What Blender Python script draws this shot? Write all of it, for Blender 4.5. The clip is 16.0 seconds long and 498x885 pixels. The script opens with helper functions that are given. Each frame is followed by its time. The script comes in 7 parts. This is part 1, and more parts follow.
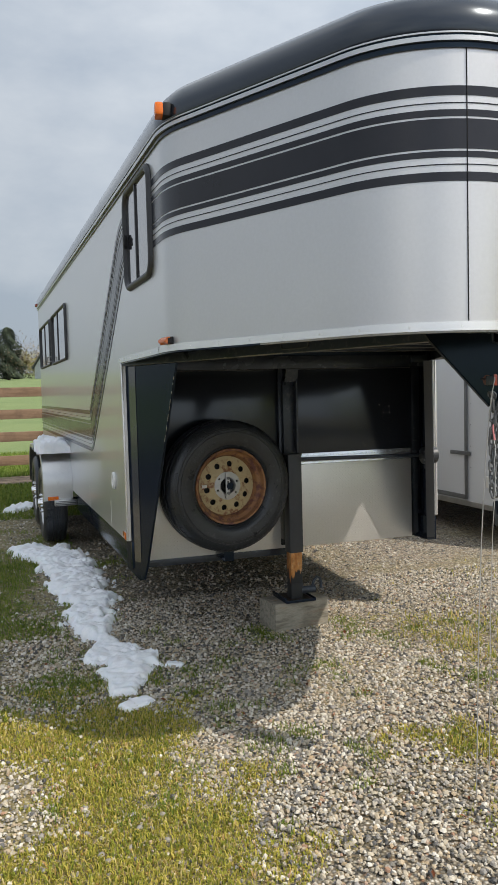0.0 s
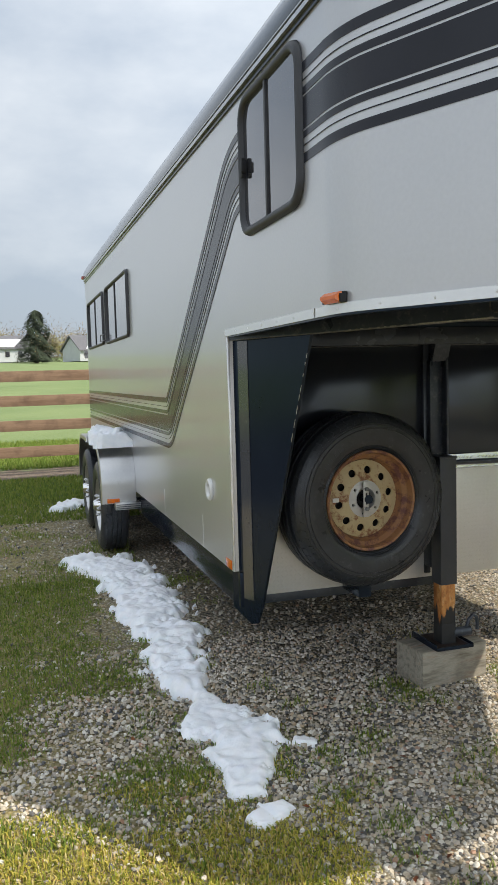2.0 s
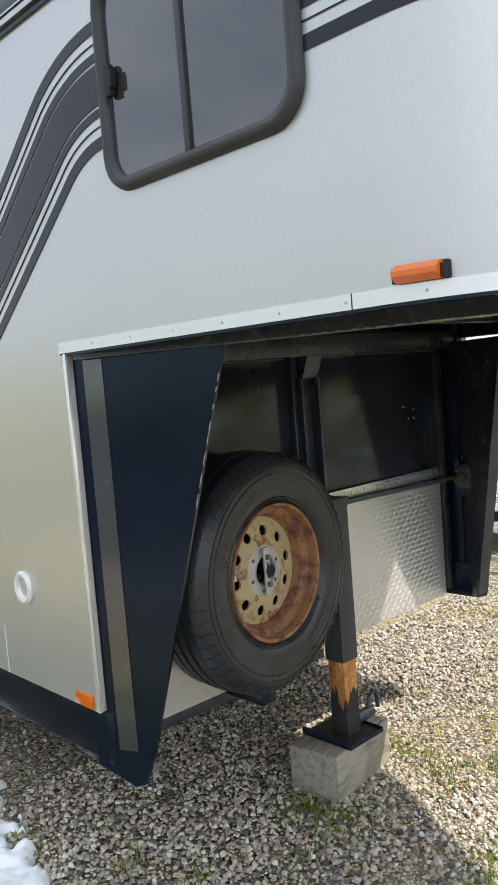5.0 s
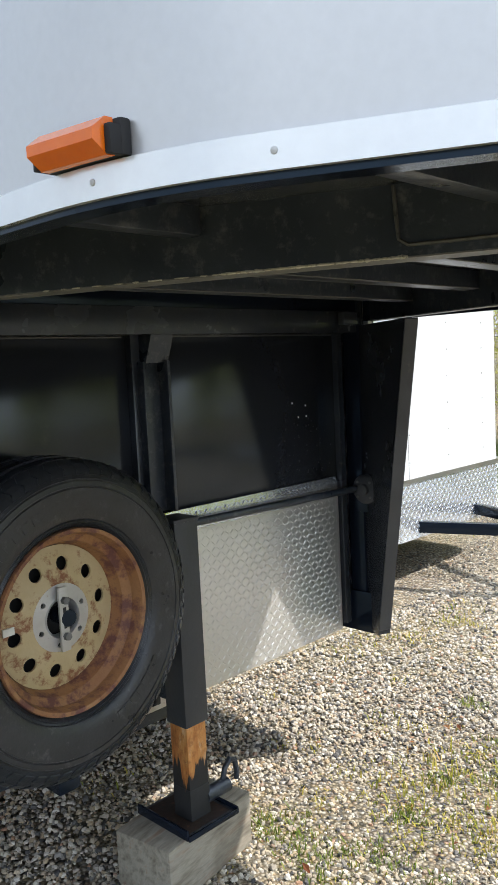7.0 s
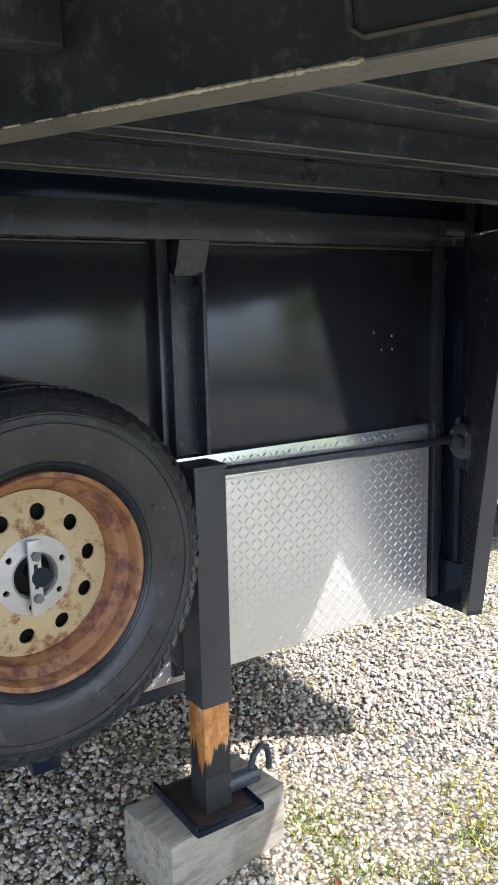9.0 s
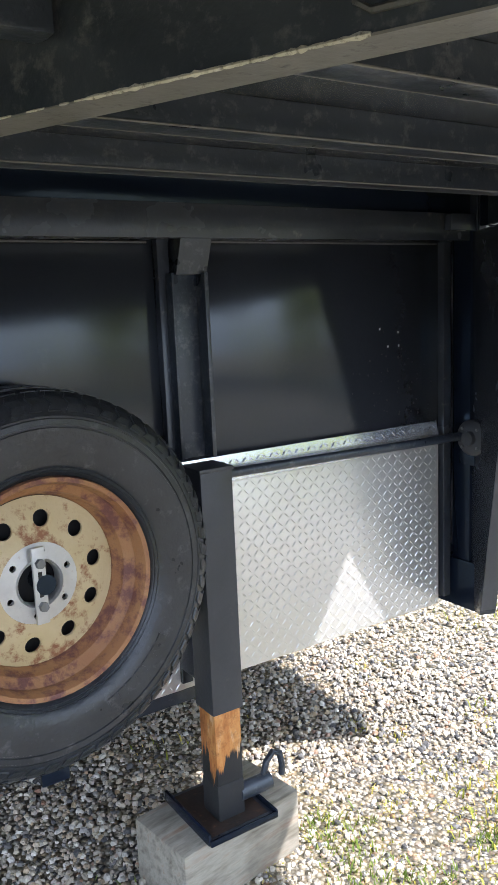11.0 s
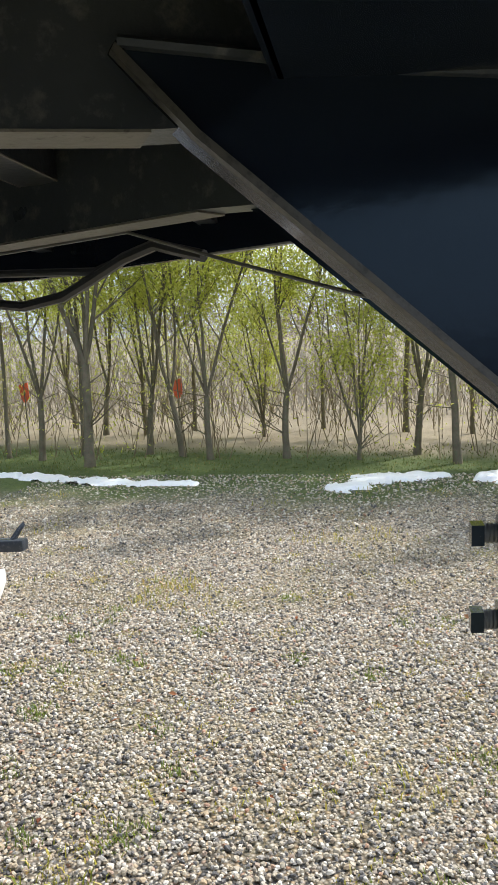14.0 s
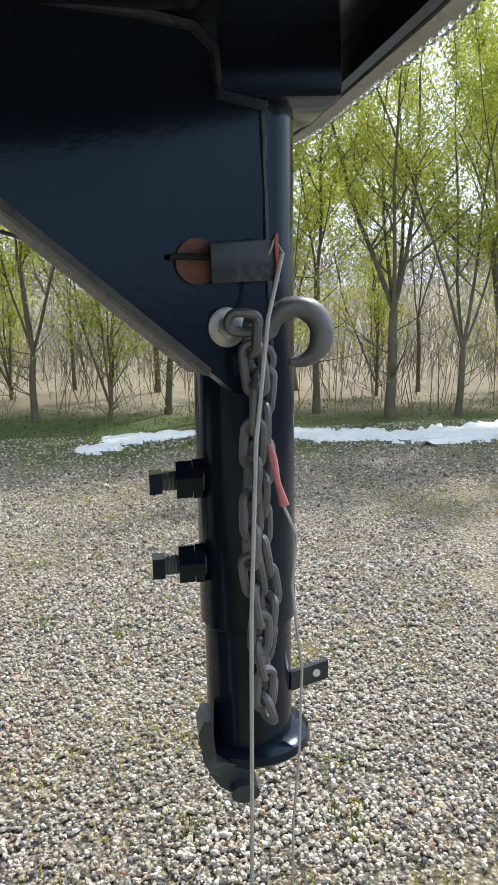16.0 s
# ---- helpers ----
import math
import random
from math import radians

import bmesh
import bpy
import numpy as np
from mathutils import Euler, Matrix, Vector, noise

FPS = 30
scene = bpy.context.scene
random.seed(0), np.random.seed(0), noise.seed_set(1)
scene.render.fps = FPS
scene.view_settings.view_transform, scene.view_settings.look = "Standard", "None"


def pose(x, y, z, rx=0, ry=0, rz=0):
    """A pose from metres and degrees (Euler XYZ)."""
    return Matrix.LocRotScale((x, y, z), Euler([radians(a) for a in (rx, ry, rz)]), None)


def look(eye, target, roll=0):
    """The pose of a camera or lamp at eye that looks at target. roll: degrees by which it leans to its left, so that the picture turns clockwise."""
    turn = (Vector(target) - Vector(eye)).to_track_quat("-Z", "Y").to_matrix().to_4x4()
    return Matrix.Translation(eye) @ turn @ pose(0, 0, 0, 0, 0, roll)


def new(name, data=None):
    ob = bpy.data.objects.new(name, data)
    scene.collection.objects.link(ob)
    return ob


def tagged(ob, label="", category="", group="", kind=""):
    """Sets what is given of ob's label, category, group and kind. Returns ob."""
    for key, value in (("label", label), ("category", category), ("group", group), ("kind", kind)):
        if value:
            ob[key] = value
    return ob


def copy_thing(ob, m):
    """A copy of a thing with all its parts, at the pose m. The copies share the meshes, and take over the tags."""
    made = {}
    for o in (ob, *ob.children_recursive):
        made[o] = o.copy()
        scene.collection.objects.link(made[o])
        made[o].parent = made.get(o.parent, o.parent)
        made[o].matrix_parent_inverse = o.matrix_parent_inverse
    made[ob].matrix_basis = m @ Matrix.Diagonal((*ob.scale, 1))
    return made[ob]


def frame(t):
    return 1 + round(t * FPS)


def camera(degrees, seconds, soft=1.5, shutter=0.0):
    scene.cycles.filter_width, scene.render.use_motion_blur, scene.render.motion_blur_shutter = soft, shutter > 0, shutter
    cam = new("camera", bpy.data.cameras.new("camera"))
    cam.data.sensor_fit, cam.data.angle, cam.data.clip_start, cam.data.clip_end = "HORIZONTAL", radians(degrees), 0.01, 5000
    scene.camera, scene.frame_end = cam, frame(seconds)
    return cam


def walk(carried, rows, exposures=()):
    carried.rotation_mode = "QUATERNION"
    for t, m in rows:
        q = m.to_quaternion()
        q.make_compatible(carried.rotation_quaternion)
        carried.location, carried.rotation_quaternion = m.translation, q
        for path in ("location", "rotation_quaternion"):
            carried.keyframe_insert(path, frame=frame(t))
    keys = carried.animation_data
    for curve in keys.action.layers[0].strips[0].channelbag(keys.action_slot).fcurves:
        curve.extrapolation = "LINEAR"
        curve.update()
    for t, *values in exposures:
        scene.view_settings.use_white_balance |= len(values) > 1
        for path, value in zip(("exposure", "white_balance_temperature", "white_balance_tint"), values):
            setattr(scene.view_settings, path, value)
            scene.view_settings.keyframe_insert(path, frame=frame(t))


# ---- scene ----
cam = camera(34.88, 16.0)
# seconds, eye, yaw, pitch, roll
PATH = [
    (0, -0.071, -0.007, 1.398, -19.05, -3.66, 1.48),
    (0.5, -0.166, 0.188, 1.389, -17.87, -4.23, 1.68),
    (1, -0.160, 0.468, 1.402, -17.08, -4.60, 1.84),
    (1.5, -0.165, 0.802, 1.397, -16.79, -4.71, 1.74),
    (2, -0.197, 1.188, 1.411, -17.19, -4.84, 1.57),
    (2.5, -0.181, 1.531, 1.425, -18.38, -5.00, 1.36),
    (3, -0.262, 1.825, 1.432, -20.41, -5.06, 1.40),
    (3.5, -0.410, 2.094, 1.449, -23.17, -5.18, 1.64),
    (4, -0.461, 2.275, 1.464, -26.87, -5.41, 2.23),
    (4.5, -0.459, 2.419, 1.468, -34.75, -4.48, 3.42),
    (5, -0.418, 2.503, 1.470, -43.65, -4.65, 4.61),
    (5.2, -0.386, 2.523, 1.473, -46.42, -4.85, 4.72),
    (7.3, 0.398, 2.702, 1.419, -44.90, -5.67, 2.06),
    (7.5, 0.456, 2.720, 1.414, -43.46, -5.78, 1.76),
    (8, 0.664, 2.770, 1.417, -39.78, -6.82, 1.42),
    (8.5, 0.769, 2.780, 1.392, -35.91, -8.80, 0.83),
    (8.7, 0.788, 2.785, 1.386, -34.55, -9.76, 0.72),
    (10.8, 0.802, 2.818, 1.385, -32.65, -10.10, 2.28),
    (11, 0.810, 2.821, 1.379, -33.66, -9.90, 2.45),
    (11.5, 0.854, 2.796, 1.389, -38.77, -9.73, 2.58),
    (12, 0.888, 2.769, 1.396, -44.71, -9.37, 2.38),
    (12.5, 0.885, 2.772, 1.412, -50.35, -9.25, 1.85),
    (13, 0.910, 2.743, 1.428, -56.05, -8.50, 1.45),
    (13.5, 0.960, 2.655, 1.415, -67.76, -7.98, 2.25),
    (14, 0.950, 2.465, 1.415, -81.37, -7.75, 3.81),
    (14.5, 0.965, 2.408, 1.411, -94.06, -8.43, 3.72),
    (15, 0.963, 2.385, 1.407, -99.95, -9.34, 3.22),
    (15.5, 0.962, 2.387, 1.402, -100.22, -10.36, 2.79),
    (16, 0.959, 2.391, 1.400, -98.78, -11.53, 2.73),
]
EXPOSURES = [(0.0, 0.30, 6880, 11), (1.0, 0.52, 6880, 11), (1.5, 0.54, 6880, 11), (2.5, 0.75, 6930, 11), (4.0, 1.0, 6880, 11), (5.0, 1.2, 6830, 11), (7.3, 1.1, 6480, 11), (7.7, 1.15, 6530, 11), (8.0, 1.4, 6410, 12), (8.5, 1.75, 6160, 15), (11.0, 1.9, 5960, 15), (11.5, 1.7, 5960, 15), (12.0, 1.2, 6310, 12), (12.5, 0.9, 6510, 11), (13.5, 0.7, 6510, 11), (14.0, 0.77, 6460, 12), (14.5, 0.75, 6310, 12), (15.0, 0.7, 6210, 12), (16.0, 0.65, 6210, 12)]
walk(cam, [(t, pose(x, y, z, 90 + pitch, roll, yaw)) for t, x, y, z, yaw, pitch, roll in PATH], EXPOSURES)

# ---------- world, sun ----------
SUN = Vector((0.56, -0.66, 1.0)).normalized()      # towards the sun


def make_world():
    w = bpy.data.worlds.new("sky_world")
    scene.world = w
    w.use_nodes = True
    nt = w.node_tree
    nt.nodes.clear()
    out = nt.nodes.new("ShaderNodeOutputWorld")
    bg = nt.nodes.new("ShaderNodeBackground")
    sky = nt.nodes.new("ShaderNodeTexSky")
    sky.sky_type = "NISHITA"
    sky.sun_disc = False
    sky.sun_elevation = math.asin(SUN.z)
    sky.sun_rotation = math.atan2(SUN.x, SUN.y)
    sky.air_density, sky.dust_density, sky.ozone_density = 1.0, 2.0, 1.0
    co = nt.nodes.new("ShaderNodeTexCoord")
    mp = nt.nodes.new("ShaderNodeMapping")
    mp.inputs["Scale"].default_value = (1.0, 1.0, 2.2)
    n1 = nt.nodes.new("ShaderNodeTexNoise")
    n1.inputs["Scale"].default_value, n1.inputs["Detail"].default_value, n1.inputs["Roughness"].default_value = 2.1, 7.0, 0.55
    rp = nt.nodes.new("ShaderNodeValToRGB")
    rp.color_ramp.elements[0].position, rp.color_ramp.elements[1].position = 0.38, 0.72
    rp.color_ramp.elements[0].color = (4.3, 5.2, 6.4, 1)
    rp.color_ramp.elements[1].color = (8.4, 9.1, 9.8, 1)
    mix = nt.nodes.new("ShaderNodeMix")
    mix.data_type = "RGBA"
    mix.inputs["Factor"].default_value = 0.82
    nt.links.new(co.outputs["Generated"], mp.inputs["Vector"])
    nt.links.new(mp.outputs["Vector"], n1.inputs["Vector"])
    nt.links.new(n1.outputs["Fac"], rp.inputs["Fac"])
    nt.links.new(sky.outputs["Color"], mix.inputs["A"])
    nt.links.new(rp.outputs["Color"], mix.inputs["B"])
    # the overcast is brighter on the sun's side
    dot = nt.nodes.new("ShaderNodeVectorMath")
    dot.operation = "DOT_PRODUCT"
    nt.links.new(co.outputs["Generated"], dot.inputs[0])
    dot.inputs[1].default_value = tuple(SUN)
    mr = nt.nodes.new("ShaderNodeMapRange")
    for k, val in (("From Min", -0.7), ("From Max", 1.0), ("To Min", 0.58), ("To Max", 1.45)):
        mr.inputs[k].default_value = val
    nt.links.new(dot.outputs["Value"], mr.inputs["Value"])
    sc = nt.nodes.new("ShaderNodeVectorMath")
    sc.operation = "SCALE"
    nt.links.new(mix.outputs["Result"], sc.inputs[0])
    nt.links.new(mr.outputs["Result"], sc.inputs["Scale"])
    nt.links.new(sc.outputs["Vector"], bg.inputs["Color"])
    bg.inputs["Strength"].default_value = 0.098
    nt.links.new(bg.outputs["Background"], out.inputs["Surface"])


make_world()
sun = new("sun", bpy.data.lights.new("sun", "SUN"))
sun.data.energy, sun.data.angle, sun.data.color = 2.95, radians(0.6), (1.0, 0.95, 0.87)
sun.matrix_world = look(SUN * 40, (0, 0, 0))


# ---------- materials ----------
def mat_base(name):
    m = bpy.data.materials.new(name)
    m.use_nodes = True
    nt = m.node_tree
    return m, nt, nt.nodes["Principled BSDF"]


def coords(nt, scale=(1, 1, 1), which="Object"):
    co, mp = nt.nodes.new("ShaderNodeTexCoord"), nt.nodes.new("ShaderNodeMapping")
    mp.inputs["Scale"].default_value = scale
    nt.links.new(co.outputs[which], mp.inputs["Vector"])
    return mp.outputs["Vector"]


def noise_tex(nt, vec, scale, detail=4.0, rough=0.55):
    n = nt.nodes.new("ShaderNodeTexNoise")
    n.inputs["Scale"].default_value, n.inputs["Detail"].default_value, n.inputs["Roughness"].default_value = scale, detail, rough
    if vec is not None:
        nt.links.new(vec, n.inputs["Vector"])
    return n.outputs["Fac"]


def ramp(nt, fac, stops):
    r = nt.nodes.new("ShaderNodeValToRGB")
    while len(r.color_ramp.elements) < len(stops):
        r.color_ramp.elements.new(0.5)
    for e, (p, c) in zip(r.color_ramp.elements, stops):
        e.position = p
        e.color = (*c, 1) if len(c) == 3 else c
    nt.links.new(fac, r.inputs["Fac"])
    return r.outputs["Color"]


def mixc(nt, fac, a, b, mode="MIX"):
    m = nt.nodes.new("ShaderNodeMix")
    m.data_type, m.blend_type = "RGBA", mode
    for k, v in (("Factor", fac), ("A", a), ("B", b)):
        sock = [s for s in m.inputs if s.name == k and (s.type == "RGBA" or k == "Factor")][0]
        if hasattr(v, "links"):
            nt.links.new(v, sock)
        elif k == "Factor":
            sock.default_value = v
        else:
            sock.default_value = (*v, 1)
    return [o for o in m.outputs if o.type == "RGBA"][0]


def bump(nt, b, height, strength, distance):
    n = nt.nodes.new("ShaderNodeBump")
    n.inputs["Strength"].default_value, n.inputs["Distance"].default_value = strength, distance
    nt.links.new(height, n.inputs["Height"])
    nt.links.new(n.outputs["Normal"], b.inputs["Normal"])


def maprange(nt, fac, lo, hi):
    m = nt.nodes.new("ShaderNodeMapRange")
    m.inputs["To Min"].default_value, m.inputs["To Max"].default_value = lo, hi
    nt.links.new(fac, m.inputs["Value"])
    return m.outputs["Result"]


def paint(name, c1, c2, rough=(0.25, 0.4), metallic=0.0, scale=3.0, fine=90.0, bumps=0.02, coat=0.0, dirt=None, dirt_at=(0.62, 0.75), spec=0.5, tint=(1, 1, 1)):
    """A painted or bare surface with a coarse and a fine variation, and dirt in patches."""
    m, nt, b = mat_base(name)
    v = coords(nt)
    n1, n2 = noise_tex(nt, v, scale), noise_tex(nt, v, fine, 3.0)
    col = ramp(nt, n1, [(0.3, c1), (0.7, c2)])
    col = mixc(nt, maprange(nt, n2, 0.0, 0.35), col, tuple(x * 0.75 for x in c1))
    if dirt:
        n3 = noise_tex(nt, v, scale * 4.3, 9.0, 0.7)
        f = ramp(nt, n3, [(dirt_at[0], (0, 0, 0)), (dirt_at[1], (1, 1, 1))])
        col = mixc(nt, f, col, dirt)
    nt.links.new(col, b.inputs["Base Color"])
    b.inputs["Metallic"].default_value = metallic
    b.inputs["Specular IOR Level"].default_value = spec
    b.inputs["Specular Tint"].default_value = (*tint, 1)
    b.inputs["Coat Weight"].default_value = coat
    b.inputs["Coat Roughness"].default_value = 0.08
    nt.links.new(maprange(nt, n1, *rough), b.inputs["Roughness"])
    if bumps:
        bump(nt, b, n2, bumps, 0.01)
    return m


SILVER = paint("silver_paint", (0.60, 0.60, 0.605), (0.64, 0.64, 0.645), (0.26, 0.34), metallic=0.62, scale=1.2, bumps=0.003, coat=0.35)
LIP = paint("scuffed_alloy_lip", (0.30, 0.30, 0.29), (0.44, 0.44, 0.43), (0.35, 0.5), metallic=0.2, scale=18, bumps=0.1, dirt=(0.14, 0.135, 0.125), dirt_at=(0.56, 0.72))
GRAPHITE = paint("graphite_stripe", (0.013, 0.014, 0.020), (0.020, 0.021, 0.029), (0.18, 0.3), scale=4, bumps=0.003, coat=0.12, spec=0.32)
BLACK = paint("black_enamel", (0.0066, 0.0100, 0.0190), (0.0105, 0.0152, 0.0275), (0.08, 0.20), scale=3.5, bumps=0.018, coat=0.03, dirt=(0.05, 0.05, 0.05), dirt_at=(0.72, 0.92), spec=0.34, tint=(0.52, 0.76, 1.0))
BLACK_DUSTY = paint("dusty_black_steel", (0.021, 0.027, 0.038), (0.043, 0.051, 0.066), (0.20, 0.40), scale=8, bumps=0.10, dirt=(0.14, 0.145, 0.155), dirt_at=(0.53, 0.76), spec=0.6, tint=(0.85, 0.93, 1.0))
BLACK_IN = paint("scuffed_black_steel", (0.026, 0.031, 0.041), (0.048, 0.054, 0.066), (0.16, 0.34), scale=6, bumps=0.05, dirt=(0.14, 0.14, 0.135), dirt_at=(0.60, 0.84), spec=0.6, tint=(0.85, 0.93, 1.0))
JACKGREY = paint("dusty_grey_steel", (0.034, 0.038, 0.045), (0.052, 0.056, 0.064), (0.35, 0.5), scale=6, bumps=0.08, dirt=(0.12, 0.11, 0.10), dirt_at=(0.62, 0.85))
BLACK_PANEL = paint("black_panel", (0.015, 0.018, 0.024), (0.024, 0.027, 0.034), (0.10, 0.18), scale=1.4, bumps=0.004, coat=0.12, dirt=(0.05, 0.05, 0.05), dirt_at=(0.62, 0.9), spec=0.55, tint=(0.8, 0.9, 1.0))
NECK_UNDER = paint("black_neck_sheet", (0.030, 0.034, 0.042), (0.058, 0.062, 0.070), (0.05, 0.14), scale=2.2, bumps=0.006, coat=0.5, dirt=(0.13, 0.125, 0.11), dirt_at=(0.58, 0.82), spec=1.0)
EDGE = paint("worn_flange", (0.12, 0.118, 0.112), (0.19, 0.186, 0.176), (0.4, 0.6), scale=16, bumps=0.1, dirt=(0.04, 0.04, 0.042), dirt_at=(0.56, 0.70))
EDGE_DARK = paint("scuffed_flange", (0.05, 0.052, 0.055), (0.10, 0.10, 0.10), (0.35, 0.55), scale=14, bumps=0.1, dirt=(0.02, 0.022, 0.026), dirt_at=(0.52, 0.68))
CHIPPED = paint("chipped_filler_edge", (0.40, 0.385, 0.33), (0.58, 0.555, 0.48), (0.6, 0.8), scale=40, bumps=0.3, dirt=(0.16, 0.15, 0.12), dirt_at=(0.50, 0.64))
TRIM = paint("bright_alloy_trim", (0.80, 0.81, 0.82), (0.88, 0.89, 0.90), (0.16, 0.30), metallic=0.6, scale=8, bumps=0.02, dirt=(0.55, 0.55, 0.54), dirt_at=(0.68, 0.88))
ALU = paint("bare_aluminium", (0.50, 0.50, 0.50), (0.62, 0.62, 0.61), (0.24, 0.40), metallic=0.95, scale=5, bumps=0.02, dirt=(0.34, 0.33, 0.31), dirt_at=(0.60, 0.85))
TREAD = paint("tread_plate", (0.74, 0.735, 0.72), (0.82, 0.815, 0.80), (0.26, 0.38), metallic=0.68, scale=3, bumps=0.02, dirt=(0.50, 0.47, 0.42), dirt_at=(0.66, 0.88))
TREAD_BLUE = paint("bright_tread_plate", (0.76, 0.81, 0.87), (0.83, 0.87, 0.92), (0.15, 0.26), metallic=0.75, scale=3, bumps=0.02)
ROOF = paint("roof_black", (0.010, 0.012, 0.018), (0.018, 0.021, 0.028), (0.12, 0.25), scale=3, bumps=0.004, coat=0.5, tint=(0.7, 0.85, 1.0))
RUBBER = paint("tyre_rubber", (0.018, 0.021, 0.026), (0.038, 0.042, 0.049), (0.18, 0.46), scale=9, bumps=0.16, dirt=(0.105, 0.108, 0.115), dirt_at=(0.57, 0.78))
RUST = paint("rusty_rim", (0.36, 0.185, 0.08), (0.26, 0.105, 0.045), (0.5, 0.75), scale=5, bumps=0.25, dirt=(0.135, 0.050, 0.042), dirt_at=(0.47, 0.60))
RUSTDARK = paint("dark_rust", (0.10, 0.035, 0.025), (0.20, 0.09, 0.06), (0.5, 0.8), scale=60, bumps=0.2, dirt=(0.30, 0.24, 0.2), dirt_at=(0.6, 0.75))
FOOTRUST = paint("stained_plate", (0.022, 0.018, 0.016), (0.060, 0.036, 0.026), (0.4, 0.7), scale=14, bumps=0.15, dirt=(0.13, 0.065, 0.035), dirt_at=(0.56, 0.74))
RIMTAN = paint("faded_rim_disc", (0.50, 0.385, 0.20), (0.58, 0.48, 0.31), (0.45, 0.7), scale=5, bumps=0.15, dirt=(0.24, 0.10, 0.045), dirt_at=(0.51, 0.61))
HUBGREY = paint("galvanised_hub", (0.48, 0.48, 0.48), (0.6, 0.6, 0.59), (0.35, 0.5), metallic=0.5, scale=20, bumps=0.05, dirt=(0.3, 0.2, 0.13), dirt_at=(0.6, 0.75))
CHROME = paint("chrome", (0.7, 0.7, 0.7), (0.8, 0.8, 0.8), (0.08, 0.16), metallic=1.0, scale=8, bumps=0.0)
STEEL = paint("grey_steel", (0.13, 0.135, 0.14), (0.21, 0.215, 0.22), (0.35, 0.55), metallic=0.4, scale=25, bumps=0.1, dirt=(0.12, 0.11, 0.1))
PINK = paint("pink_tape", (0.55, 0.16, 0.17), (0.62, 0.27, 0.27), (0.4, 0.6), scale=40)
AMBER = paint("amber_lens", (0.72, 0.135, 0.004), (0.80, 0.175, 0.007), (0.15, 0.25), scale=20, bumps=0.02, coat=0.3)
REDLENS = paint("red_lens", (0.45, 0.05, 0.03), (0.5, 0.12, 0.07), (0.2, 0.3), scale=20, coat=0.4)
WHITE = paint("white_sheet", (0.62, 0.645, 0.68), (0.67, 0.695, 0.73), (0.28, 0.4), scale=1.0, bumps=0.004, coat=0.2, dirt=(0.50, 0.50, 0.49), dirt_at=(0.70, 0.92))
WHITEPLASTIC = paint("white_plastic", (0.72, 0.72, 0.70), (0.8, 0.8, 0.78), (0.3, 0.4), scale=20)
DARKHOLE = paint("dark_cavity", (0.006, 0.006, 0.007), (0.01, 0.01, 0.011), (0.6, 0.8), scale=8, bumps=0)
PRIMER_PLANK = paint("white_primed_timber", (0.68, 0.68, 0.67), (0.75, 0.75, 0.74), (0.5, 0.7), scale=12, bumps=0.1)
ORANGE_FLAG = paint("orange_flag", (0.75, 0.11, 0.04), (0.85, 0.16, 0.06), (0.6, 0.8), scale=10)
ROOFING = paint("grey_shingle", (0.10, 0.10, 0.11), (0.16, 0.16, 0.17), (0.7, 0.9), scale=3, bumps=0.1)
SIDING = paint("pale_siding", (0.46, 0.48, 0.50), (0.54, 0.56, 0.58), (0.5, 0.7), scale=1)


def glass_tint():
    m, nt, b = mat_base("tinted_glass")
    n = noise_tex(nt, coords(nt), 2.0)
    nt.links.new(ramp(nt, n, [(0.3, (0.105, 0.105, 0.115)), (0.7, (0.135, 0.135, 0.145))]), b.inputs["Base Color"])
    b.inputs["Metallic"].default_value, b.inputs["Roughness"].default_value = 0.7, 0.06
    b.inputs["Coat Weight"].default_value = 0.6
    return m


def wood(name, c1, c2, c3, axis=(1, 1, 1), scale=3.0):
    m, nt, b = mat_base(name)
    v = coords(nt, axis)
    n1, n2, n3 = noise_tex(nt, v, scale, 6.0, 0.65), noise_tex(nt, v, scale * 9, 5.0, 0.7), noise_tex(nt, coords(nt), 6.0)
    col = mixc(nt, maprange(nt, n2, 0, 0.7), ramp(nt, n1, [(0.3, c1), (0.55, c2), (0.75, c3)]), c1)
    col = mixc(nt, ramp(nt, n3, [(0.5, (0, 0, 0)), (0.75, (0.7, 0.7, 0.7))]), col, tuple(x * 0.6 for x in c1))
    nt.links.new(col, b.inputs["Base Color"])
    b.inputs["Roughness"].default_value = 0.75
    bump(nt, b, n2, 0.3, 0.004)
    return m


GLASS = glass_tint()
BLOCKWOOD = wood("weathered_block", (0.14, 0.12, 0.09), (0.48, 0.445, 0.37), (0.34, 0.17, 0.09), (0.8, 5, 5), 7.0)
RAWWOOD = wood("raw_timber_end", (0.40, 0.22, 0.09), (0.52, 0.32, 0.15), (0.45, 0.26, 0.11), (6, 6, 1), 6.0)
FENCEWOOD = wood("fence_board", (0.17, 0.10, 0.06), (0.32, 0.21, 0.135), (0.20, 0.125, 0.08), (1, 9, 9), 2.0)


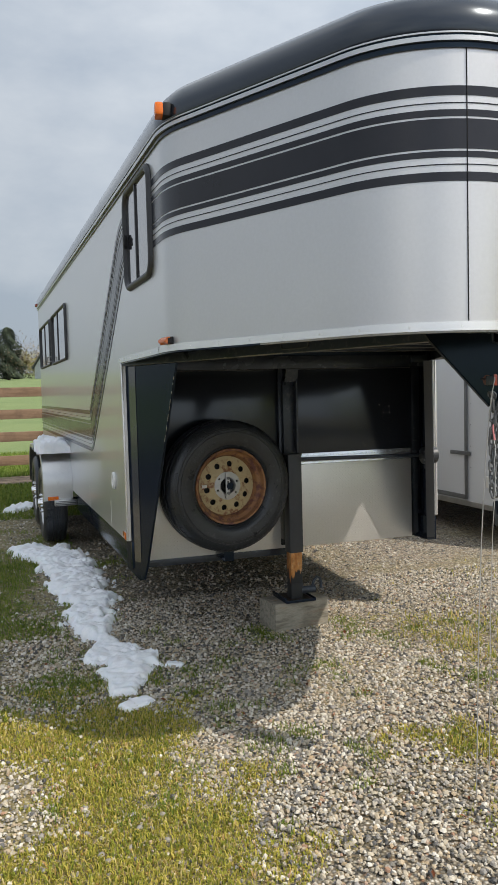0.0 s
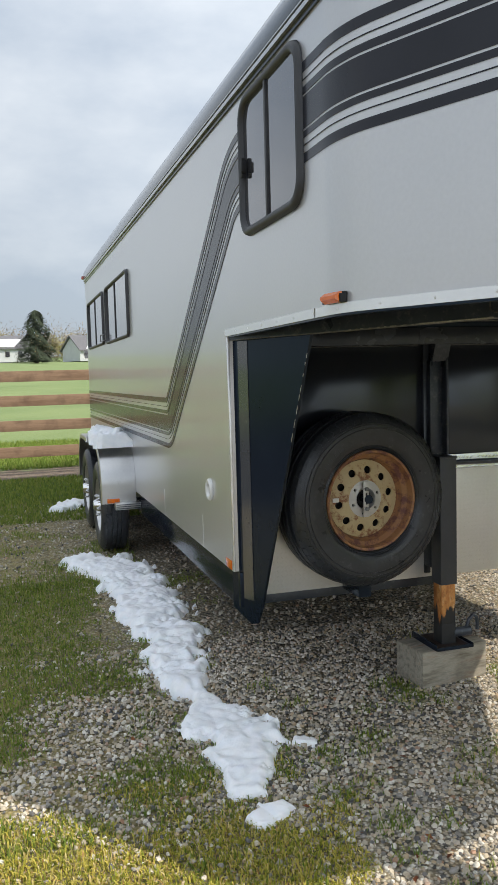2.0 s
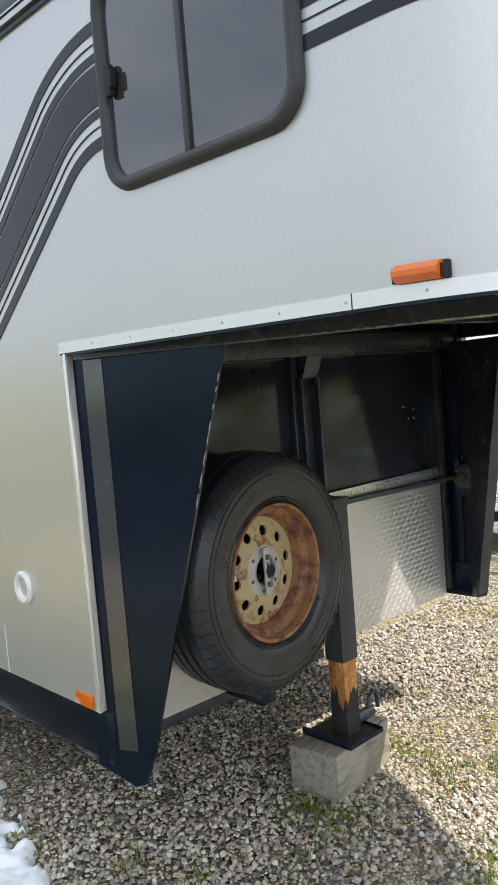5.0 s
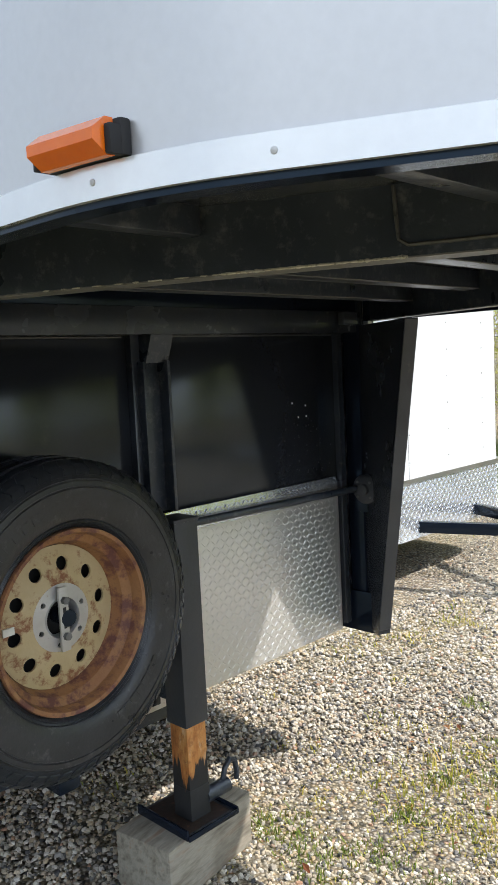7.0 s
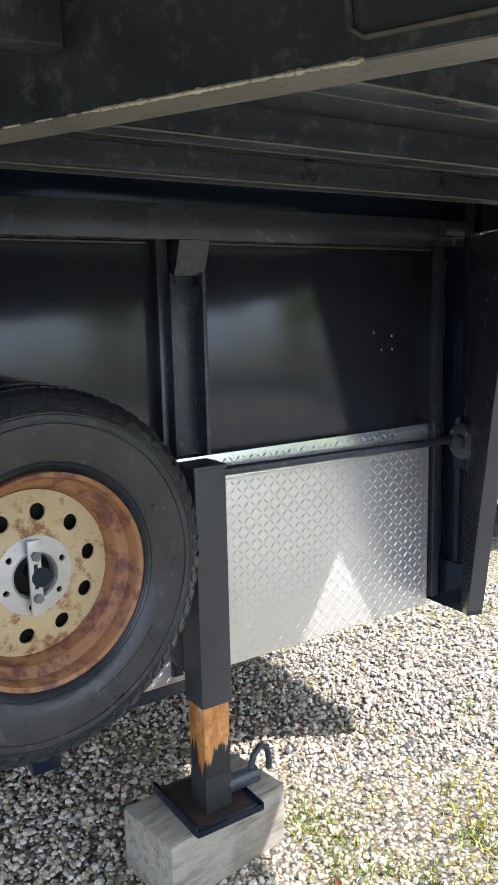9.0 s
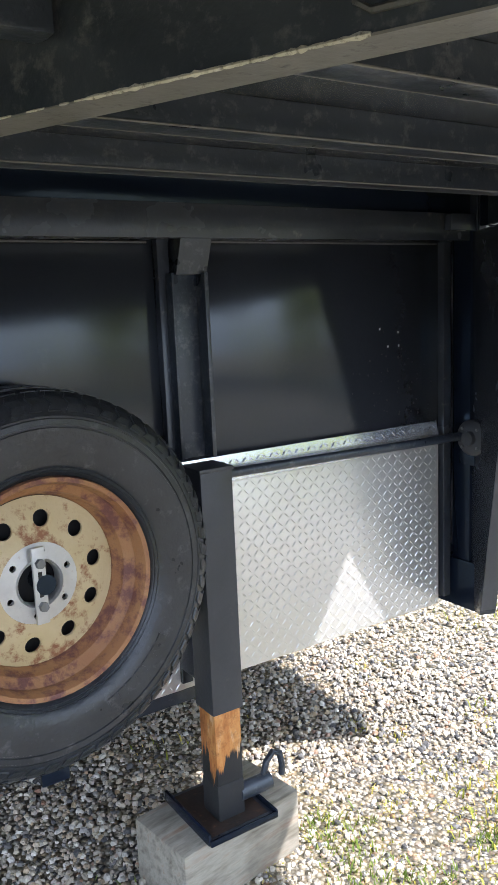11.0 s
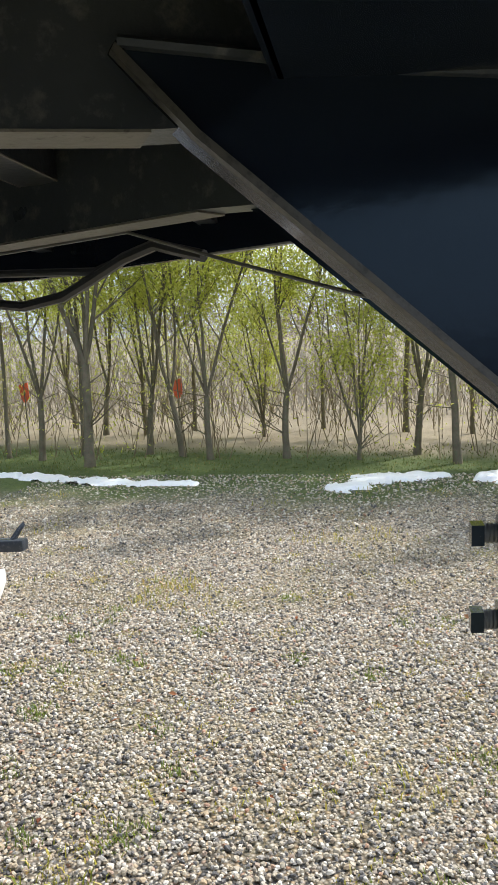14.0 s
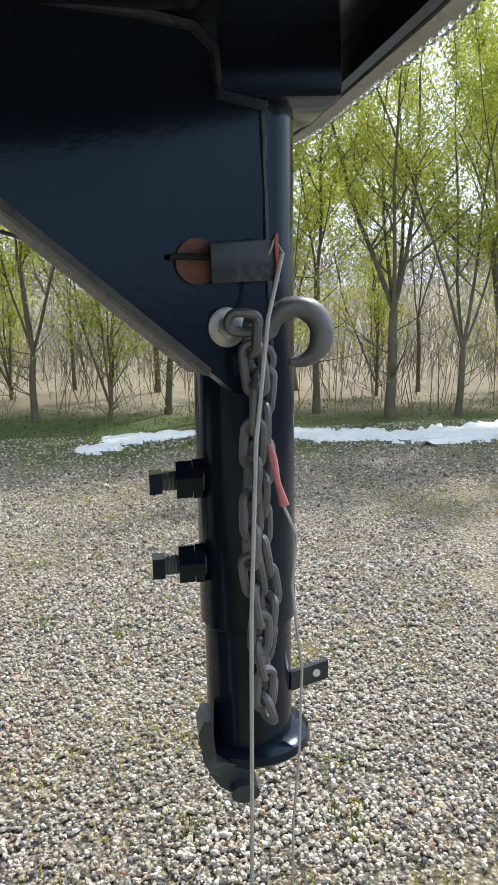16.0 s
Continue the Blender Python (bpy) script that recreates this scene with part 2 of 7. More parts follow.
def rust_leg():
    """Orange rust in vertical runs, bare bright patches, and black paint left in a ragged edge at the foot."""
    m, nt, b = mat_base("rusted_jack_leg")
    n1 = noise_tex(nt, coords(nt, (1.0, 1.0, 0.3)), 17.0, 6.0, 0.65)
    n2 = noise_tex(nt, coords(nt), 75.0, 5.0, 0.7)
    runs = noise_tex(nt, coords(nt, (1.0, 1.0, 0.10)), 34.0, 4.0, 0.6)
    col = ramp(nt, n1, [(0.36, (0.20, 0.065, 0.018)), (0.47, (0.46, 0.17, 0.04)), (0.56, (0.58, 0.27, 0.08)), (0.66, (0.68, 0.50, 0.32))])
    col = mixc(nt, ramp(nt, n2, [(0.5, (0, 0, 0)), (0.72, (0.65, 0.65, 0.65))]), col, (0.16, 0.055, 0.018))
    xyz = nt.nodes.new("ShaderNodeSeparateXYZ")
    nt.links.new(coords(nt), xyz.inputs["Vector"])
    add = nt.nodes.new("ShaderNodeMath")
    add.operation = "MULTIPLY_ADD"
    nt.links.new(runs, add.inputs[0])
    add.inputs[1].default_value = -0.30
    nt.links.new(xyz.outputs["Z"], add.inputs[2])
    paint_left = ramp(nt, add.outputs[0], [(0.150, (1, 1, 1)), (0.158, (0, 0, 0))])
    nt.links.new(mixc(nt, paint_left, col, (0.018, 0.019, 0.021)), b.inputs["Base Color"])
    b.inputs["Roughness"].default_value = 0.65
    bump(nt, b, n2, 0.3, 0.003)
    return m


RUSTLEG = rust_leg()


def snow_mat():
    m, nt, b = mat_base("old_snow")
    v = coords(nt)
    n1, n2 = noise_tex(nt, v, 22.0, 6.0, 0.6), noise_tex(nt, v, 160.0, 4.0)
    nt.links.new(ramp(nt, n1, [(0.25, (0.80, 0.83, 0.87)), (0.6, (0.90, 0.91, 0.93))]), b.inputs["Base Color"])
    b.inputs["Roughness"].default_value = 0.65
    b.inputs["Subsurface Weight"].default_value = 0.15
    b.inputs["Subsurface Radius"].default_value = (0.02, 0.025, 0.03)
    bump(nt, b, n2, 0.35, 0.006)
    return m


SNOW = snow_mat()


def island_mat(name, stops, rough, bump_scale=0, bump_amt=0.0, translucent=0.0, spec=0.12):
    """Colour by island, for joined stones, blades and leaves."""
    m, nt, b = mat_base(name)
    g = nt.nodes.new("ShaderNodeNewGeometry")
    col = ramp(nt, g.outputs["Random Per Island"], stops)
    v = coords(nt)
    n = noise_tex(nt, v, bump_scale or 30.0, 4.0)
    col = mixc(nt, maprange(nt, n, 0.0, 0.25), col, tuple(x * 0.6 for x in stops[len(stops) // 2][1]))
    nt.links.new(col, b.inputs["Base Color"])
    b.inputs["Roughness"].default_value = rough
    b.inputs["Specular IOR Level"].default_value = spec
    if bump_amt:
        bump(nt, b, n, bump_amt, 0.003)
    if translucent:
        t = nt.nodes.new("ShaderNodeBsdfTranslucent")
        nt.links.new(col, t.inputs["Color"])
        ms = nt.nodes.new("ShaderNodeMixShader")
        ms.inputs["Fac"].default_value = translucent
        nt.links.new(b.outputs["BSDF"], ms.inputs[1])
        nt.links.new(t.outputs["BSDF"], ms.inputs[2])
        nt.links.new(ms.outputs["Shader"], nt.nodes["Material Output"].inputs["Surface"])
    return m


STONE_STOPS = [(0.0, (0.05, 0.05, 0.052)), (0.12, (0.15, 0.145, 0.14)), (0.22, (0.40, 0.35, 0.265)), (0.38, (0.56, 0.485, 0.365)), (0.50, (0.48, 0.36, 0.22)), (0.59, (0.30, 0.285, 0.265)), (0.72, (0.57, 0.51, 0.41)), (0.90, (0.76, 0.725, 0.645)), (0.95, (0.48, 0.44, 0.37)), (1.0, (0.40, 0.22, 0.13))]
STONES = island_mat("gravel_stone", STONE_STOPS, 0.6, 120.0, 0.3, spec=0.4)
BLADES = island_mat("grass_blade", [(0.0, (0.13, 0.19, 0.03)), (0.25, (0.28, 0.31, 0.045)), (0.5, (0.46, 0.42, 0.075)), (0.8, (0.62, 0.51, 0.13)), (0.92, (0.66, 0.55, 0.28)), (1.0, (0.52, 0.28, 0.10))], 0.6, 20.0, 0, 0.3)
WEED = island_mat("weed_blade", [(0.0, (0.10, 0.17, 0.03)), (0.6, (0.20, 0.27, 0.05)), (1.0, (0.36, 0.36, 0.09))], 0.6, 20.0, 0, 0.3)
DEADLEAF = island_mat("dead_leaf", [(0.0, (0.10, 0.035, 0.02)), (0.6, (0.26, 0.10, 0.045)), (1.0, (0.38, 0.22, 0.12))], 0.7, 60.0, 0, 0.2)
PASTURE = island_mat("pasture_blade", [(0.0, (0.12, 0.20, 0.035)), (0.6, (0.22, 0.31, 0.06)), (1.0, (0.36, 0.38, 0.12))], 0.7, 20.0, 0, 0.3)
LAWN = island_mat("lawn_blade", [(0.0, (0.07, 0.11, 0.03)), (0.6, (0.15, 0.18, 0.05)), (1.0, (0.30, 0.26, 0.12))], 0.7, 20.0, 0, 0.3)
LEAVES = island_mat("spring_leaf", [(0.0, (0.34, 0.40, 0.07)), (0.5, (0.56, 0.60, 0.11)), (1.0, (0.76, 0.75, 0.24))], 0.5, 4.0, 0, 0.68)
BARK = paint("bark", (0.12, 0.10, 0.072), (0.23, 0.195, 0.14), (0.8, 0.95), scale=8, fine=40, bumps=0.6, dirt=(0.12, 0.14, 0.08), dirt_at=(0.50, 0.66))
NEEDLES = island_mat("conifer_needle", [(0.0, (0.045, 0.062, 0.045)), (1.0, (0.085, 0.105, 0.07))], 0.8, spec=0.0)
WATER, _nt, _b = mat_base("water_drop")
_b.inputs["Base Color"].default_value = (0.95, 0.97, 1.0, 1)
_b.inputs["Transmission Weight"].default_value, _b.inputs["Roughness"].default_value, _b.inputs["IOR"].default_value = 1.0, 0.02, 1.33
BUDDING = island_mat("budding_twig", [(0.0, (0.20, 0.18, 0.07)), (0.6, (0.30, 0.28, 0.10)), (1.0, (0.34, 0.34, 0.15))], 0.8)
BRUSH = island_mat("grey_brush", [(0.0, (0.42, 0.37, 0.32)), (1.0, (0.62, 0.57, 0.51))], 0.8)
TWIG = island_mat("bare_twig", [(0.0, (0.16, 0.13, 0.085)), (1.0, (0.32, 0.26, 0.17))], 0.8)


def ground_mat():
    """Fine gravel, thin grass and soil near by; pasture and dry field further out."""
    m, nt, b = mat_base("ground_cover")
    v = coords(nt)
    vo = nt.nodes.new("ShaderNodeTexVoronoi")
    vo.inputs["Scale"].default_value = 74.0
    nt.links.new(v, vo.inputs["Vector"])
    sep = nt.nodes.new("ShaderNodeSeparateColor")
    nt.links.new(vo.outputs["Color"], sep.inputs["Color"])
    grav = ramp(nt, sep.outputs["Red"], [(p, tuple(c * 0.95 for c in col)) for p, col in STONE_STOPS])
    # shade in the gaps between stones, put into the colour
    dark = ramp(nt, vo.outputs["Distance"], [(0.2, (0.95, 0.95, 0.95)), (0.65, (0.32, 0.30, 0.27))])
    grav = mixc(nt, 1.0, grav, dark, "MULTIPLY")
    big = noise_tex(nt, v, 0.9, 6.0, 0.6)
    fine = noise_tex(nt, v, 14.0, 6.0, 0.65)
    soil = ramp(nt, fine, [(0.3, (0.085, 0.07, 0.04)), (0.5, (0.24, 0.20, 0.065)), (0.8, (0.40, 0.32, 0.10))])
    xyz = nt.nodes.new("ShaderNodeSeparateXYZ")
    nt.links.new(v, xyz.inputs["Vector"])

    def step(axis, lo, hi):
        r = nt.nodes.new("ShaderNodeMapRange")
        r.interpolation_type = "SMOOTHSTEP"
        r.inputs["From Min"].default_value, r.inputs["From Max"].default_value = lo, hi
        add = nt.nodes.new("ShaderNodeMath")
        add.operation = "MULTIPLY_ADD"
        nt.links.new(big, add.inputs[0])
        add.inputs[1].default_value = 2.2
        nt.links.new(xyz.outputs[axis], add.inputs[2])
        nt.links.new(add.outputs[0], r.inputs["Value"])
        return r.outputs["Result"]
    patch = ramp(nt, big, [(0.48, (0, 0, 0)), (0.70, (0.42, 0.42, 0.42))])
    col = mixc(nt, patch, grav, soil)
    west = ramp(nt, step("X", 0.6, 2.2), [(0.0, (0.72, 0.72, 0.72)), (1.0, (0, 0, 0))])
    # unseen west ground made less yellow, to cut its tint on the paint
    west = mixc(nt, step("X", -1.6, -0.4), (0.22, 0.22, 0.22), west)
    col = mixc(nt, west, col, soil)
    # dark unseen ground added beyond the yard to dull reflections in black paint
    unseen_dark = ramp(nt, fine, [(0.3, (0.035, 0.035, 0.036)), (0.7, (0.075, 0.073, 0.070))])
    col = mixc(nt, step("X", -3.4, -2.4), unseen_dark, col)
    col = mixc(nt, step("Y", -3.2, -2.2), unseen_dark, col)
    lawn = ramp(nt, fine, [(0.25, (0.035, 0.06, 0.012)), (0.5, (0.07, 0.105, 0.022)), (0.75, (0.13, 0.14, 0.04))])
    pasture = ramp(nt, noise_tex(nt, v, 0.35, 7.0, 0.65), [(0.3, (0.125, 0.185, 0.06)), (0.7, (0.20, 0.255, 0.095))])
    litter = ramp(nt, fine, [(0.3, (0.07, 0.05, 0.035)), (0.55, (0.17, 0.125, 0.09)), (0.75, (0.26, 0.21, 0.16))])
    dry = ramp(nt, noise_tex(nt, v, 0.8, 8.0, 0.7), [(0.3, (0.20, 0.165, 0.11)), (0.7, (0.36, 0.305, 0.215))])
    col = mixc(nt, step("X", 8.4, 9.5), col, lawn)
    col = mixc(nt, step("Y", 10.2, 11.2), col, lawn)
    col = mixc(nt, step("Y", 12.2, 12.5), col, litter)
    col = mixc(nt, step("Y", 13.2, 13.5), col, pasture)
    slant = nt.nodes.new("ShaderNodeMath")
    slant.operation = "MULTIPLY_ADD"
    nt.links.new(xyz.outputs["Y"], slant.inputs[0])
    slant.inputs[1].default_value = -0.2
    nt.links.new(xyz.outputs["X"], slant.inputs[2])
    far = nt.nodes.new("ShaderNodeMapRange")
    far.inputs["From Min"].default_value, far.inputs["From Max"].default_value = 9.5, 10.2
    nt.links.new(slant.outputs[0], far.inputs["Value"])
    col = mixc(nt, far.outputs["Result"], col, dry)
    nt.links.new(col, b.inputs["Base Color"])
    b.inputs["Roughness"].default_value = 0.9
    hb = nt.nodes.new("ShaderNodeMath")
    hb.operation = "MULTIPLY"
    nt.links.new(vo.outputs["Distance"], hb.inputs[0])
    hb.inputs[1].default_value = -1.0
    bump(nt, b, hb.outputs[0], 0.7, 0.012)
    return m


GROUND = ground_mat()


# ---------- mesh helpers ----------
class Geo:
    """Collects vertices and faces."""

    def __init__(self):
        self.v, self.f = [], []

    def add(self, verts, faces):
        k = len(self.v)
        self.v += [tuple(p) for p in verts]
        self.f += [tuple(i + k for i in f) for f in faces]
        return self

    def box(self, lo, hi, bevel=0.0, m=None):
        bm = bmesh.new()
        bmesh.ops.create_cube(bm, size=1.0)
        s = [h - l for l, h in zip(lo, hi)]
        for w in bm.verts:
            w.co = Vector([l + (c + 0.5) * d for l, c, d in zip(lo, w.co, s)])
        if bevel:
            bmesh.ops.bevel(bm, geom=bm.edges[:], offset=bevel, segments=2, affect="EDGES", profile=0.6)
        bm.verts.ensure_lookup_table()
        self.add([m @ w.co if m else w.co for w in bm.verts], [[w.index for w in f.verts] for f in bm.faces])
        bm.free()
        return self

    def prism(self, poly, offset):
        """A closed flat polygon, swept by offset."""
        n, off = len(poly), Vector(offset)
        a = [Vector(p) for p in poly]
        b = [p + off for p in a]
        nrm = Vector((0, 0, 0))
        for i in range(n):
            nrm += a[i].cross(a[(i + 1) % n])
        flip = nrm.dot(off) > 0
        side = [(i, (i + 1) % n, n + (i + 1) % n, n + i) for i in range(n)]
        caps = [tuple(range(n - 1, -1, -1)), tuple(range(n, 2 * n))]
        faces = side + caps
        if not flip:
            faces = [tuple(reversed(f)) for f in faces]
        return self.add(a + b, faces)

    def tube(self, pts, radius, seg=10, closed=False, cap=True):
        """A round bar along points; radius may be a list."""
        pts = [Vector(p) for p in pts]
        n = len(pts)
        rad = radius if isinstance(radius, (list, tuple)) else [radius] * n
        ref, verts, faces = None, [], []
        for i, p in enumerate(pts):
            if closed:
                t = (pts[(i + 1) % n] - pts[i - 1]).normalized()
            else:
                t = (pts[min(i + 1, n - 1)] - pts[max(i - 1, 0)]).normalized()
            if ref is None:
                ref = t.orthogonal().normalized()
            ref = (ref - t * ref.dot(t))
            ref = ref.normalized() if ref.length > 1e-6 else t.orthogonal().normalized()
            o = t.cross(ref)
            verts += [p + (ref * math.cos(2 * math.pi * k / seg) + o * math.sin(2 * math.pi * k / seg)) * rad[i] for k in range(seg)]
        for i in range(n if closed else n - 1):
            j = (i + 1) % n
            faces += [(i * seg + k, i * seg + (k + 1) % seg, j * seg + (k + 1) % seg, j * seg + k) for k in range(seg)]
        if cap and not closed:
            faces += [tuple(range(seg - 1, -1, -1)), tuple((n - 1) * seg + k for k in range(seg))]
        return self.add(verts, faces)

    def lathe(self, profile, m, seg=48):
        """Profile of (radius, height), turned about local z and laid by the pose m; the profile is a closed loop."""
        n = len(profile)
        verts = [m @ Vector((r * math.cos(2 * math.pi * k / seg), r * math.sin(2 * math.pi * k / seg), h)) for k in range(seg) for r, h in profile]
        faces = [(k * n + i, ((k + 1) % seg) * n + i, ((k + 1) % seg) * n + (i + 1) % n, k * n + (i + 1) % n) for k in range(seg) for i in range(n)]
        return self.add(verts, faces)

    def disc(self, m, radius, depth, seg=32, hex_=False):
        s = 6 if hex_ else seg
        return self.tube([m @ Vector((0, 0, 0)), m @ Vector((0, 0, depth))], radius, s)


def mesh_of(name, g, mat, smooth=35.0):
    me = bpy.data.meshes.new(name)
    me.from_pydata(g.v, [], g.f)
    me.materials.append(mat)
    if smooth:
        me.polygons.foreach_set("use_smooth", [True] * len(me.polygons))
        me.set_sharp_from_angle(angle=radians(smooth))
    me.update()
    return me


def part(name, g, mat, parent, label="", smooth=35.0):
    ob = new(name, mesh_of(name, g, mat, smooth))
    ob.parent = parent
    return tagged(ob, label)


def thing(name, at, label, category, group="", kind=""):
    ob = new(name)
    ob.empty_display_size = 0.1
    ob.location = at
    return tagged(ob, label, category, group, kind)


def solo(name, g, mat, label, category, group="", kind="", smooth=35.0):
    return tagged(new(name, mesh_of(name, g, mat, smooth)), label, category, group, kind)


def adopt(root):
    """Parts are written in world places: take the root's place out of them."""
    inv = Matrix.Translation(root.location).inverted()
    for o in root.children:
        if o.matrix_parent_inverse == Matrix.Identity(4):
            o.matrix_parent_inverse = inv


def big_mesh(name, verts, faces, mat, smooth=True):
    """A large joined mesh from arrays; all faces have as many corners as faces has columns."""
    me = bpy.data.meshes.new(name)
    nf, k = faces.shape
    me.vertices.add(len(verts))
    me.vertices.foreach_set("co", np.asarray(verts, np.float32).ravel())
    me.loops.add(nf * k)
    me.loops.foreach_set("vertex_index", faces.astype(np.int32).ravel())
    me.polygons.add(nf)
    me.polygons.foreach_set("loop_start", np.arange(0, nf * k, k, dtype=np.int32))
    me.polygons.foreach_set("use_smooth", np.full(nf, smooth))
    me.materials.append(mat)
    me.update(calc_edges=True)
    me.validate()
    return me


def gz(x, y):
    """Height of the ground."""
    return -0.021 + 0.0317 * (y - 4.2)


def fillet(pts, radii, step=8.0):
    """An open polyline with its inner corners rounded."""
    out = [Vector(pts[0])]
    for i in range(1, len(pts) - 1):
        p, a, b = Vector(pts[i]), Vector(pts[i - 1]), Vector(pts[i + 1])
        u, w = (a - p).normalized(), (b - p).normalized()
        ang = math.acos(max(-1, min(1, u.dot(w))))
        d = min(radii[i - 1] / math.tan(ang / 2), (a - p).length * 0.95, (b - p).length * 0.95)
        r = d * math.tan(ang / 2)
        c = p + (u + w).normalized() * (r / math.sin(ang / 2))
        s, e = p + u * d - c, p + w * d - c
        n = max(2, int(math.degrees(math.pi - ang) / step) + 1)
        for k in range(n + 1):
            t = k / n
            v = s.lerp(e, t)
            out.append(c + v.normalized() * r)
    out.append(Vector(pts[-1]))
    return out

# ---------- ground ----------
def build_ground():
    xs = sorted(set([-400, -150, -60, -25, -12, 20, 30, 45, 70, 120, 250, 500] + [round(-6 + 0.25 * i, 3) for i in range(73)]))
    ys = sorted(set([-400, -150, -60, -25, -12, 22, 30, 45, 70, 120, 250, 600] + [round(-6 + 0.25 * i, 3) for i in range(81)]))
    g = Geo()
    verts = [(x, y, gz(x, y) - 0.004 + (0.012 * noise.noise((x * 0.7, y * 0.7, 3.1)) + 0.006 * noise.noise((x * 2.1, y * 2.1, 7.7)) if -6 <= x <= 12 and -6 <= y <= 14 else 0.0)) for y in ys for x in xs]
    n = len(xs)
    g.add(verts, [(j * n + i, j * n + i + 1, (j + 1) * n + i + 1, (j + 1) * n + i) for j in range(len(ys) - 1) for i in range(n - 1)])
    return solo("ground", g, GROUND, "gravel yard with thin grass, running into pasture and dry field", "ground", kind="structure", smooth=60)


build_ground()


# ---------- tread plate ----------
def tread_lugs(g, at, w, h, pitch=0.0205, length=0.0205, width=0.0060, rise=0.0012):
    """Raised lozenges, alternately leaning left and right; at(u, v) gives place, right, up and outward normal."""
    nu, nv = int(w / pitch), int(h / pitch)
    for i in range(nu):
        for j in range(nv):
            u, v = (i + 0.5) * w / nu, (j + 0.5) * h / nv
            p, r, up, n = at(u, v)
            s = 1 if (i + j) % 2 else -1
            d = (r * s + up).normalized()
            o = d.cross(n)
            a, b, c, e = p + d * length / 2, p + o * width / 2, p - d * length / 2, p - o * width / 2
            m1, m2 = p + d * length * 0.22 + n * rise, p - d * length * 0.22 + n * rise
            g.add([a, b, c, e, m1, m2], [(0, 1, 5, 4), (0, 4, 3), (1, 2, 5), (2, 3, 4, 5)])
    return g


# ---------- horse trailer ----------
CX = 1.70                                   # middle line of the trailer
X0, X1 = 0.70, 2 * CX - 0.70                # outer faces of its sides
YB, YR = 4.38, 10.0                         # bulkhead edge and rear
Z0, ZN, ZT = 0.58, 1.575, 2.476             # wall bottom, nose bottom, roof trim


def mirror(p):
    return (2 * CX - p[0], *p[1:])


VY, VX, VF = 3.20, 1.235, 2.15              # where the nose turns in, and the ends of its flat front


def resample(path, n=96):
    acc = [0.0]
    for a, b in zip(path[:-1], path[1:]):
        acc.append(acc[-1] + (b - a).length)
    out = []
    for k in range(n + 1):
        s = acc[-1] * k / n
        q = max(1, min(len(acc) - 1, int(np.searchsorted(acc, s))))
        out.append(path[q - 1].lerp(path[q], (s - acc[q - 1]) / max(1e-9, acc[q] - acc[q - 1])))
    return out


half = resample(fillet([(X0, 3.47), (X0, VY), (VX, VF), (CX, VF)], [0.50, 0.45], 3.0))


def nose_in(y):
    """How far the nose has drawn in from the side wall."""
    pts = half[:-1]
    for a, b in zip(pts[:-1], pts[1:]):
        if b.y <= y <= a.y and a.y - b.y > 1e-6:
            return a.x + (b.x - a.x) * (a.y - y) / (a.y - b.y) - X0
    return 0.0


def bend(ob):
    """Lay a part that was made on the flat side wall onto the curve of the nose."""
    for w in ob.data.vertices:
        w.co.x += nose_in(w.co.y)
    for c in ob.children:
        bend(c)


def both(h):
    return [p.copy() for p in h[:-1]] + [Vector((2 * CX - p.x, p.y)) for p in reversed(h[:-1])]


NOSE = both(half)


def outward(path):
    out = []
    for i, p in enumerate(path):
        t = (path[min(i + 1, len(path) - 1)] - path[max(i - 1, 0)]).normalized()
        out.append(Vector((-t.y, t.x)) * -1)
    return out


def wrap(g, path, d, z1, z2, thick=0.003):
    """A band round the nose, d outside of it."""
    nr = outward(path)
    n = len(path)
    sign = -1 if nr[n // 2].y > 0 else 1
    vs = []
    for p, k in zip(path, nr):
        k = k * sign
        a, b = p + k * d, p + k * (d - thick)
        vs += [(a.x, a.y, z1), (a.x, a.y, z2), (b.x, b.y, z2), (b.x, b.y, z1)]
    fs = []
    for i in range(n - 1):
        for k in range(4):
            fs.append((i * 4 + k, i * 4 + (k + 1) % 4, (i + 1) * 4 + (k + 1) % 4, (i + 1) * 4 + k))
    fs += [(3, 2, 1, 0), tuple((n - 1) * 4 + k for k in range(4))]
    return g.add(vs, fs)


trailer = thing("horse_trailer", (CX, 7.9, gz(CX, 7.9)), "silver and black gooseneck horse trailer propped on its jack", "trailer")

# walls
for x, s, nm in ((X0, 1, "side_wall"), (X1, -1, "side_wall")):
    g = Geo()
    ops = [(YR, Z0), (YB, Z0), (YB, ZN), (3.47, ZN), (3.47, ZT), (YR, ZT)]
    g.prism([(x, y, z) for y, z in ops], (0.03 * s, 0, 0))
    part(nm, g, SILVER, trailer, smooth=20)
part("nose_panel", wrap(Geo(), NOSE, 0.0, ZN, ZT, 0.02), SILVER, trailer, smooth=40)
g = Geo()
SEAM = 1.419
g.box((-0.0004, -0.0003, ZN + 0.03), (0.0004, 0.006, ZT - 0.02), 0.0, pose(SEAM, 2.1545, 0, 0, 0, 0))
part("panel_joint", g, DARKHOLE, trailer, "dark vertical panel seam")
g = Geo().box((X0 + 0.03, YR - 0.03, Z0), (X1 - 0.03, YR, ZT), 0.004)
part("rear_wall", g, SILVER, trailer)
g = Geo().box((X0 + 0.03, YB + 0.12, Z0 - 0.03), (X1 - 0.03, YR - 0.03, Z0 + 0.02))
part("floor_pan", g, BLACK_DUSTY, trailer)


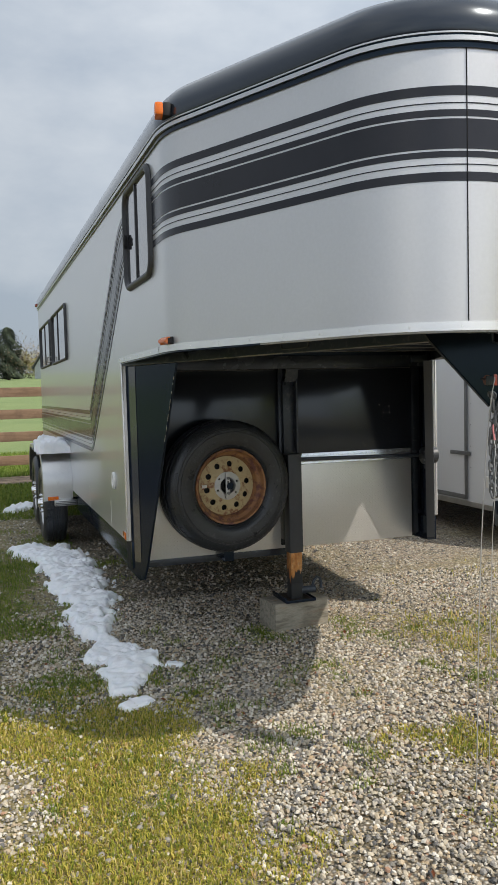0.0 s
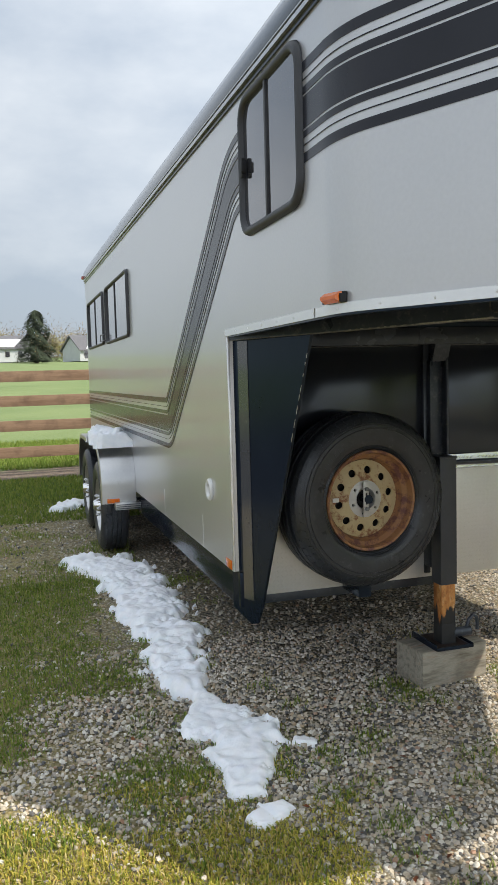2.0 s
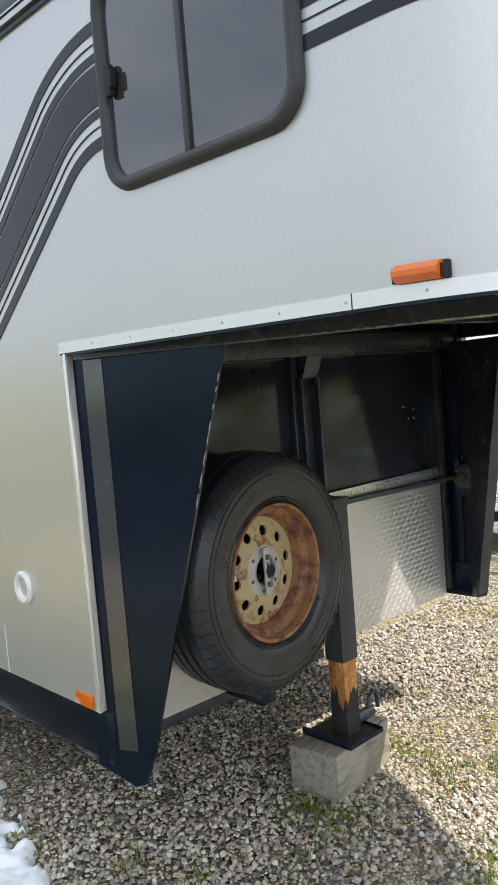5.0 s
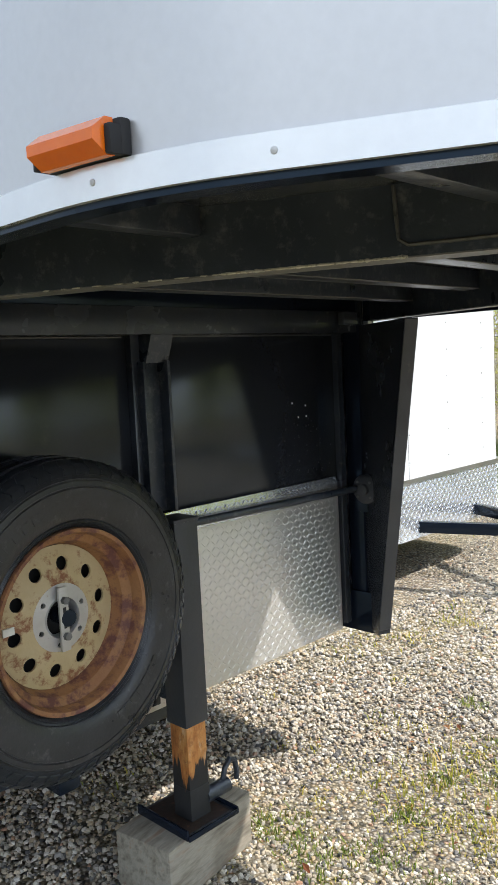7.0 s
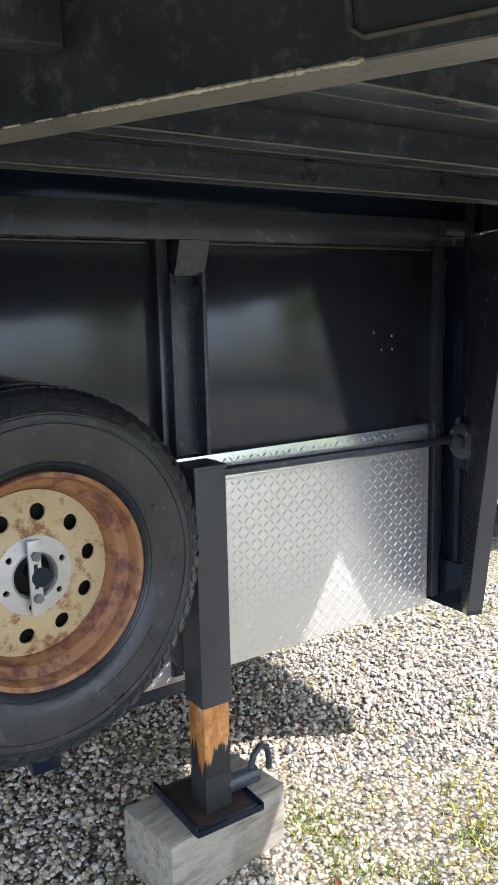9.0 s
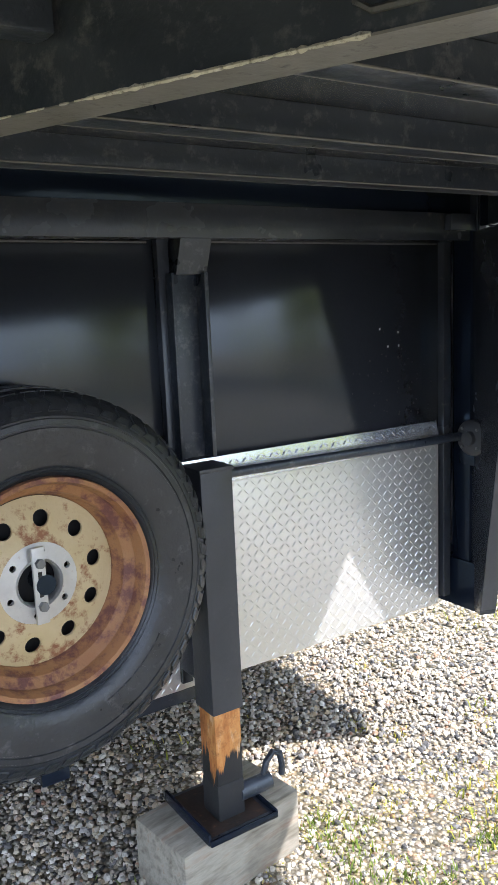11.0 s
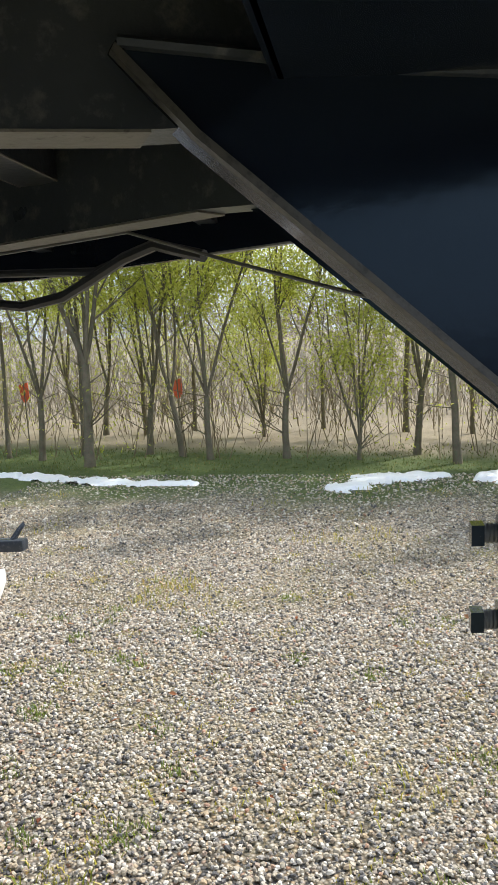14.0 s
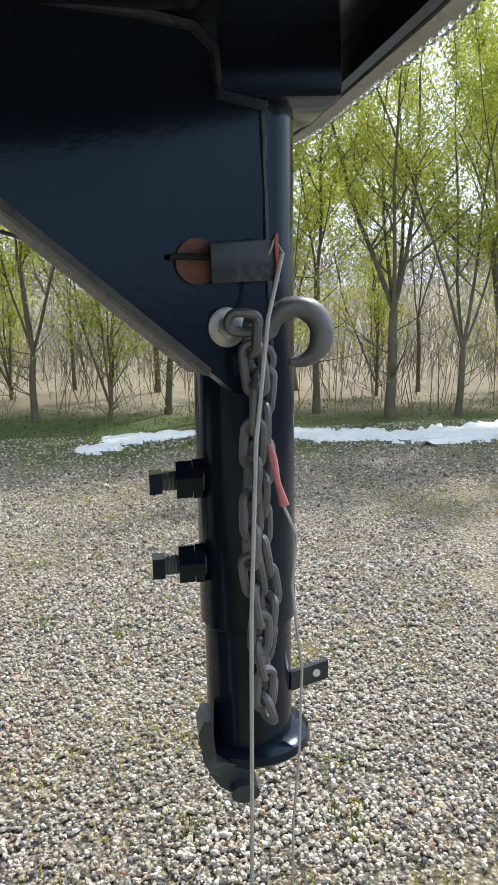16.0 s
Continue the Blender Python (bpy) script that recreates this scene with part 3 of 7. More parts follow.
def roof_loop(d):
    path = [Vector((X0, YR))] + [p.copy() for p in NOSE] + [Vector((X1, YR))]
    nr = outward(path)
    sign = -1 if nr[len(path) // 2].y > 0 else 1
    res = [p + k * sign * d for p, k in zip(path, nr)]
    res[0] = Vector((X0 - d, YR + d))
    res[-1] = Vector((X1 + d, YR + d))
    return res


g = Geo()
prof = [(0.0, ZT - 0.005), (0.012, ZT + 0.012), (0.015, ZT + 0.04), (0.010, ZT + 0.08), (-0.008, ZT + 0.12), (-0.04, ZT + 0.15), (-0.09, ZT + 0.172), (-0.16, ZT + 0.184), (-0.28, ZT + 0.19)]
rings = [[(p.x, p.y, z) for p in roof_loop(d)] for d, z in prof]
n = len(rings[0])
vs = [q for r in rings for q in r]
fs = [(j * n + (i + 1) % n, j * n + i, (j + 1) * n + i, (j + 1) * n + (i + 1) % n) for j in range(len(rings) - 1) for i in range(n)]
fs.append(tuple((len(rings) - 1) * n + i for i in range(n - 1, -1, -1)))
g.add(vs, fs)
part("roof_cap", g, ROOF, trailer, "glossy black rounded roof cap", smooth=50)
loop = roof_loop(0.0)
for lo, hi, d, mt in ((ZT - 0.030, ZT - 0.012, 0.007, BLACK), (ZT - 0.012, ZT + 0.003, 0.016, ALU), (ZT + 0.003, ZT + 0.010, 0.012, BLACK), (ZT + 0.010, ZT + 0.015, 0.017, ALU)):
    part("roof_trim", wrap(Geo(), loop, d, lo, hi, 0.02), mt, trailer, "bright drip rail" if mt is ALU else "")

# stripes
BANDS = ((0.117, 0.146), (0.0925, 0.0955), (0.053, 0.074), (-0.046, 0.046), (-0.072, -0.053), (-0.0955, -0.0925), (-0.145, -0.117))
ZS = 2.186
for lo, hi in BANDS:
    part("stripe", wrap(Geo(), NOSE[:], 0.002, ZS + lo, ZS + hi, 0.002), GRAPHITE, trailer)


def side_band(lo, hi):
    def edge(d):
        pts = [(4.09, ZS), (4.237, ZS), (5.662, 1.15), (YR, 1.15)]
        out = []
        for i, p in enumerate(pts):
            segs = []
            if i > 0:
                segs.append((Vector(p) - Vector(pts[i - 1])).normalized())
            if i < len(pts) - 1:
                segs.append((Vector(pts[i + 1]) - Vector(p)).normalized())
            ns = [Vector((-s.y, s.x)) for s in segs]
            if len(ns) == 1:
                out.append(Vector(p) + ns[0] * d)
            else:
                b = (ns[0] + ns[1]).normalized()
                out.append(Vector(p) + b * (d / b.dot(ns[0])))
        return fillet(out, [0.42 + d, 0.17 - d], 4.0)
    a, b = edge(lo), edge(hi)
    g = Geo()
    for x, w in ((X0, -1), (X1, 1)):
        vs, n = [], len(a)
        for p, q in zip(a, b):
            vs += [(x + w * 0.0025, p.x, p.y), (x + w * 0.0025, q.x, q.y), (x, q.x, q.y), (x, p.x, p.y)]
        fs = [(i * 4 + k, i * 4 + (k + 1) % 4, i * 4 + 4 + (k + 1) % 4, i * 4 + 4 + k) for i in range(n - 1) for k in range(4)]
        if w > 0:
            fs = [tuple(reversed(f)) for f in fs]
        g.add(vs, fs)
    return g


for lo, hi in BANDS:
    part("stripe", side_band(lo, hi), GRAPHITE, trailer)


def round_rect(y0, y1, z0, z1, r, n=6):
    pts = []
    for cy, cz, a0 in ((y1 - r, z1 - r, 0), (y0 + r, z1 - r, 90), (y0 + r, z0 + r, 180), (y1 - r, z0 + r, 270)):
        pts += [(cy + r * math.cos(radians(a0 + 90 * k / n)), cz + r * math.sin(radians(a0 + 90 * k / n))) for k in range(n + 1)]
    return pts


def ring_frame(g, outer, inner, x_out, x_in, x_mid):
    """A frame between two outlines on the side wall, bowed outward."""
    n = len(outer)
    mid = [((a[0] + b[0]) / 2, (a[1] + b[1]) / 2) for a, b in zip(outer, inner)]
    rows = [[(x_in, *p) for p in outer], [(x_mid, p[0] * 0.85 + q[0] * 0.15, p[1] * 0.85 + q[1] * 0.15) for p, q in zip(outer, inner)],
            [(x_out, *p) for p in mid], [(x_mid, p[0] * 0.1 + q[0] * 0.9, p[1] * 0.1 + q[1] * 0.9) for p, q in zip(outer, inner)], [(x_in, *p) for p in inner]]
    vs = [p for r in rows for p in r]
    fs = [(j * n + i, j * n + (i + 1) % n, (j + 1) * n + (i + 1) % n, (j + 1) * n + i) for j in range(4) for i in range(n)]
    return g.add(vs, fs)


def side_window(y0, y1, z0, z1, r, w, split):
    """A sliding window in a dark frame; split: the place of its meeting rail."""
    win = part("window", ring_frame(Geo(), round_rect(y0, y1, z0, z1, r), round_rect(y0 + w, y1 - w, z0 + w, z1 - w, r - w * 0.6), X0 - 0.022, X0 - 0.002, X0 - 0.017), BLACK_WIN, trailer, "dark-framed sliding window with tinted glass", smooth=60)
    inner = round_rect(y0 + w * 0.8, y1 - w * 0.8, z0 + w * 0.8, z1 - w * 0.8, r - w * 0.5)
    lo = [p for p in inner if p[0] < split]
    hi = [p for p in inner if p[0] >= split]
    top, bot = z1 - w * 0.8, z0 + w * 0.8
    # fixed pane ahead, sliding pane behind and set deeper
    lo_pts = [(split, top)] + lo + [(split, bot)]
    hi_pts = [p for p in inner if p[0] >= split and p[1] < (z0 + z1) / 2] + [p for p in inner if p[0] >= split and p[1] >= (z0 + z1) / 2]
    hi_pts = [(split, bot)] + hi_pts + [(split, top)]
    part("pane", Geo().prism([(X0 - 0.007, y, z) for y, z in lo_pts], (0.004, 0, 0)), GLASS, win, smooth=10)
    part("pane", Geo().prism([(X0 - 0.004, y, z) for y, z in hi_pts], (0.003, 0, 0)), GLASS, win, smooth=10)
    g = Geo().box((X0 - 0.014, split - w * 0.28, z0 + w * 0.7), (X0 - 0.002, split + w * 0.28, z1 - w * 0.7), 0.002)
    part("meeting_rail", g, BLACK_WIN, win)
    return win


BLACK_WIN = paint("window_frame_black", (0.028, 0.029, 0.033), (0.045, 0.046, 0.05), (0.4, 0.55), scale=10, bumps=0.05)
wf = side_window(3.465, 4.095, 1.92, 2.425, 0.085, 0.032, 3.79)
g = Geo().box((X0 - 0.024, 4.030, 2.135), (X0 - 0.008, 4.052, 2.205), 0.004)
g.box((X0 - 0.028, 4.020, 2.15), (X0 - 0.010, 4.034, 2.19), 0.004)
part("latch", g, DARKHOLE, wf, "black plastic window latch")
for i in range(4):
    yy = 3.56 + i * 0.12 + (0.05 if i > 1 else 0)
    part("weep_slot", Geo().box((X0 - 0.021, yy, 1.934), (X0 - 0.0195, yy + 0.022, 1.939)), DARKHOLE, wf)
side_window(6.97, 8.24, 1.715, 2.205, 0.05, 0.024, 7.66)
side_window(8.45, 9.73, 1.725, 2.205, 0.05, 0.024, 9.08)
g = Geo().tube([(X0 - 0.004, 8.37, 1.76), (X0 - 0.05, 8.37, 1.75), (X0 - 0.05, 8.36, 1.80), (X0 - 0.004, 8.35, 1.815)], 0.006, 8)
part("tie_ring", g, STEEL, trailer, "steel tie ring")

# bright trims at the nose bottom and the bulkhead edge
foot = [Vector((X0, YB + 0.02))] + [p.copy() for p in NOSE] + [Vector((X1, YB + 0.02))]
trim = part("nose_trim", wrap(Geo(), foot, 0.006, ZN, ZN + 0.028, 0.008), TRIM, trailer, "bright aluminium edge trim")
bare = [i for i, p in enumerate(foot) if p.y < 2.75]
lip = part("nose_lip", wrap(Geo(), foot[bare[0]:bare[-1] + 1], 0.0, ZN - 0.006, ZN, 0.020), LIP, trailer, "worn steel lip under the nose")
for run in (foot[:bare[0] + 1], foot[bare[-1]:]):
    part("nose_lip", wrap(Geo(), run, 0.0, ZN - 0.006, ZN, 0.020), BLACK, trailer)
for x, s in ((X0, 1), (X1, -1)):
    lo, hi = sorted((x - 0.0025 * s, x + 0.008 * s))
    part("corner_trim", Geo().box((lo, YB - 0.005, Z0), (hi, YB + 0.009, ZN - 0.001), 0.002), TRIM, trailer)
part("trim_joint", Geo().box((X0 - 0.0075, 3.3912, ZN), (X0 - 0.0035, 3.3924, ZN + 0.0282)), DARKHOLE, trim)
walked, screws = 0.004, 0
for a, b in zip(foot[:-1], foot[1:]):
    seg = (b - a).length
    d = (b - a).normalized()
    nrm = Vector((d.y, -d.x))
    nrm = -nrm if nrm.dot(Vector((CX, 6.0)) - a) > 0 else nrm
    while walked < seg and screws < 60:
        p = a + d * walked + nrm * 0.0055
        m = Matrix.Translation((p.x, p.y, ZN + 0.014)) @ Vector((nrm.x, nrm.y, 0)).to_track_quat("Z", "Y").to_matrix().to_4x4()
        part("screw", Geo().lathe([(0.0001, 0), (0.0032, 0), (0.0029, 0.0014), (0.0012, 0.0019), (0.0001, 0.0019)], m, 10), HUBGREY, trim)
        walked += 0.165
        screws += 1
    walked -= seg

# clearance lamps
for k in range(46):
    x = 1.42 + 0.0125 * k + random.uniform(-0.005, 0.005)
    j = max(range(len(foot) - 1), key=lambda i: -abs((foot[i].x + foot[i + 1].x) / 2 - x) if foot[i].y < 2.4 else -9)
    a, b = foot[j], foot[j + 1]
    yy = a.y + (b.y - a.y) * (x - a.x) / (b.x - a.x) if abs(b.x - a.x) > 1e-4 else a.y
    r = random.uniform(0.0016, 0.0034)
    part("water_drop", Geo().lathe([(0.0001, -1.5 * r), (0.75 * r, -1.1 * r), (r, -0.4 * r), (0.6 * r, 0.5 * r), (0.0001, 1.0 * r)], Matrix.Translation((x, yy + 0.003, ZN - 0.007)), 8), WATER, lip, smooth=80)


def side_lamp(y, z, w, h, d, nm="clearance_lamp"):
    base = part(nm, Geo().box((X0 - 0.012, y - w / 2 - 0.008, z - h / 2), (X0 - 0.001, y + w / 2 + 0.004, z + h / 2), 0.003), DARKHOLE, trailer, "amber clearance lamp")
    sec = [(0, 0.0), (0, 0.35), (0.35, 0.95), (0.65, 0.95), (1, 0.35), (1, 0.0)]
    g = Geo()
    g.prism([(X0 - 0.012 - d * t, y - w / 2, z - h / 2 + h * u) for u, t in sec], (0, w, 0))
    part("lens", g, AMBER, base, smooth=15)
    g = Geo().box((X0 - 0.012 - d * 0.45, y - w / 2 - 0.007, z - h / 2), (X0 - 0.001, y - w / 2, z + h / 2 - 0.006), 0.002)
    part("end_cap", g, DARKHOLE, base)
    g = Geo().box((X0 - 0.012 - d * 0.6, y + w / 2, z - h / 2), (X0 - 0.001, y + w / 2 + 0.004, z + h / 2 - 0.004), 0.0015)
    part("end_cap", g, DARKHOLE, base)
    bend(base)


side_lamp(3.248, 1.619, 0.079, 0.030, 0.022)
g = Geo().box((X0 - 0.004, 4.405, 0.583), (X0 - 0.001, 4.495, 0.622), 0.001)
part("reflector", g, AMBER, trailer, "amber side reflector")
for yy in (3.18,):
    m = pose(0.705, yy, ZT + 0.055, 0, 0, -10)
    b = part("roof_lamp", Geo().box((-0.014, -0.040, -0.030), (0.02, 0.040, 0.026), 0.010, m), DARKHOLE, trailer, "amber roof marker lamp")
    part("lens", Geo().box((-0.046, -0.044, -0.026), (-0.010, 0.036, 0.026), 0.012, m), AMBER, b)
part("roof_marker", Geo().box((X0 - 0.035, YR - 0.03, ZT + 0.015), (X0, YR + 0.03, ZT + 0.05), 0.01), REDLENS, trailer, "small red rear marker")

# vent ring, panel joints, skirt
m = pose(X0 - 0.001, 4.742, 0.887, 0, -90, 0)
vent = part("drain_port", Geo().lathe([(0.026, -0.004), (0.05, -0.002), (0.052, 0.006), (0.044, 0.014), (0.034, 0.012), (0.027, 0.004)], m, 32), WHITEPLASTIC, trailer, "round white plastic drain port")
part("port_hole", Geo().disc(pose(X0 + 0.001, 4.742, 0.887, 0, -90, 0), 0.03, 0.004, 24), SILVER, vent)
for yy in (4.913, 5.88):
    part("panel_joint", Geo().box((X0 - 0.0012, yy - 0.0012, Z0), (X0 + 0.001, yy + 0.0012, Z0 + 0.16)), WHITEPLASTIC, trailer)
for x in (X0 + 0.02, X1 - 0.08):
    part("frame_rail", Geo().box((x, 4.36, 0.425), (x + 0.06, 6.9, Z0 - 0.002), 0.006), BLACK, trailer)
    part("frame_rail", Geo().box((x, 8.86, 0.425), (x + 0.06, YR, Z0 - 0.002), 0.006), BLACK, trailer)
part("rear_bumper", Geo().box((X0, YR, 0.40), (X1, YR + 0.08, 0.52), 0.008), BLACK, trailer)


# neck: two rails that run together from the corners to the coupler
def rail_x(y):
    return 1.215 - 0.495 * (y - 3.3) if y >= 2.62 else 1.5516 + 0.26 * (2.62 - y)


RZ0, RZ1 = 1.555, 1.70
ZF = 1.662                                  # underside of the neck's floor


def rail_z(y, s=0):
    return 1.570 - 0.008 * (y - 2.62) if not s else 1.549 + 0.045 * (min(y, 3.1) - 2.62)


RAIL_N = Vector((0.896, 0.444, 0.0))        # inward, across the rail that stands on the low-x side
for s in (0, 1):
    def P(y, z, d=0.0, s=s):
        q = Vector((rail_x(y), y, z)) + RAIL_N * d
        return mirror(q) if s else tuple(q)
    g = Geo()
    ring = []
    for y in (4.34, 2.62, 2.30):
        ring.append([P(y, rail_z(y, s) + 0.0014), P(y, rail_z(y, s) + 0.0014, 0.05), P(y, RZ1, 0.05), P(y, RZ1)])
    vs = ring[0] + ring[1] + ring[2]
    f3 = [(j * 4 + k, j * 4 + (k + 1) % 4, j * 4 + 4 + (k + 1) % 4, j * 4 + 4 + k) for j in (0, 1) for k in range(4)] + [(3, 2, 1, 0), (8, 9, 10, 11)]
    fs = [(k, (k + 1) % 4, 4 + (k + 1) % 4, 4 + k) for k in range(4)] + [(3, 2, 1, 0), (4, 5, 6, 7)]
    g.add(vs, f3)
    rail = part("neck_rail", g, BLACK_DUSTY, trailer, "black steel neck rail with a worn lower edge", smooth=20)
    g = Geo()
    vs = [P(y, rail_z(y, s) + dz, d) for y in (4.34, 2.62) for d, dz in ((-0.0012, -0.001), (0.048, -0.001), (0.048, 0.0012), (-0.0012, 0.0012))]
    g.add(vs, fs)
    part("lower_edge", g, EDGE, rail, "bare worn steel edge", smooth=20)
    if not s:                                # chipped paint and bare metal along the outer corner
        yy = 3.275
        while yy < 3.78:
            y2 = yy + random.uniform(0.008, 0.022)
            big_ = 1.0 if yy < 3.50 else 0.6
            part("edge_chip", Geo().tube([P(q, rail_z(q) + 0.0008, -0.0008) for q in (yy, (yy + y2) / 2, y2)], [random.uniform(0.0010, 0.0022) * big_, random.uniform(0.0018, 0.0034) * big_, random.uniform(0.0010, 0.0022) * big_], 5), CHIPPED, rail)
            yy = y2 + (random.uniform(-0.003, 0.0) if yy < 3.50 else random.uniform(0.0, 0.022))
    # weld bead drawn round a doubler plate
    pts = [P(3.29, 1.66, -0.002), P(3.287, 1.61, -0.002), P(3.285, 1.589, -0.002), P(3.274, 1.581, -0.002), P(3.22, 1.5815, -0.002), P(3.152, 1.583, -0.002), P(3.144, 1.588, -0.002), P(3.142, 1.61, -0.002), P(3.141, 1.655, -0.002)]
    part("weld_bead", Geo().tube(pts, 0.003, 6), EDGE_DARK, rail)
    # corner gusset under the rail
    g = Geo()
    # its plane leans from the corner post towards the middle
    (xt, yt), (xl, yl) = ((0.912, 3.98), (0.782, 4.255)) if s == 0 else ((0.96, 4.05), (0.79, 4.31))
    prof = [(4.418, 1.573), (yt - 0.004, 1.573), (yl, 0.46), (yl + 0.03, 0.375), (yl + 0.06, 0.365), (4.418, 0.42)] if s == 0 else [(4.43, RZ0), (yt, RZ0), (yl, 0.455), (yl + 0.004, 0.438), (4.43, 0.43)]

    def Q(y, z, d, s=s):
        q = Vector((xl + (xt - xl) * (y - yl) / (yt - yl), y, z)) + Vector((0.92, 0.39, 0)) * d
        return mirror(q) if s else tuple(q)
    back = 0.024 if s else 0.0
    a = [Q(y, z, -back) for y, z in prof]
    b = [Q(y, z, (0.05 if s else 0.014) - back) for y, z in prof]
    k = len(prof)
    g.add(a + b, [(i, (i + 1) % k, k + (i + 1) % k, k + i) for i in range(k)] + [tuple(range(k - 1, -1, -1)), tuple(range(k, 2 * k))])
    part("corner_gusset", g, BLACK_IN if s else BLACK, trailer, "black tapering corner gusset", smooth=20)
    for k in (0.06, 0.09, 0.13, 0.17, 0.20, 0.24, 0.29, 0.34):
        k2 = k + random.uniform(0.012, 0.034)
        part("bare_edge", Geo().tube([Q(yt + (yl - yt) * q, RZ0 + (0.46 - RZ0) * q, -0.0005) for q in (k, (k + k2) / 2, k2)], [0.0006, 0.0013, 0.0007], 5), ALU if not s else EDGE, trailer)
    if not s:
        # raised doubler strip; its paler base colour stands in for a bright reflection
        vs = [Q(y, z, d) for z in (0.47, 1.552) for y in (4.351, 4.298) for d in (0.002, -0.003)]
        part("gusset_stiffener", Geo().add(vs, [(0, 2, 3, 1), (4, 5, 7, 6), (1, 3, 7, 5), (0, 4, 6, 2), (0, 1, 5, 4), (2, 6, 7, 3)]), NECK_UNDER, trailer, smooth=0)
    if s:
        # front edge of the gusset; light falling on it is put into paler grey
        k0, k1 = (yt, RZ0 - 0.004), (yl, 0.455)
        vs = [Q(y - 0.003, z, d) for y, z in (k0, k1) for d in (0.001 - back, 0.049 - back)] + [Q(y, z, d) for y, z in (k0, k1) for d in (0.001 - back, 0.049 - back)]
        part("gusset_flange", Geo().add(vs, [(0, 1, 3, 2), (4, 6, 7, 5), (0, 2, 6, 4), (1, 5, 7, 3), (0, 4, 5, 1), (2, 3, 7, 6)]), JACKGREY, trailer, smooth=0)
    xa, xb = sorted((mirror((X0 + 0.022, 0))[0] if s else X0 + 0.022, mirror((X0 + 0.07, 0))[0] if s else X0 + 0.07))
    part("corner_post", Geo().box((xa, YB + 0.02, 0.45), (xb, YB + 0.09, 1.56), 0.006), BLACK, trailer)
    # triangular plate from the rail down to the coupler
    prof = [(2.642, 1.626), (2.59, 1.565), (2.345, 1.340), (2.308, 1.306), (2.276, 1.310), (2.273, 1.537), (2.312, 1.541), (2.314, 1.578), (2.332, 1.592), (2.46, 1.604), (2.60, 1.626)]
    a = [P(y, z, -0.012) for y, z in prof]
    b = [P(y, z, 0.0) for y, z in prof]
    k = len(prof)
    g = Geo().add(a + b, [(i, (i + 1) % k, k + (i + 1) % k, k + i) for i in range(k)] + [tuple(range(k - 1, -1, -1)), tuple(range(k, 2 * k))])
    plate = part("coupler_plate", g, BLACK, trailer, "black triangular coupler plate", smooth=20)
    g = Geo()
    lo = [(2.645, 1.623), (2.592, 1.562), (2.335, 1.326)]
    vs = []
    for y, z in lo:
        vs += [P(y, z, -0.014), P(y, z, 0.02), P(y - 0.004, z + 0.006, 0.02), P(y - 0.004, z + 0.006, -0.014)]
    g.add(vs, [(i * 4 + j, i * 4 + (j + 1) % 4, i * 4 + 4 + (j + 1) % 4, i * 4 + 4 + j) for i in range(2) for j in range(4)] + [(3, 2, 1, 0), (8, 9, 10, 11)])
    part("plate_flange", g, BLACK, plate, smooth=20)
    g = Geo()
    vs = []
    for y, z in lo:
        vs += [P(y, z - 0.0015, -0.0165), P(y, z - 0.0015, -0.006), P(y - 0.003, z + 0.004, -0.006), P(y - 0.003, z + 0.004, -0.0165)]
    g.add(vs, [(i * 4 + j, i * 4 + (j + 1) % 4, i * 4 + 4 + (j + 1) % 4, i * 4 + 4 + j) for i in range(2) for j in range(4)] + [(3, 2, 1, 0), (8, 9, 10, 11)])
    part("flange_edge", g, EDGE_DARK, plate, "bare scuffed lower edge", smooth=20)
    pts = [P(y, z, -0.0135) for y, z in ((2.64, 1.628), (2.46, 1.606), (2.37, 1.600), (2.330, 1.594), (2.314, 1.578), (2.312, 1.545), (2.273, 1.538))]
    part("weld_bead", Geo().tube(pts, 0.005, 6), BLACK_DUSTY, plate)
    part("weld_bead", Geo().tube([P(2.276 + random.uniform(-0.0008, 0.0008), 1.315 + 0.022 * k, -0.012) for k in range(11)], [random.uniform(0.0022, 0.0034) for k in range(11)], 6), BLACK_DUSTY, plate)

# underside of the nose and its cross members
under = [p.copy() for p in NOSE]
nr = outward(under)
sg = -1 if nr[len(under) // 2].y > 0 else 1
poly = [(X0 + 0.03, 4.46, ZF)] + [((p + k * sg * -0.03).x, (p + k * sg * -0.03).y, ZF) for p, k in zip(under, nr)] + [(X1 - 0.03, 4.46, ZF)]
part("neck_floor", Geo().prism(poly, (0, 0, 0.02)), NECK_UNDER, trailer, "glossy black underside of the nose", smooth=10)
front = [p for p in zip(under, nr) if p[0].y < 2.52]
poly = [((p + k * sg * -0.034).x, (p + k * sg * -0.034).y, 1.60) for p, k in front]
part("front_plate", Geo().prism(poly, (0, 0, 0.012)), BLACK, trailer, "black plate under the front of the nose", smooth=10)
part("front_box", Geo().box((1.634, 2.200, 1.544), (2 * CX - 1.634, 2.33, 1.69), 0.008), BLACK, trailer, "black boxed front of the neck")
part("front_plate_edge", Geo().box((poly[0][0], poly[0][1] - 0.004, 1.60), (poly[-1][0], poly[0][1] + 0.004, 1.70)), BLACK, trailer)
part("nose_skirt", wrap(Geo(), foot, -0.021, ZN - 0.004, 1.70, 0.012), BLACK, trailer)
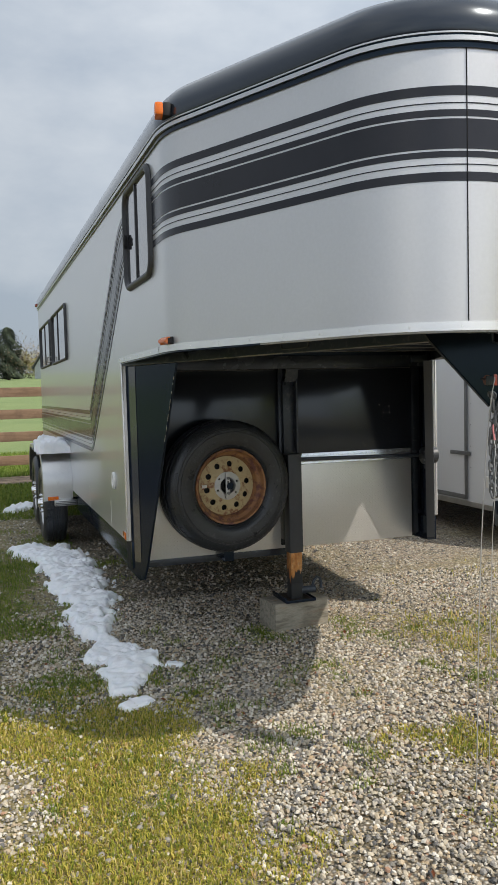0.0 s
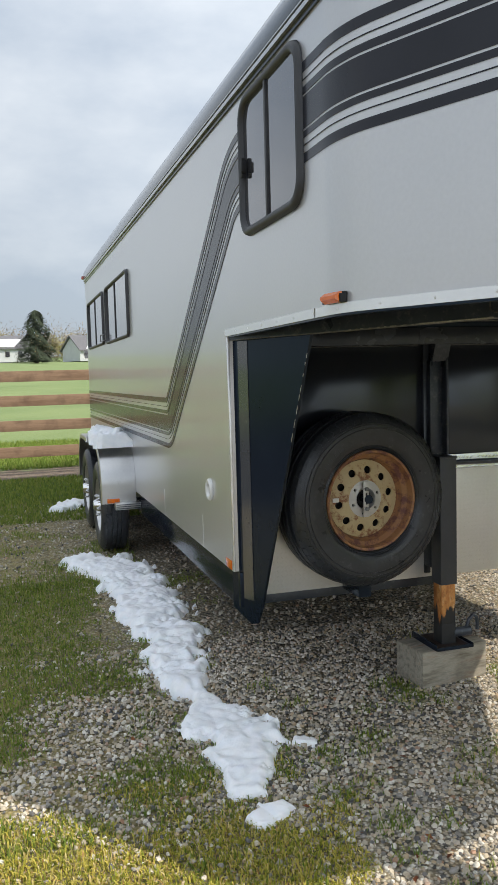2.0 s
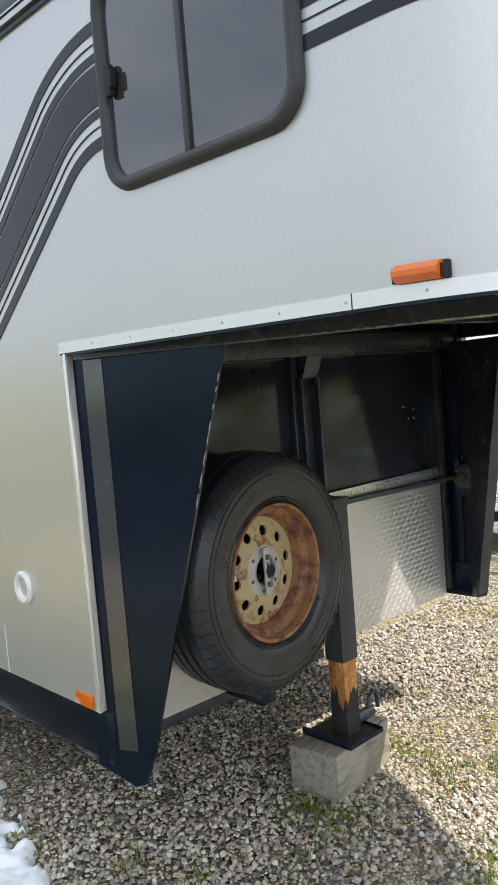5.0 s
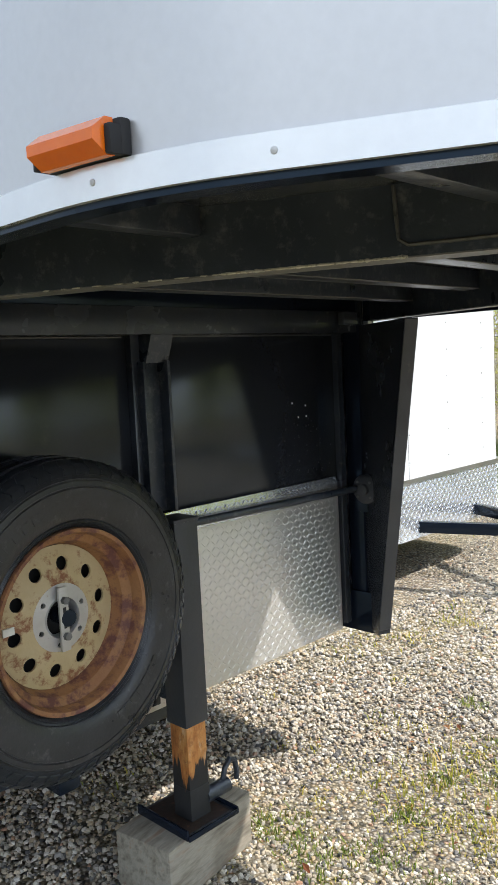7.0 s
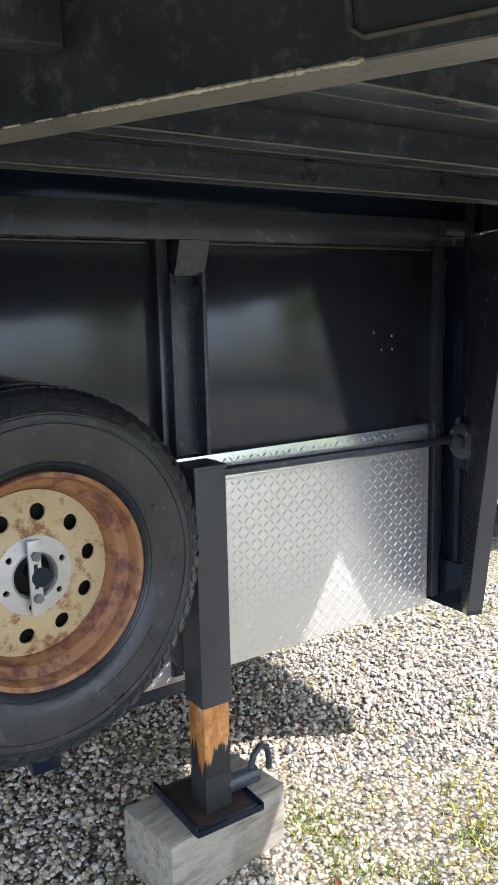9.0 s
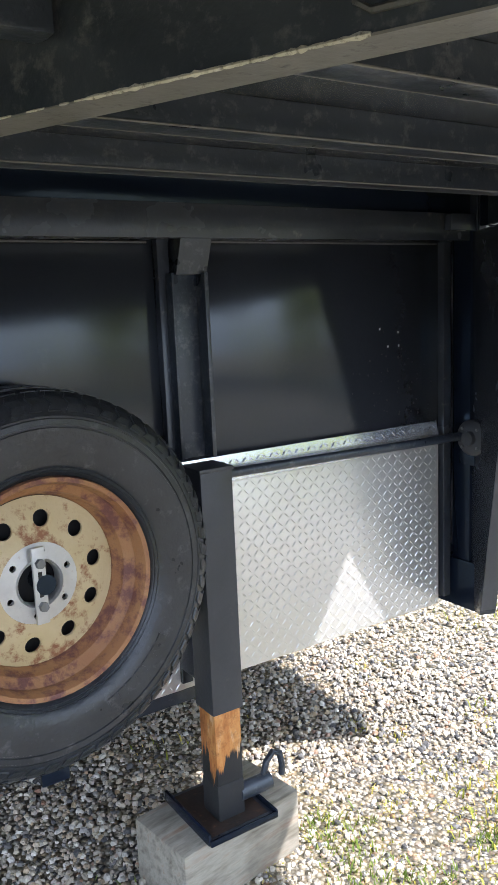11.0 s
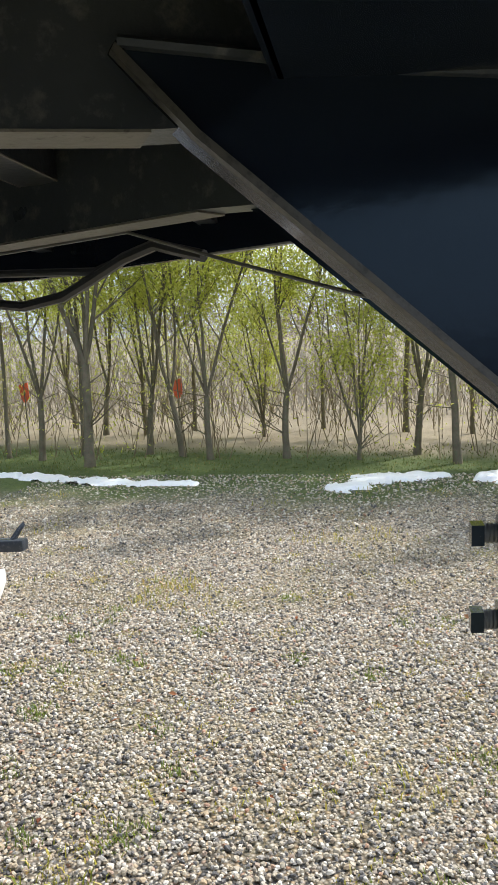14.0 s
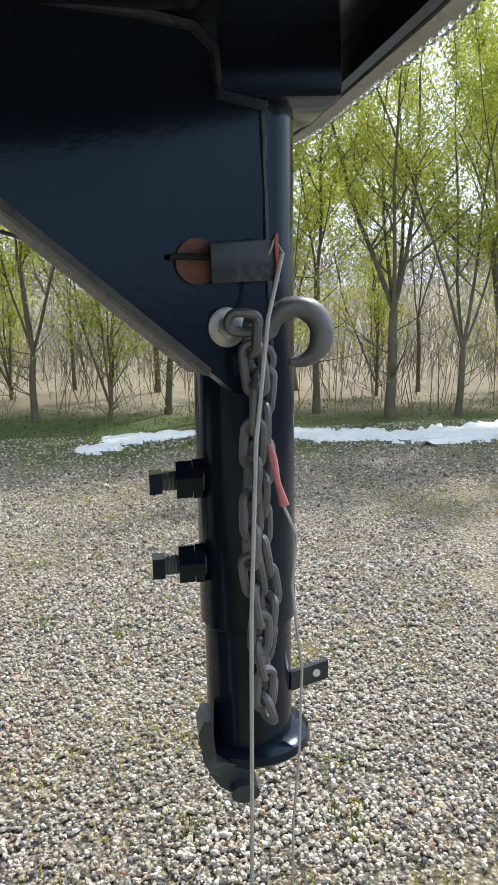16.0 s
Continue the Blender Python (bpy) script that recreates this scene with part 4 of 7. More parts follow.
for y in (2.85, 3.17, 3.49, 3.80, 4.12):
    xl = rail_x(y) + 0.05
    g = Geo().box((xl, y - 0.02, ZF - 0.045), (2 * CX - xl, y - 0.015, ZF), 0.0015)
    g.box((xl, y - 0.02, ZF - 0.048), (2 * CX - xl, y + 0.035, ZF - 0.043), 0.0015)
    cm = part("cross_member", g, BLACK_DUSTY, trailer)
    part("worn_edge", Geo().tube([(xl, y - 0.0195, ZF - 0.0475), (2 * CX - xl, y - 0.0195, ZF - 0.0475)], 0.0016, 6), EDGE, cm)
    part("worn_edge", Geo().tube([(xl, y + 0.0345, ZF - 0.0475), (2 * CX - xl, y + 0.0345, ZF - 0.0475)], 0.0011, 6), EDGE, cm)
for y in (2.75, 3.15, 3.55, 3.9):
    for s in (0, 1):
        xa, xb = X0 + 0.05 + nose_in(y), rail_x(y)
        if s:
            xa, xb = 2 * CX - xb, 2 * CX - xa
        part("outrigger", Geo().box((xa, y - 0.018, 1.62), (xb, y + 0.018, ZF), 0.003), BLACK_DUSTY, trailer)

# bulkhead
part("header_beam", Geo().box((X0 + 0.04, 4.405, 1.530), (X1 - 0.04, 4.462, 1.606), 0.004), BLACK_IN, trailer)
part("header_upper", Geo().box((X0 + 0.04, 4.425, 1.606), (X1 - 0.04, 4.48, 1.70), 0.003), BLACK, trailer)
for xa, xb in ((0.80, 1.655), (1.79, 2.58)):
    part("bulkhead_panel", Geo().box((xa, 4.478, 0.93), (xb, 4.50, 1.531), 0.002), BLACK_PANEL, trailer, "glossy black bulkhead panel")
part("bulkhead_frame", Geo().box((X0 + 0.04, 4.502, 0.44), (X1 - 0.04, 4.53, 1.70)), BLACK_IN, trailer)
for xa in (1.655, 2.578, 0.79):
    part("bulkhead_post", Geo().box((xa, 4.455, 0.46), (xa + 0.03, 4.50, 1.531), 0.003), BLACK_IN, trailer)
for x in (X0 + 0.034, X1 - 0.046):
    part("corner_liner", Geo().box((x, 4.40, 1.50), (x + 0.012, 4.52, 1.70), 0.002), BLACK_IN, trailer)
part("beam_end", Geo().box((2.52, 4.375, 1.556), (2.60, 4.40, 1.600), 0.003), BLACK_IN, trailer, "cut end of the header beam")
part("header_bead", Geo().tube([(0.80, 4.476, 1.5285), (1.64, 4.476, 1.527)], 0.003, 6), EDGE_DARK, trailer)
part("header_bead", Geo().tube([(1.80, 4.476, 1.5285), (2.57, 4.476, 1.527)], 0.003, 6), EDGE_DARK, trailer)
part("sill_beam", Geo().box((X0 + 0.04, 4.484, 0.395), (CX + 0.05, 4.54, 0.438), 0.004), BLACK_IN, trailer)

tp = Geo().box((0.83, 4.466, 0.44), (2.566, 4.474, 0.944), 0.0015)
tread_lugs(tp, lambda u, v: (Vector((0.832 + u, 4.4655, 0.442 + v)), Vector((1, 0, 0)), Vector((0, 0, 1)), Vector((0, -1, 0))), 1.732, 0.500)
part("tread_plate", tp, TREAD, trailer, "aluminium tread plate with raised lozenges", smooth=20)
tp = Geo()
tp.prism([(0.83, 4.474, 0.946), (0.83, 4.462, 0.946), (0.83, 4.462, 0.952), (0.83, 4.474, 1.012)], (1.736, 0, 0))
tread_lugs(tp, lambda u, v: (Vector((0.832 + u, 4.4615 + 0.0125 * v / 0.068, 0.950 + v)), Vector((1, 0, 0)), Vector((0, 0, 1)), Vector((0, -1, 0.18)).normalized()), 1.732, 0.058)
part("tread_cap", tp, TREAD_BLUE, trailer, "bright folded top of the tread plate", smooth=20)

# landing jack on the bulkhead
JX, JY = 1.694, 4.350
jack = part("jack_housing", Geo().box((JX - 0.042, JY - 0.042, 0.436), (JX + 0.042, JY + 0.042, 1.016), 0.005), JACKGREY, trailer, "square black jack housing")
part("jack_cap", Geo().box((JX - 0.045, JY - 0.045, 1.014), (JX + 0.045, JY + 0.045, 1.024), 0.003), JACKGREY, jack)
part("jack_bracket", Geo().box((JX - 0.04, JY + 0.036, 0.50), (JX + 0.04, 4.464, 1.0), 0.004), BLACK, jack)
part("jack_leg", Geo().box((JX - 0.036, JY - 0.036, 0.25), (JX + 0.036, JY + 0.036, 0.438), 0.004), RUSTLEG, jack, "rust-streaked inner jack leg")
part("jack_collar", Geo().box((JX - 0.037, JY - 0.037, 0.16), (JX + 0.037, JY + 0.037, 0.252), 0.004), RUSTLEG, jack)
foot_pl = part("foot_plate", Geo().box((JX - 0.090, JY - 0.085, 0.151), (JX + 0.092, JY + 0.132, 0.159), 0.002), BLACK_DUSTY, jack, "dished black foot plate with upturned rims")
part("rim", Geo().box((JX - 0.097, JY - 0.086, 0.152), (JX - 0.088, JY + 0.133, 0.180), 0.003), BLACK, foot_pl)
part("rim", Geo().box((JX - 0.094, JY - 0.092, 0.150), (JX + 0.096, JY - 0.085, 0.166), 0.003), BLACK, foot_pl)
part("rim", Geo().box((JX + 0.090, JY - 0.090, 0.152), (JX + 0.097, JY + 0.133, 0.170), 0.003), BLACK, foot_pl)
part("rust_scale", Geo().box((JX - 0.080, JY - 0.070, 0.159), (JX + 0.080, JY + 0.12, 0.1602), 0.0), FOOTRUST, foot_pl)
g = Geo().tube([(JX + 0.03, JY - 0.02, 0.205), (JX + 0.12, JY - 0.02, 0.205)], 0.022, 16)
part("pin_sleeve", g, BLACK_DUSTY, jack)
g = Geo().tube([(JX + 0.10, JY - 0.02, 0.21), (JX + 0.115, JY - 0.02, 0.255), (JX + 0.135, JY - 0.02, 0.275), (JX + 0.155, JY - 0.02, 0.265), (JX + 0.162, JY - 0.02, 0.23), (JX + 0.16, JY - 0.02, 0.205)], 0.0085, 10)
part("pull_hook", g, BLACK_DUSTY, jack, "bent steel pull hook")
part("channel_post", Geo().box((1.674, 4.428, 1.022), (1.681, 4.480, 1.456), 0.002).box((1.681, 4.462, 1.022), (1.757, 4.470, 1.456), 0.001).box((1.757, 4.424, 1.022), (1.768, 4.480, 1.456), 0.002), BLACK_DUSTY, trailer, "steel channel above the jack")
g = Geo().prism([(1.692, 4.408, 1.5295), (1.692, 4.470, 1.5295), (1.692, 4.470, 1.452), (1.692, 4.438, 1.452)], (0.080, 0, 0))
part("wedge_bracket", g, BLACK_DUSTY, trailer)
part("crank_rod", Geo().tube([(JX + 0.044, 4.40, 0.985), (2.70, 4.40, 0.968)], 0.0125, 12), BLACK_DUSTY, trailer, "black jack crank shaft")
g = Geo().lathe([(0.0001, 0), (0.020, 0), (0.022, 0.012), (0.046, 0.014), (0.053, 0.020), (0.054, 0.10), (0.0001, 0.10)], pose(2.575, 4.365, 0.968, 0, 90, 0), 28)
gear = part("gear_housing", g, JACKGREY, trailer, "round grease-stained crank gearbox", smooth=40)
part("gear_bracket", Geo().box((2.615, 4.37, 0.88), (2.64, 4.43, 0.925), 0.003), BLACK, gear)
for k in range(4):
    a = radians(45 + 90 * k)
    part("cover_screw", Geo().disc(pose(2.5885, 4.365 + 0.038 * math.cos(a), 0.968 + 0.038 * math.sin(a), 0, -90, 0), 0.005, 0.004, hex_=True), STEEL, gear, smooth=20)
for k in range(60):
    yy, zz, rr = random.gauss(2.40, 0.09), random.gauss(1.14, 0.08), random.uniform(0.0012, 0.0034)
    if 1.03 < zz < 1.5 and yy < 2.55:
        part("tar_speck", Geo().disc(pose(yy, 4.478, zz, 90, 0, 0), rr, 0.0012, 7), DARKHOLE, trailer)
for dx, dz in ((0.0, 0.0), (0.07, -0.012), (0.03, -0.05), (0.072, -0.05)):
    part("paint_chip", Geo().box((2.345 + dx, 4.4772, 1.292 + dz), (2.349 + dx, 4.479, 1.298 + dz)), WHITEPLASTIC, trailer)

# ---------- coupler ----------
TX, TY = 1.70, 2.286
K = 0.83                                    # size of the coupler's fittings


def cyl(lo, hi, r, seg=36, x=TX, y=TY):
    return Geo().lathe([(0.0001, lo), (r - 0.003, lo), (r, lo + 0.003), (r, hi - 0.003), (r - 0.003, hi), (0.0001, hi)], Matrix.Translation((x, y, 0)), seg)


tube = part("coupler_tube", cyl(1.071, 1.60, 0.0475), BLACK, trailer, "thick black coupler tube")
part("inner_tube", cyl(0.945, 1.085, 0.0435), BLACK, tube)
part("collar", Geo().lathe([(0.038, 0.930), (0.055, 0.930), (0.0585, 0.936), (0.057, 0.946), (0.046, 0.952), (0.038, 0.952)], Matrix.Translation((TX, TY - 0.004, 0)), 40), BLACK, tube, "flanged coupler mouth")
part("socket", cyl(0.905, 0.935, 0.030, x=TX, y=TY + 0.012), BLACK_DUSTY, tube)
g = Geo().prism([(TX - 0.052, TY + q, z) for q, z in ((0.044, 0.990), (0.052, 0.990), (0.057, 0.978), (0.053, 0.948), (0.046, 0.926), (0.038, 0.908), (0.028, 0.896), (0.017, 0.892), (0.008, 0.898), (0.003, 0.910), (0.006, 0.926), (0.020, 0.938), (0.040, 0.946))], (0.035, 0, 0))
part("lock_lever", g, BLACK_DUSTY, tube, "hooked lock lever")
part("lever_pin", Geo().tube([(TX - 0.064, TY + 0.014, 0.902), (TX + 0.03, TY + 0.014, 0.902)], 0.014, 14), BLACK_DUSTY, tube)
for z in (1.219, 1.136):
    m = pose(TX - 0.012, TY + 0.042, z, -90, 0, 0) @ Matrix.Scale(K, 4)
    b = part("clamp_bolt", Geo().disc(m, 0.013, 0.030, 14), BLACK_DUSTY, tube, "black clamp bolt with lock nut")
    part("lock_nut", Geo().disc(m @ Matrix.Translation((0, 0, 0.014)), 0.020, 0.018, hex_=True), BLACK, b, smooth=20)
    part("jam_nut", Geo().disc(m @ Matrix.Translation((0, 0, 0.003)), 0.021, 0.010, hex_=True), BLACK, b, smooth=20)
    part("thread", Geo().lathe([(0.0001, 0.03)] + [(0.0105 if k % 2 else 0.0118, 0.03 + 0.0022 * k) for k in range(12)] + [(0.0001, 0.0575)], m, 14), STEEL, b)
    part("bolt_head", Geo().disc(m @ Matrix.Translation((0, 0, 0.048)), 0.0138, 0.014, 4), BLACK, b, smooth=20)
g = Geo().prism([(TX - 0.02, TY - q, z) for q, z in ((0.040, 0.993), (0.078, 1.003), (0.078, 1.022), (0.040, 1.013))], (0.006, 0, 0))
tab = part("cable_tab", g, BLACK_DUSTY, tube, "drilled steel tab")
part("tab_hole", Geo().disc(pose(TX - 0.0212, TY - 0.066, 1.010, 0, 90, 0), 0.004, 0.002, 12), WHITEPLASTIC, tab)
for o in [tube] + list(tube.children_recursive):        # the tube leans a little
    for w in o.data.vertices:
        w.co.z = max(w.co.z, 0.945 - (0.945 - w.co.z) * 0.68)
        w.co.y += (1.30 - w.co.z) * 0.033
# latch box and its rusty slot
PX = 1.645
latch = part("latch_box", Geo().box((PX - 0.046, 2.270, 1.399), (PX + 0.004, 2.322, 1.432), 0.002), BLACK_IN, trailer, "square black latch tube")
part("latch_rim", Geo().box((PX - 0.050, 2.2675, 1.398), (PX - 0.038, 2.2705, 1.436), 0.001), REDLENS, latch)
part("plate_hole", Geo().lathe([(0.0001, 0), (0.0185, 0), (0.0185, 0.003), (0.0001, 0.003)], pose(PX - 0.031, 2.332, 1.417, 0, -90, 14), 24), RUSTDARK, trailer, "rusty slot behind the latch")
part("latch_wire", Geo().tube([(PX - 0.036, 2.32, 1.420), (PX - 0.040, 2.342, 1.4215), (PX - 0.042, 2.354, 1.4215)], 0.0025, 8), DARKHOLE, trailer)
cb = part("chain_bolt", Geo().lathe([(0.0001, 0), (0.0160, 0), (0.0165, 0.003), (0.014, 0.0045), (0.0001, 0.0045)], pose(PX - 0.024, 2.310, 1.363, 0, -90, 14), 28), HUBGREY, trailer, "galvanised chain bolt with washer")
part("bolt_hex", Geo().disc(pose(PX - 0.028, 2.309, 1.363, 0, -90, 14), 0.0095, 0.006, hex_=True), HUBGREY, cb, smooth=20)

# safety chain, hook and wires
CHX = PX - 0.040


def link_at(m, a=0.020, b=0.0115, r=0.0042):
    pts = []
    for k in range(20):
        t = 2 * math.pi * k / 20
        u, v = math.cos(t), math.sin(t)
        pts.append(m @ Vector((b * v, 0, (a - b) * (1 if u > 0 else -1) * min(1, abs(u) * 3) + b * u)))
    return Geo().tube(pts, r, 8, closed=True)


chain = thing("safety_chain", (CHX, 2.30, 1.365), "grey steel safety chain hanging doubled from the coupler", "chain")
HANG = [(2.306, 1.368), (2.290, 1.366), (2.292, 1.345), (2.295, 1.312), (2.298, 1.280), (2.301, 1.250), (2.304, 1.220), (2.305, 1.190), (2.307, 1.162), (2.304, 1.134), (2.301, 1.108), (2.303, 1.082), (2.299, 1.056), (2.302, 1.032), (2.297, 1.014)]
BACK = [(2.293, 1.018), (2.290, 1.040), (2.293, 1.066), (2.288, 1.092), (2.284, 1.120), (2.287, 1.148), (2.290, 1.176), (2.289, 1.204), (2.287, 1.232), (2.285, 1.262), (2.283, 1.292), (2.279, 1.322)]
HANG = [(y - (0.006 if z < 1.345 else 0.0), z) for y, z in HANG]
for path, dx in ((HANG, 0.0), (BACK, 0.013)):
    for i in range(len(path) - 1):
        (y1, z1), (y2, z2) = path[i], path[i + 1]
        d = Vector((0, y2 - y1, z2 - z1))
        m = Matrix.Translation((CHX + dx + random.uniform(-0.003, 0.003), (y1 + y2) / 2, (z1 + z2) / 2)) @ d.to_track_quat("Z", "X").to_matrix().to_4x4() @ pose(0, 0, 0, 0, 0, (90 if i % 2 else 0) + random.uniform(-25, 25))
        part("chain_link", link_at(m, d.length * 0.5 + 0.0046, 0.0082, 0.0041), STEEL, chain)
HC = (2.249, 1.353)
part("slip_hook", Geo().tube([(CHX + 0.026, 2.282, 1.338), (CHX + 0.026, 2.279, 1.352)] + [(CHX + 0.026, HC[0] - 0.0235 * math.sin(radians(a)), HC[1] + 0.0235 * math.cos(radians(a))) for a in range(-75, 196, 15)], [0.006, 0.008] + [0.0085] * 3 + [0.0095] * 4 + [0.0105] * 6 + [0.0095, 0.008, 0.007, 0.006, 0.005, 0.0035], 12), STEEL, chain, "large grey slip hook")
part("hook_eye", Geo().tube([(CHX + 0.020, 2.281 + 0.010 * math.cos(radians(a)), 1.334 + 0.011 * math.sin(radians(a))) for a in range(0, 360, 24)], 0.0042, 8, closed=True), STEEL, chain)
part("pink_tape", Geo().tube([(CHX - 0.006, 2.281, 1.266), (CHX - 0.009, 2.279, 1.252), (CHX - 0.008, 2.276, 1.232), (CHX - 0.008, 2.271, 1.212)], [0.0022, 0.0036, 0.0026, 0.0042], 8), PINK, chain, "faded pink marker tape")
adopt(chain)
cable = thing("breakaway_cable", (PX - 0.05, 2.26, 1.43), "thin coated breakaway cable hanging to the gravel", "cable")
part("strand", Geo().tube([(PX - 0.044, 2.276, 1.418), (PX - 0.048, 2.270, 1.432), (PX - 0.050, 2.265, 1.420), (PX - 0.052, 2.279, 1.37), (PX - 0.056, 2.294, 1.27), (PX - 0.062, 2.306, 1.12), (PX - 0.066, 2.312, 1.0), (PX - 0.070, 2.319, 0.86), (PX - 0.076, 2.33, 0.55), (PX - 0.08, 2.345, gz(0, 2.34) + 0.012)], 0.0019, 6), HUBGREY, cable)
part("strand", Geo().tube([(PX - 0.05, 2.272, 1.212), (PX - 0.05, 2.262, 1.185), (PX - 0.052, 2.268, 1.14), (PX - 0.052, 2.262, 1.06), (PX - 0.054, 2.268, 0.98), (PX - 0.054, 2.276, 0.91), (PX - 0.056, 2.29, 0.60), (PX - 0.06, 2.30, gz(0, 2.3) + 0.012)], 0.0014, 6), HUBGREY, cable)
adopt(cable)
# brake line and lamp cord under the neck
g = Geo().tube([(2.479, 3.272, 1.612), (2.465, 3.261, 1.565), (2.457, 3.251, 1.536), (2.433, 3.201, 1.509), (2.386, 3.107, 1.495), (2.336, 3.007, 1.505), (2.301, 2.935, 1.531), (2.267, 2.868, 1.556), (2.237, 2.805, 1.570), (2.219, 2.769, 1.558), (2.192, 2.716, 1.541)], 0.0100, 8)
part("lamp_cord", g, JACKGREY, trailer, "black wiring cord looping under the neck")
part("cord_return", Geo().tube([(2.457, 3.251, 1.561), (2.438, 3.217, 1.566), (2.370, 3.075, 1.554), (2.301, 2.933, 1.541), (2.267, 2.868, 1.556)], 0.0075, 8), JACKGREY, trailer)
part("brake_line", Geo().tube([(2.28, 3.55, 1.556), (2.06, 3.02, 1.552), (1.915, 2.754, 1.549), (1.85, 2.623, 1.50), (1.787, 2.496, 1.455), (1.74, 2.36, 1.41)], 0.0022, 6), STEEL, trailer)
part("line_clip", Geo().box((2.246, 3.50, 1.53), (2.262, 3.52, 1.562), 0.002).tube([(2.255, 3.49, 1.537), (2.255, 3.53, 1.537)], 0.008, 8), STEEL, trailer)


# ---------- wheels ----------
TYRE = [(0.205, 0.030), (0.213, 0.020), (0.219, 0.013), (0.222, 0.015), (0.226, 0.011), (0.229, 0.013), (0.233, 0.009), (0.255, 0.003), (0.285, 0.0), (0.300, 0.0), (0.3015, 0.003), (0.304, 0.003), (0.3055, 0.0005)]
TYRE += [(0.316, 0.002), (0.3175, 0.005), (0.320, 0.005), (0.3215, 0.003), (0.335, 0.009), (0.350, 0.019), (0.361, 0.036), (0.365, 0.05)]
TYRE += [(0.366, 0.070), (0.358, 0.072), (0.358, 0.080), (0.367, 0.082), (0.367, 0.104), (0.359, 0.106), (0.359, 0.114), (0.367, 0.116)]
TYRE += [(0.367, 0.138), (0.358, 0.140), (0.358, 0.148), (0.366, 0.150), (0.364, 0.172), (0.352, 0.202), (0.30, 0.220), (0.22, 0.205), (0.20, 0.185)]


def tread_row_meshes(r=0.3655, n=60):
    """One zigzag block for each of the four rows; the blocks repeat round the tyre."""
    res = []
    for row, (h0, h1, tw) in enumerate(((0.040, 0.070, 0.030), (0.081, 0.104, -0.028), (0.115, 0.138, 0.024), (0.150, 0.182, -0.030))):
        a0, a1 = 2 * math.pi * 0.08 / n, 2 * math.pi * 0.84 / n
        hm, q = (h0 + h1) / 2, []
        for rr in (r - 0.006, r + 0.0030):
            rr2 = rr - (0.004 if row in (0, 3) else 0)
            q += [(rr2 * math.cos(a), rr2 * math.sin(a), h) for a, h in ((a0, h0), (a1, h0), (a1 + tw, hm), (a1 + tw * 0.3, h1), (a0 + tw * 0.3, h1), (a0 + tw, hm))]
        g = Geo().add(q, [(6, 7, 8, 11), (11, 8, 9, 10)] + [(k, (k + 1) % 6, 6 + (k + 1) % 6, 6 + k) for k in range(6)])
        res.append((mesh_of("tread_block", g, RUBBER, 0), 2 * math.pi / n))
    q = []
    for up in (-0.002, 0.0012):                # shoulder lug, stepping round the edge of the tread
        for rr, h, t in ((0.330, 0.004, 0.0), (0.343, 0.011, 0.024), (0.353, 0.020, 0.0), (0.362, 0.034, 0.024)):
            q += [((rr + up * 0.7) * math.cos(a), (rr + up * 0.7) * math.sin(a), h - up * 0.7) for a in (t, t + 0.070)]
    g = Geo().add(q, [(8 + 2 * k, 9 + 2 * k, 11 + 2 * k, 10 + 2 * k) for k in range(3)] + [(2 * k, 2 * k + 2, 10 + 2 * k, 8 + 2 * k) for k in range(3)] + [(2 * k + 1, 9 + 2 * k, 11 + 2 * k, 2 * k + 3) for k in range(3)] + [(0, 8, 9, 1), (6, 7, 15, 14)])
    res.append((mesh_of("tread_block", g, RUBBER, 0), 2 * math.pi / n))
    return res


def tread_blocks(g, m, r=0.3655):
    for row, (h0, h1, tw) in enumerate(((0.036, 0.068, 0.05), (0.083, 0.103, -0.04), (0.117, 0.137, 0.04), (0.151, 0.184, -0.05))):
        n = 52
        for k in range(n):
            a0, a1 = 2 * math.pi * (k + 0.08) / n, 2 * math.pi * (k + 0.78) / n
            q = []
            for rr in (r - 0.006, r + 0.0045):
                rr2 = rr - (0.004 if row in (0, 3) else 0)
                q += [m @ Vector((rr2 * math.cos(a), rr2 * math.sin(a), h)) for a, h in ((a0, h0), (a1, h0), (a1 + tw, h1), (a0 + tw, h1))]
            g.add(q, [(4, 5, 6, 7), (0, 1, 5, 4), (1, 2, 6, 5), (2, 3, 7, 6), (3, 0, 4, 7)])
    return g


def holed_disc(g, m, r0, r1, holes, hr, hc, z0, z1, depth=0.006, dish=0.0):
    """A ring with round holes through it."""
    for s in range(holes):
        mid = 2 * math.pi * (s + 0.5) / holes
        w = math.pi / holes
        n = 28
        edge = []
        for k in range(7):
            edge.append((r1, mid - w + 2 * w * k / 7))
        for k in range(7):
            edge.append((r1 + (r0 - r1) * k / 7, mid + w))
        for k in range(7):
            edge.append((r0, mid + w - 2 * w * k / 7))
        for k in range(7):
            edge.append((r0 + (r1 - r0) * k / 7, mid - w))
        c = Vector((hc * math.cos(mid), hc * math.sin(mid), 0))
        vs = []
        for r, a in edge:
            p = Vector((r * math.cos(a), r * math.sin(a), 0))
            d = p - c
            d = d.normalized() * hr
            h = c + d
            zz = lambda q: z0 + (z1 - z0) * (q.length - r0) / (r1 - r0)
            vs += [m @ Vector((p.x, p.y, zz(p))), m @ Vector((h.x, h.y, zz(h))), m @ Vector((h.x, h.y, zz(h) + depth))]
        fs = []
        for k in range(n):
            j = (k + 1) % n
            fs += [(k * 3, j * 3, j * 3 + 1, k * 3 + 1), (k * 3 + 1, j * 3 + 1, j * 3 + 2, k * 3 + 2)]
        g.add(vs, fs)
    return g


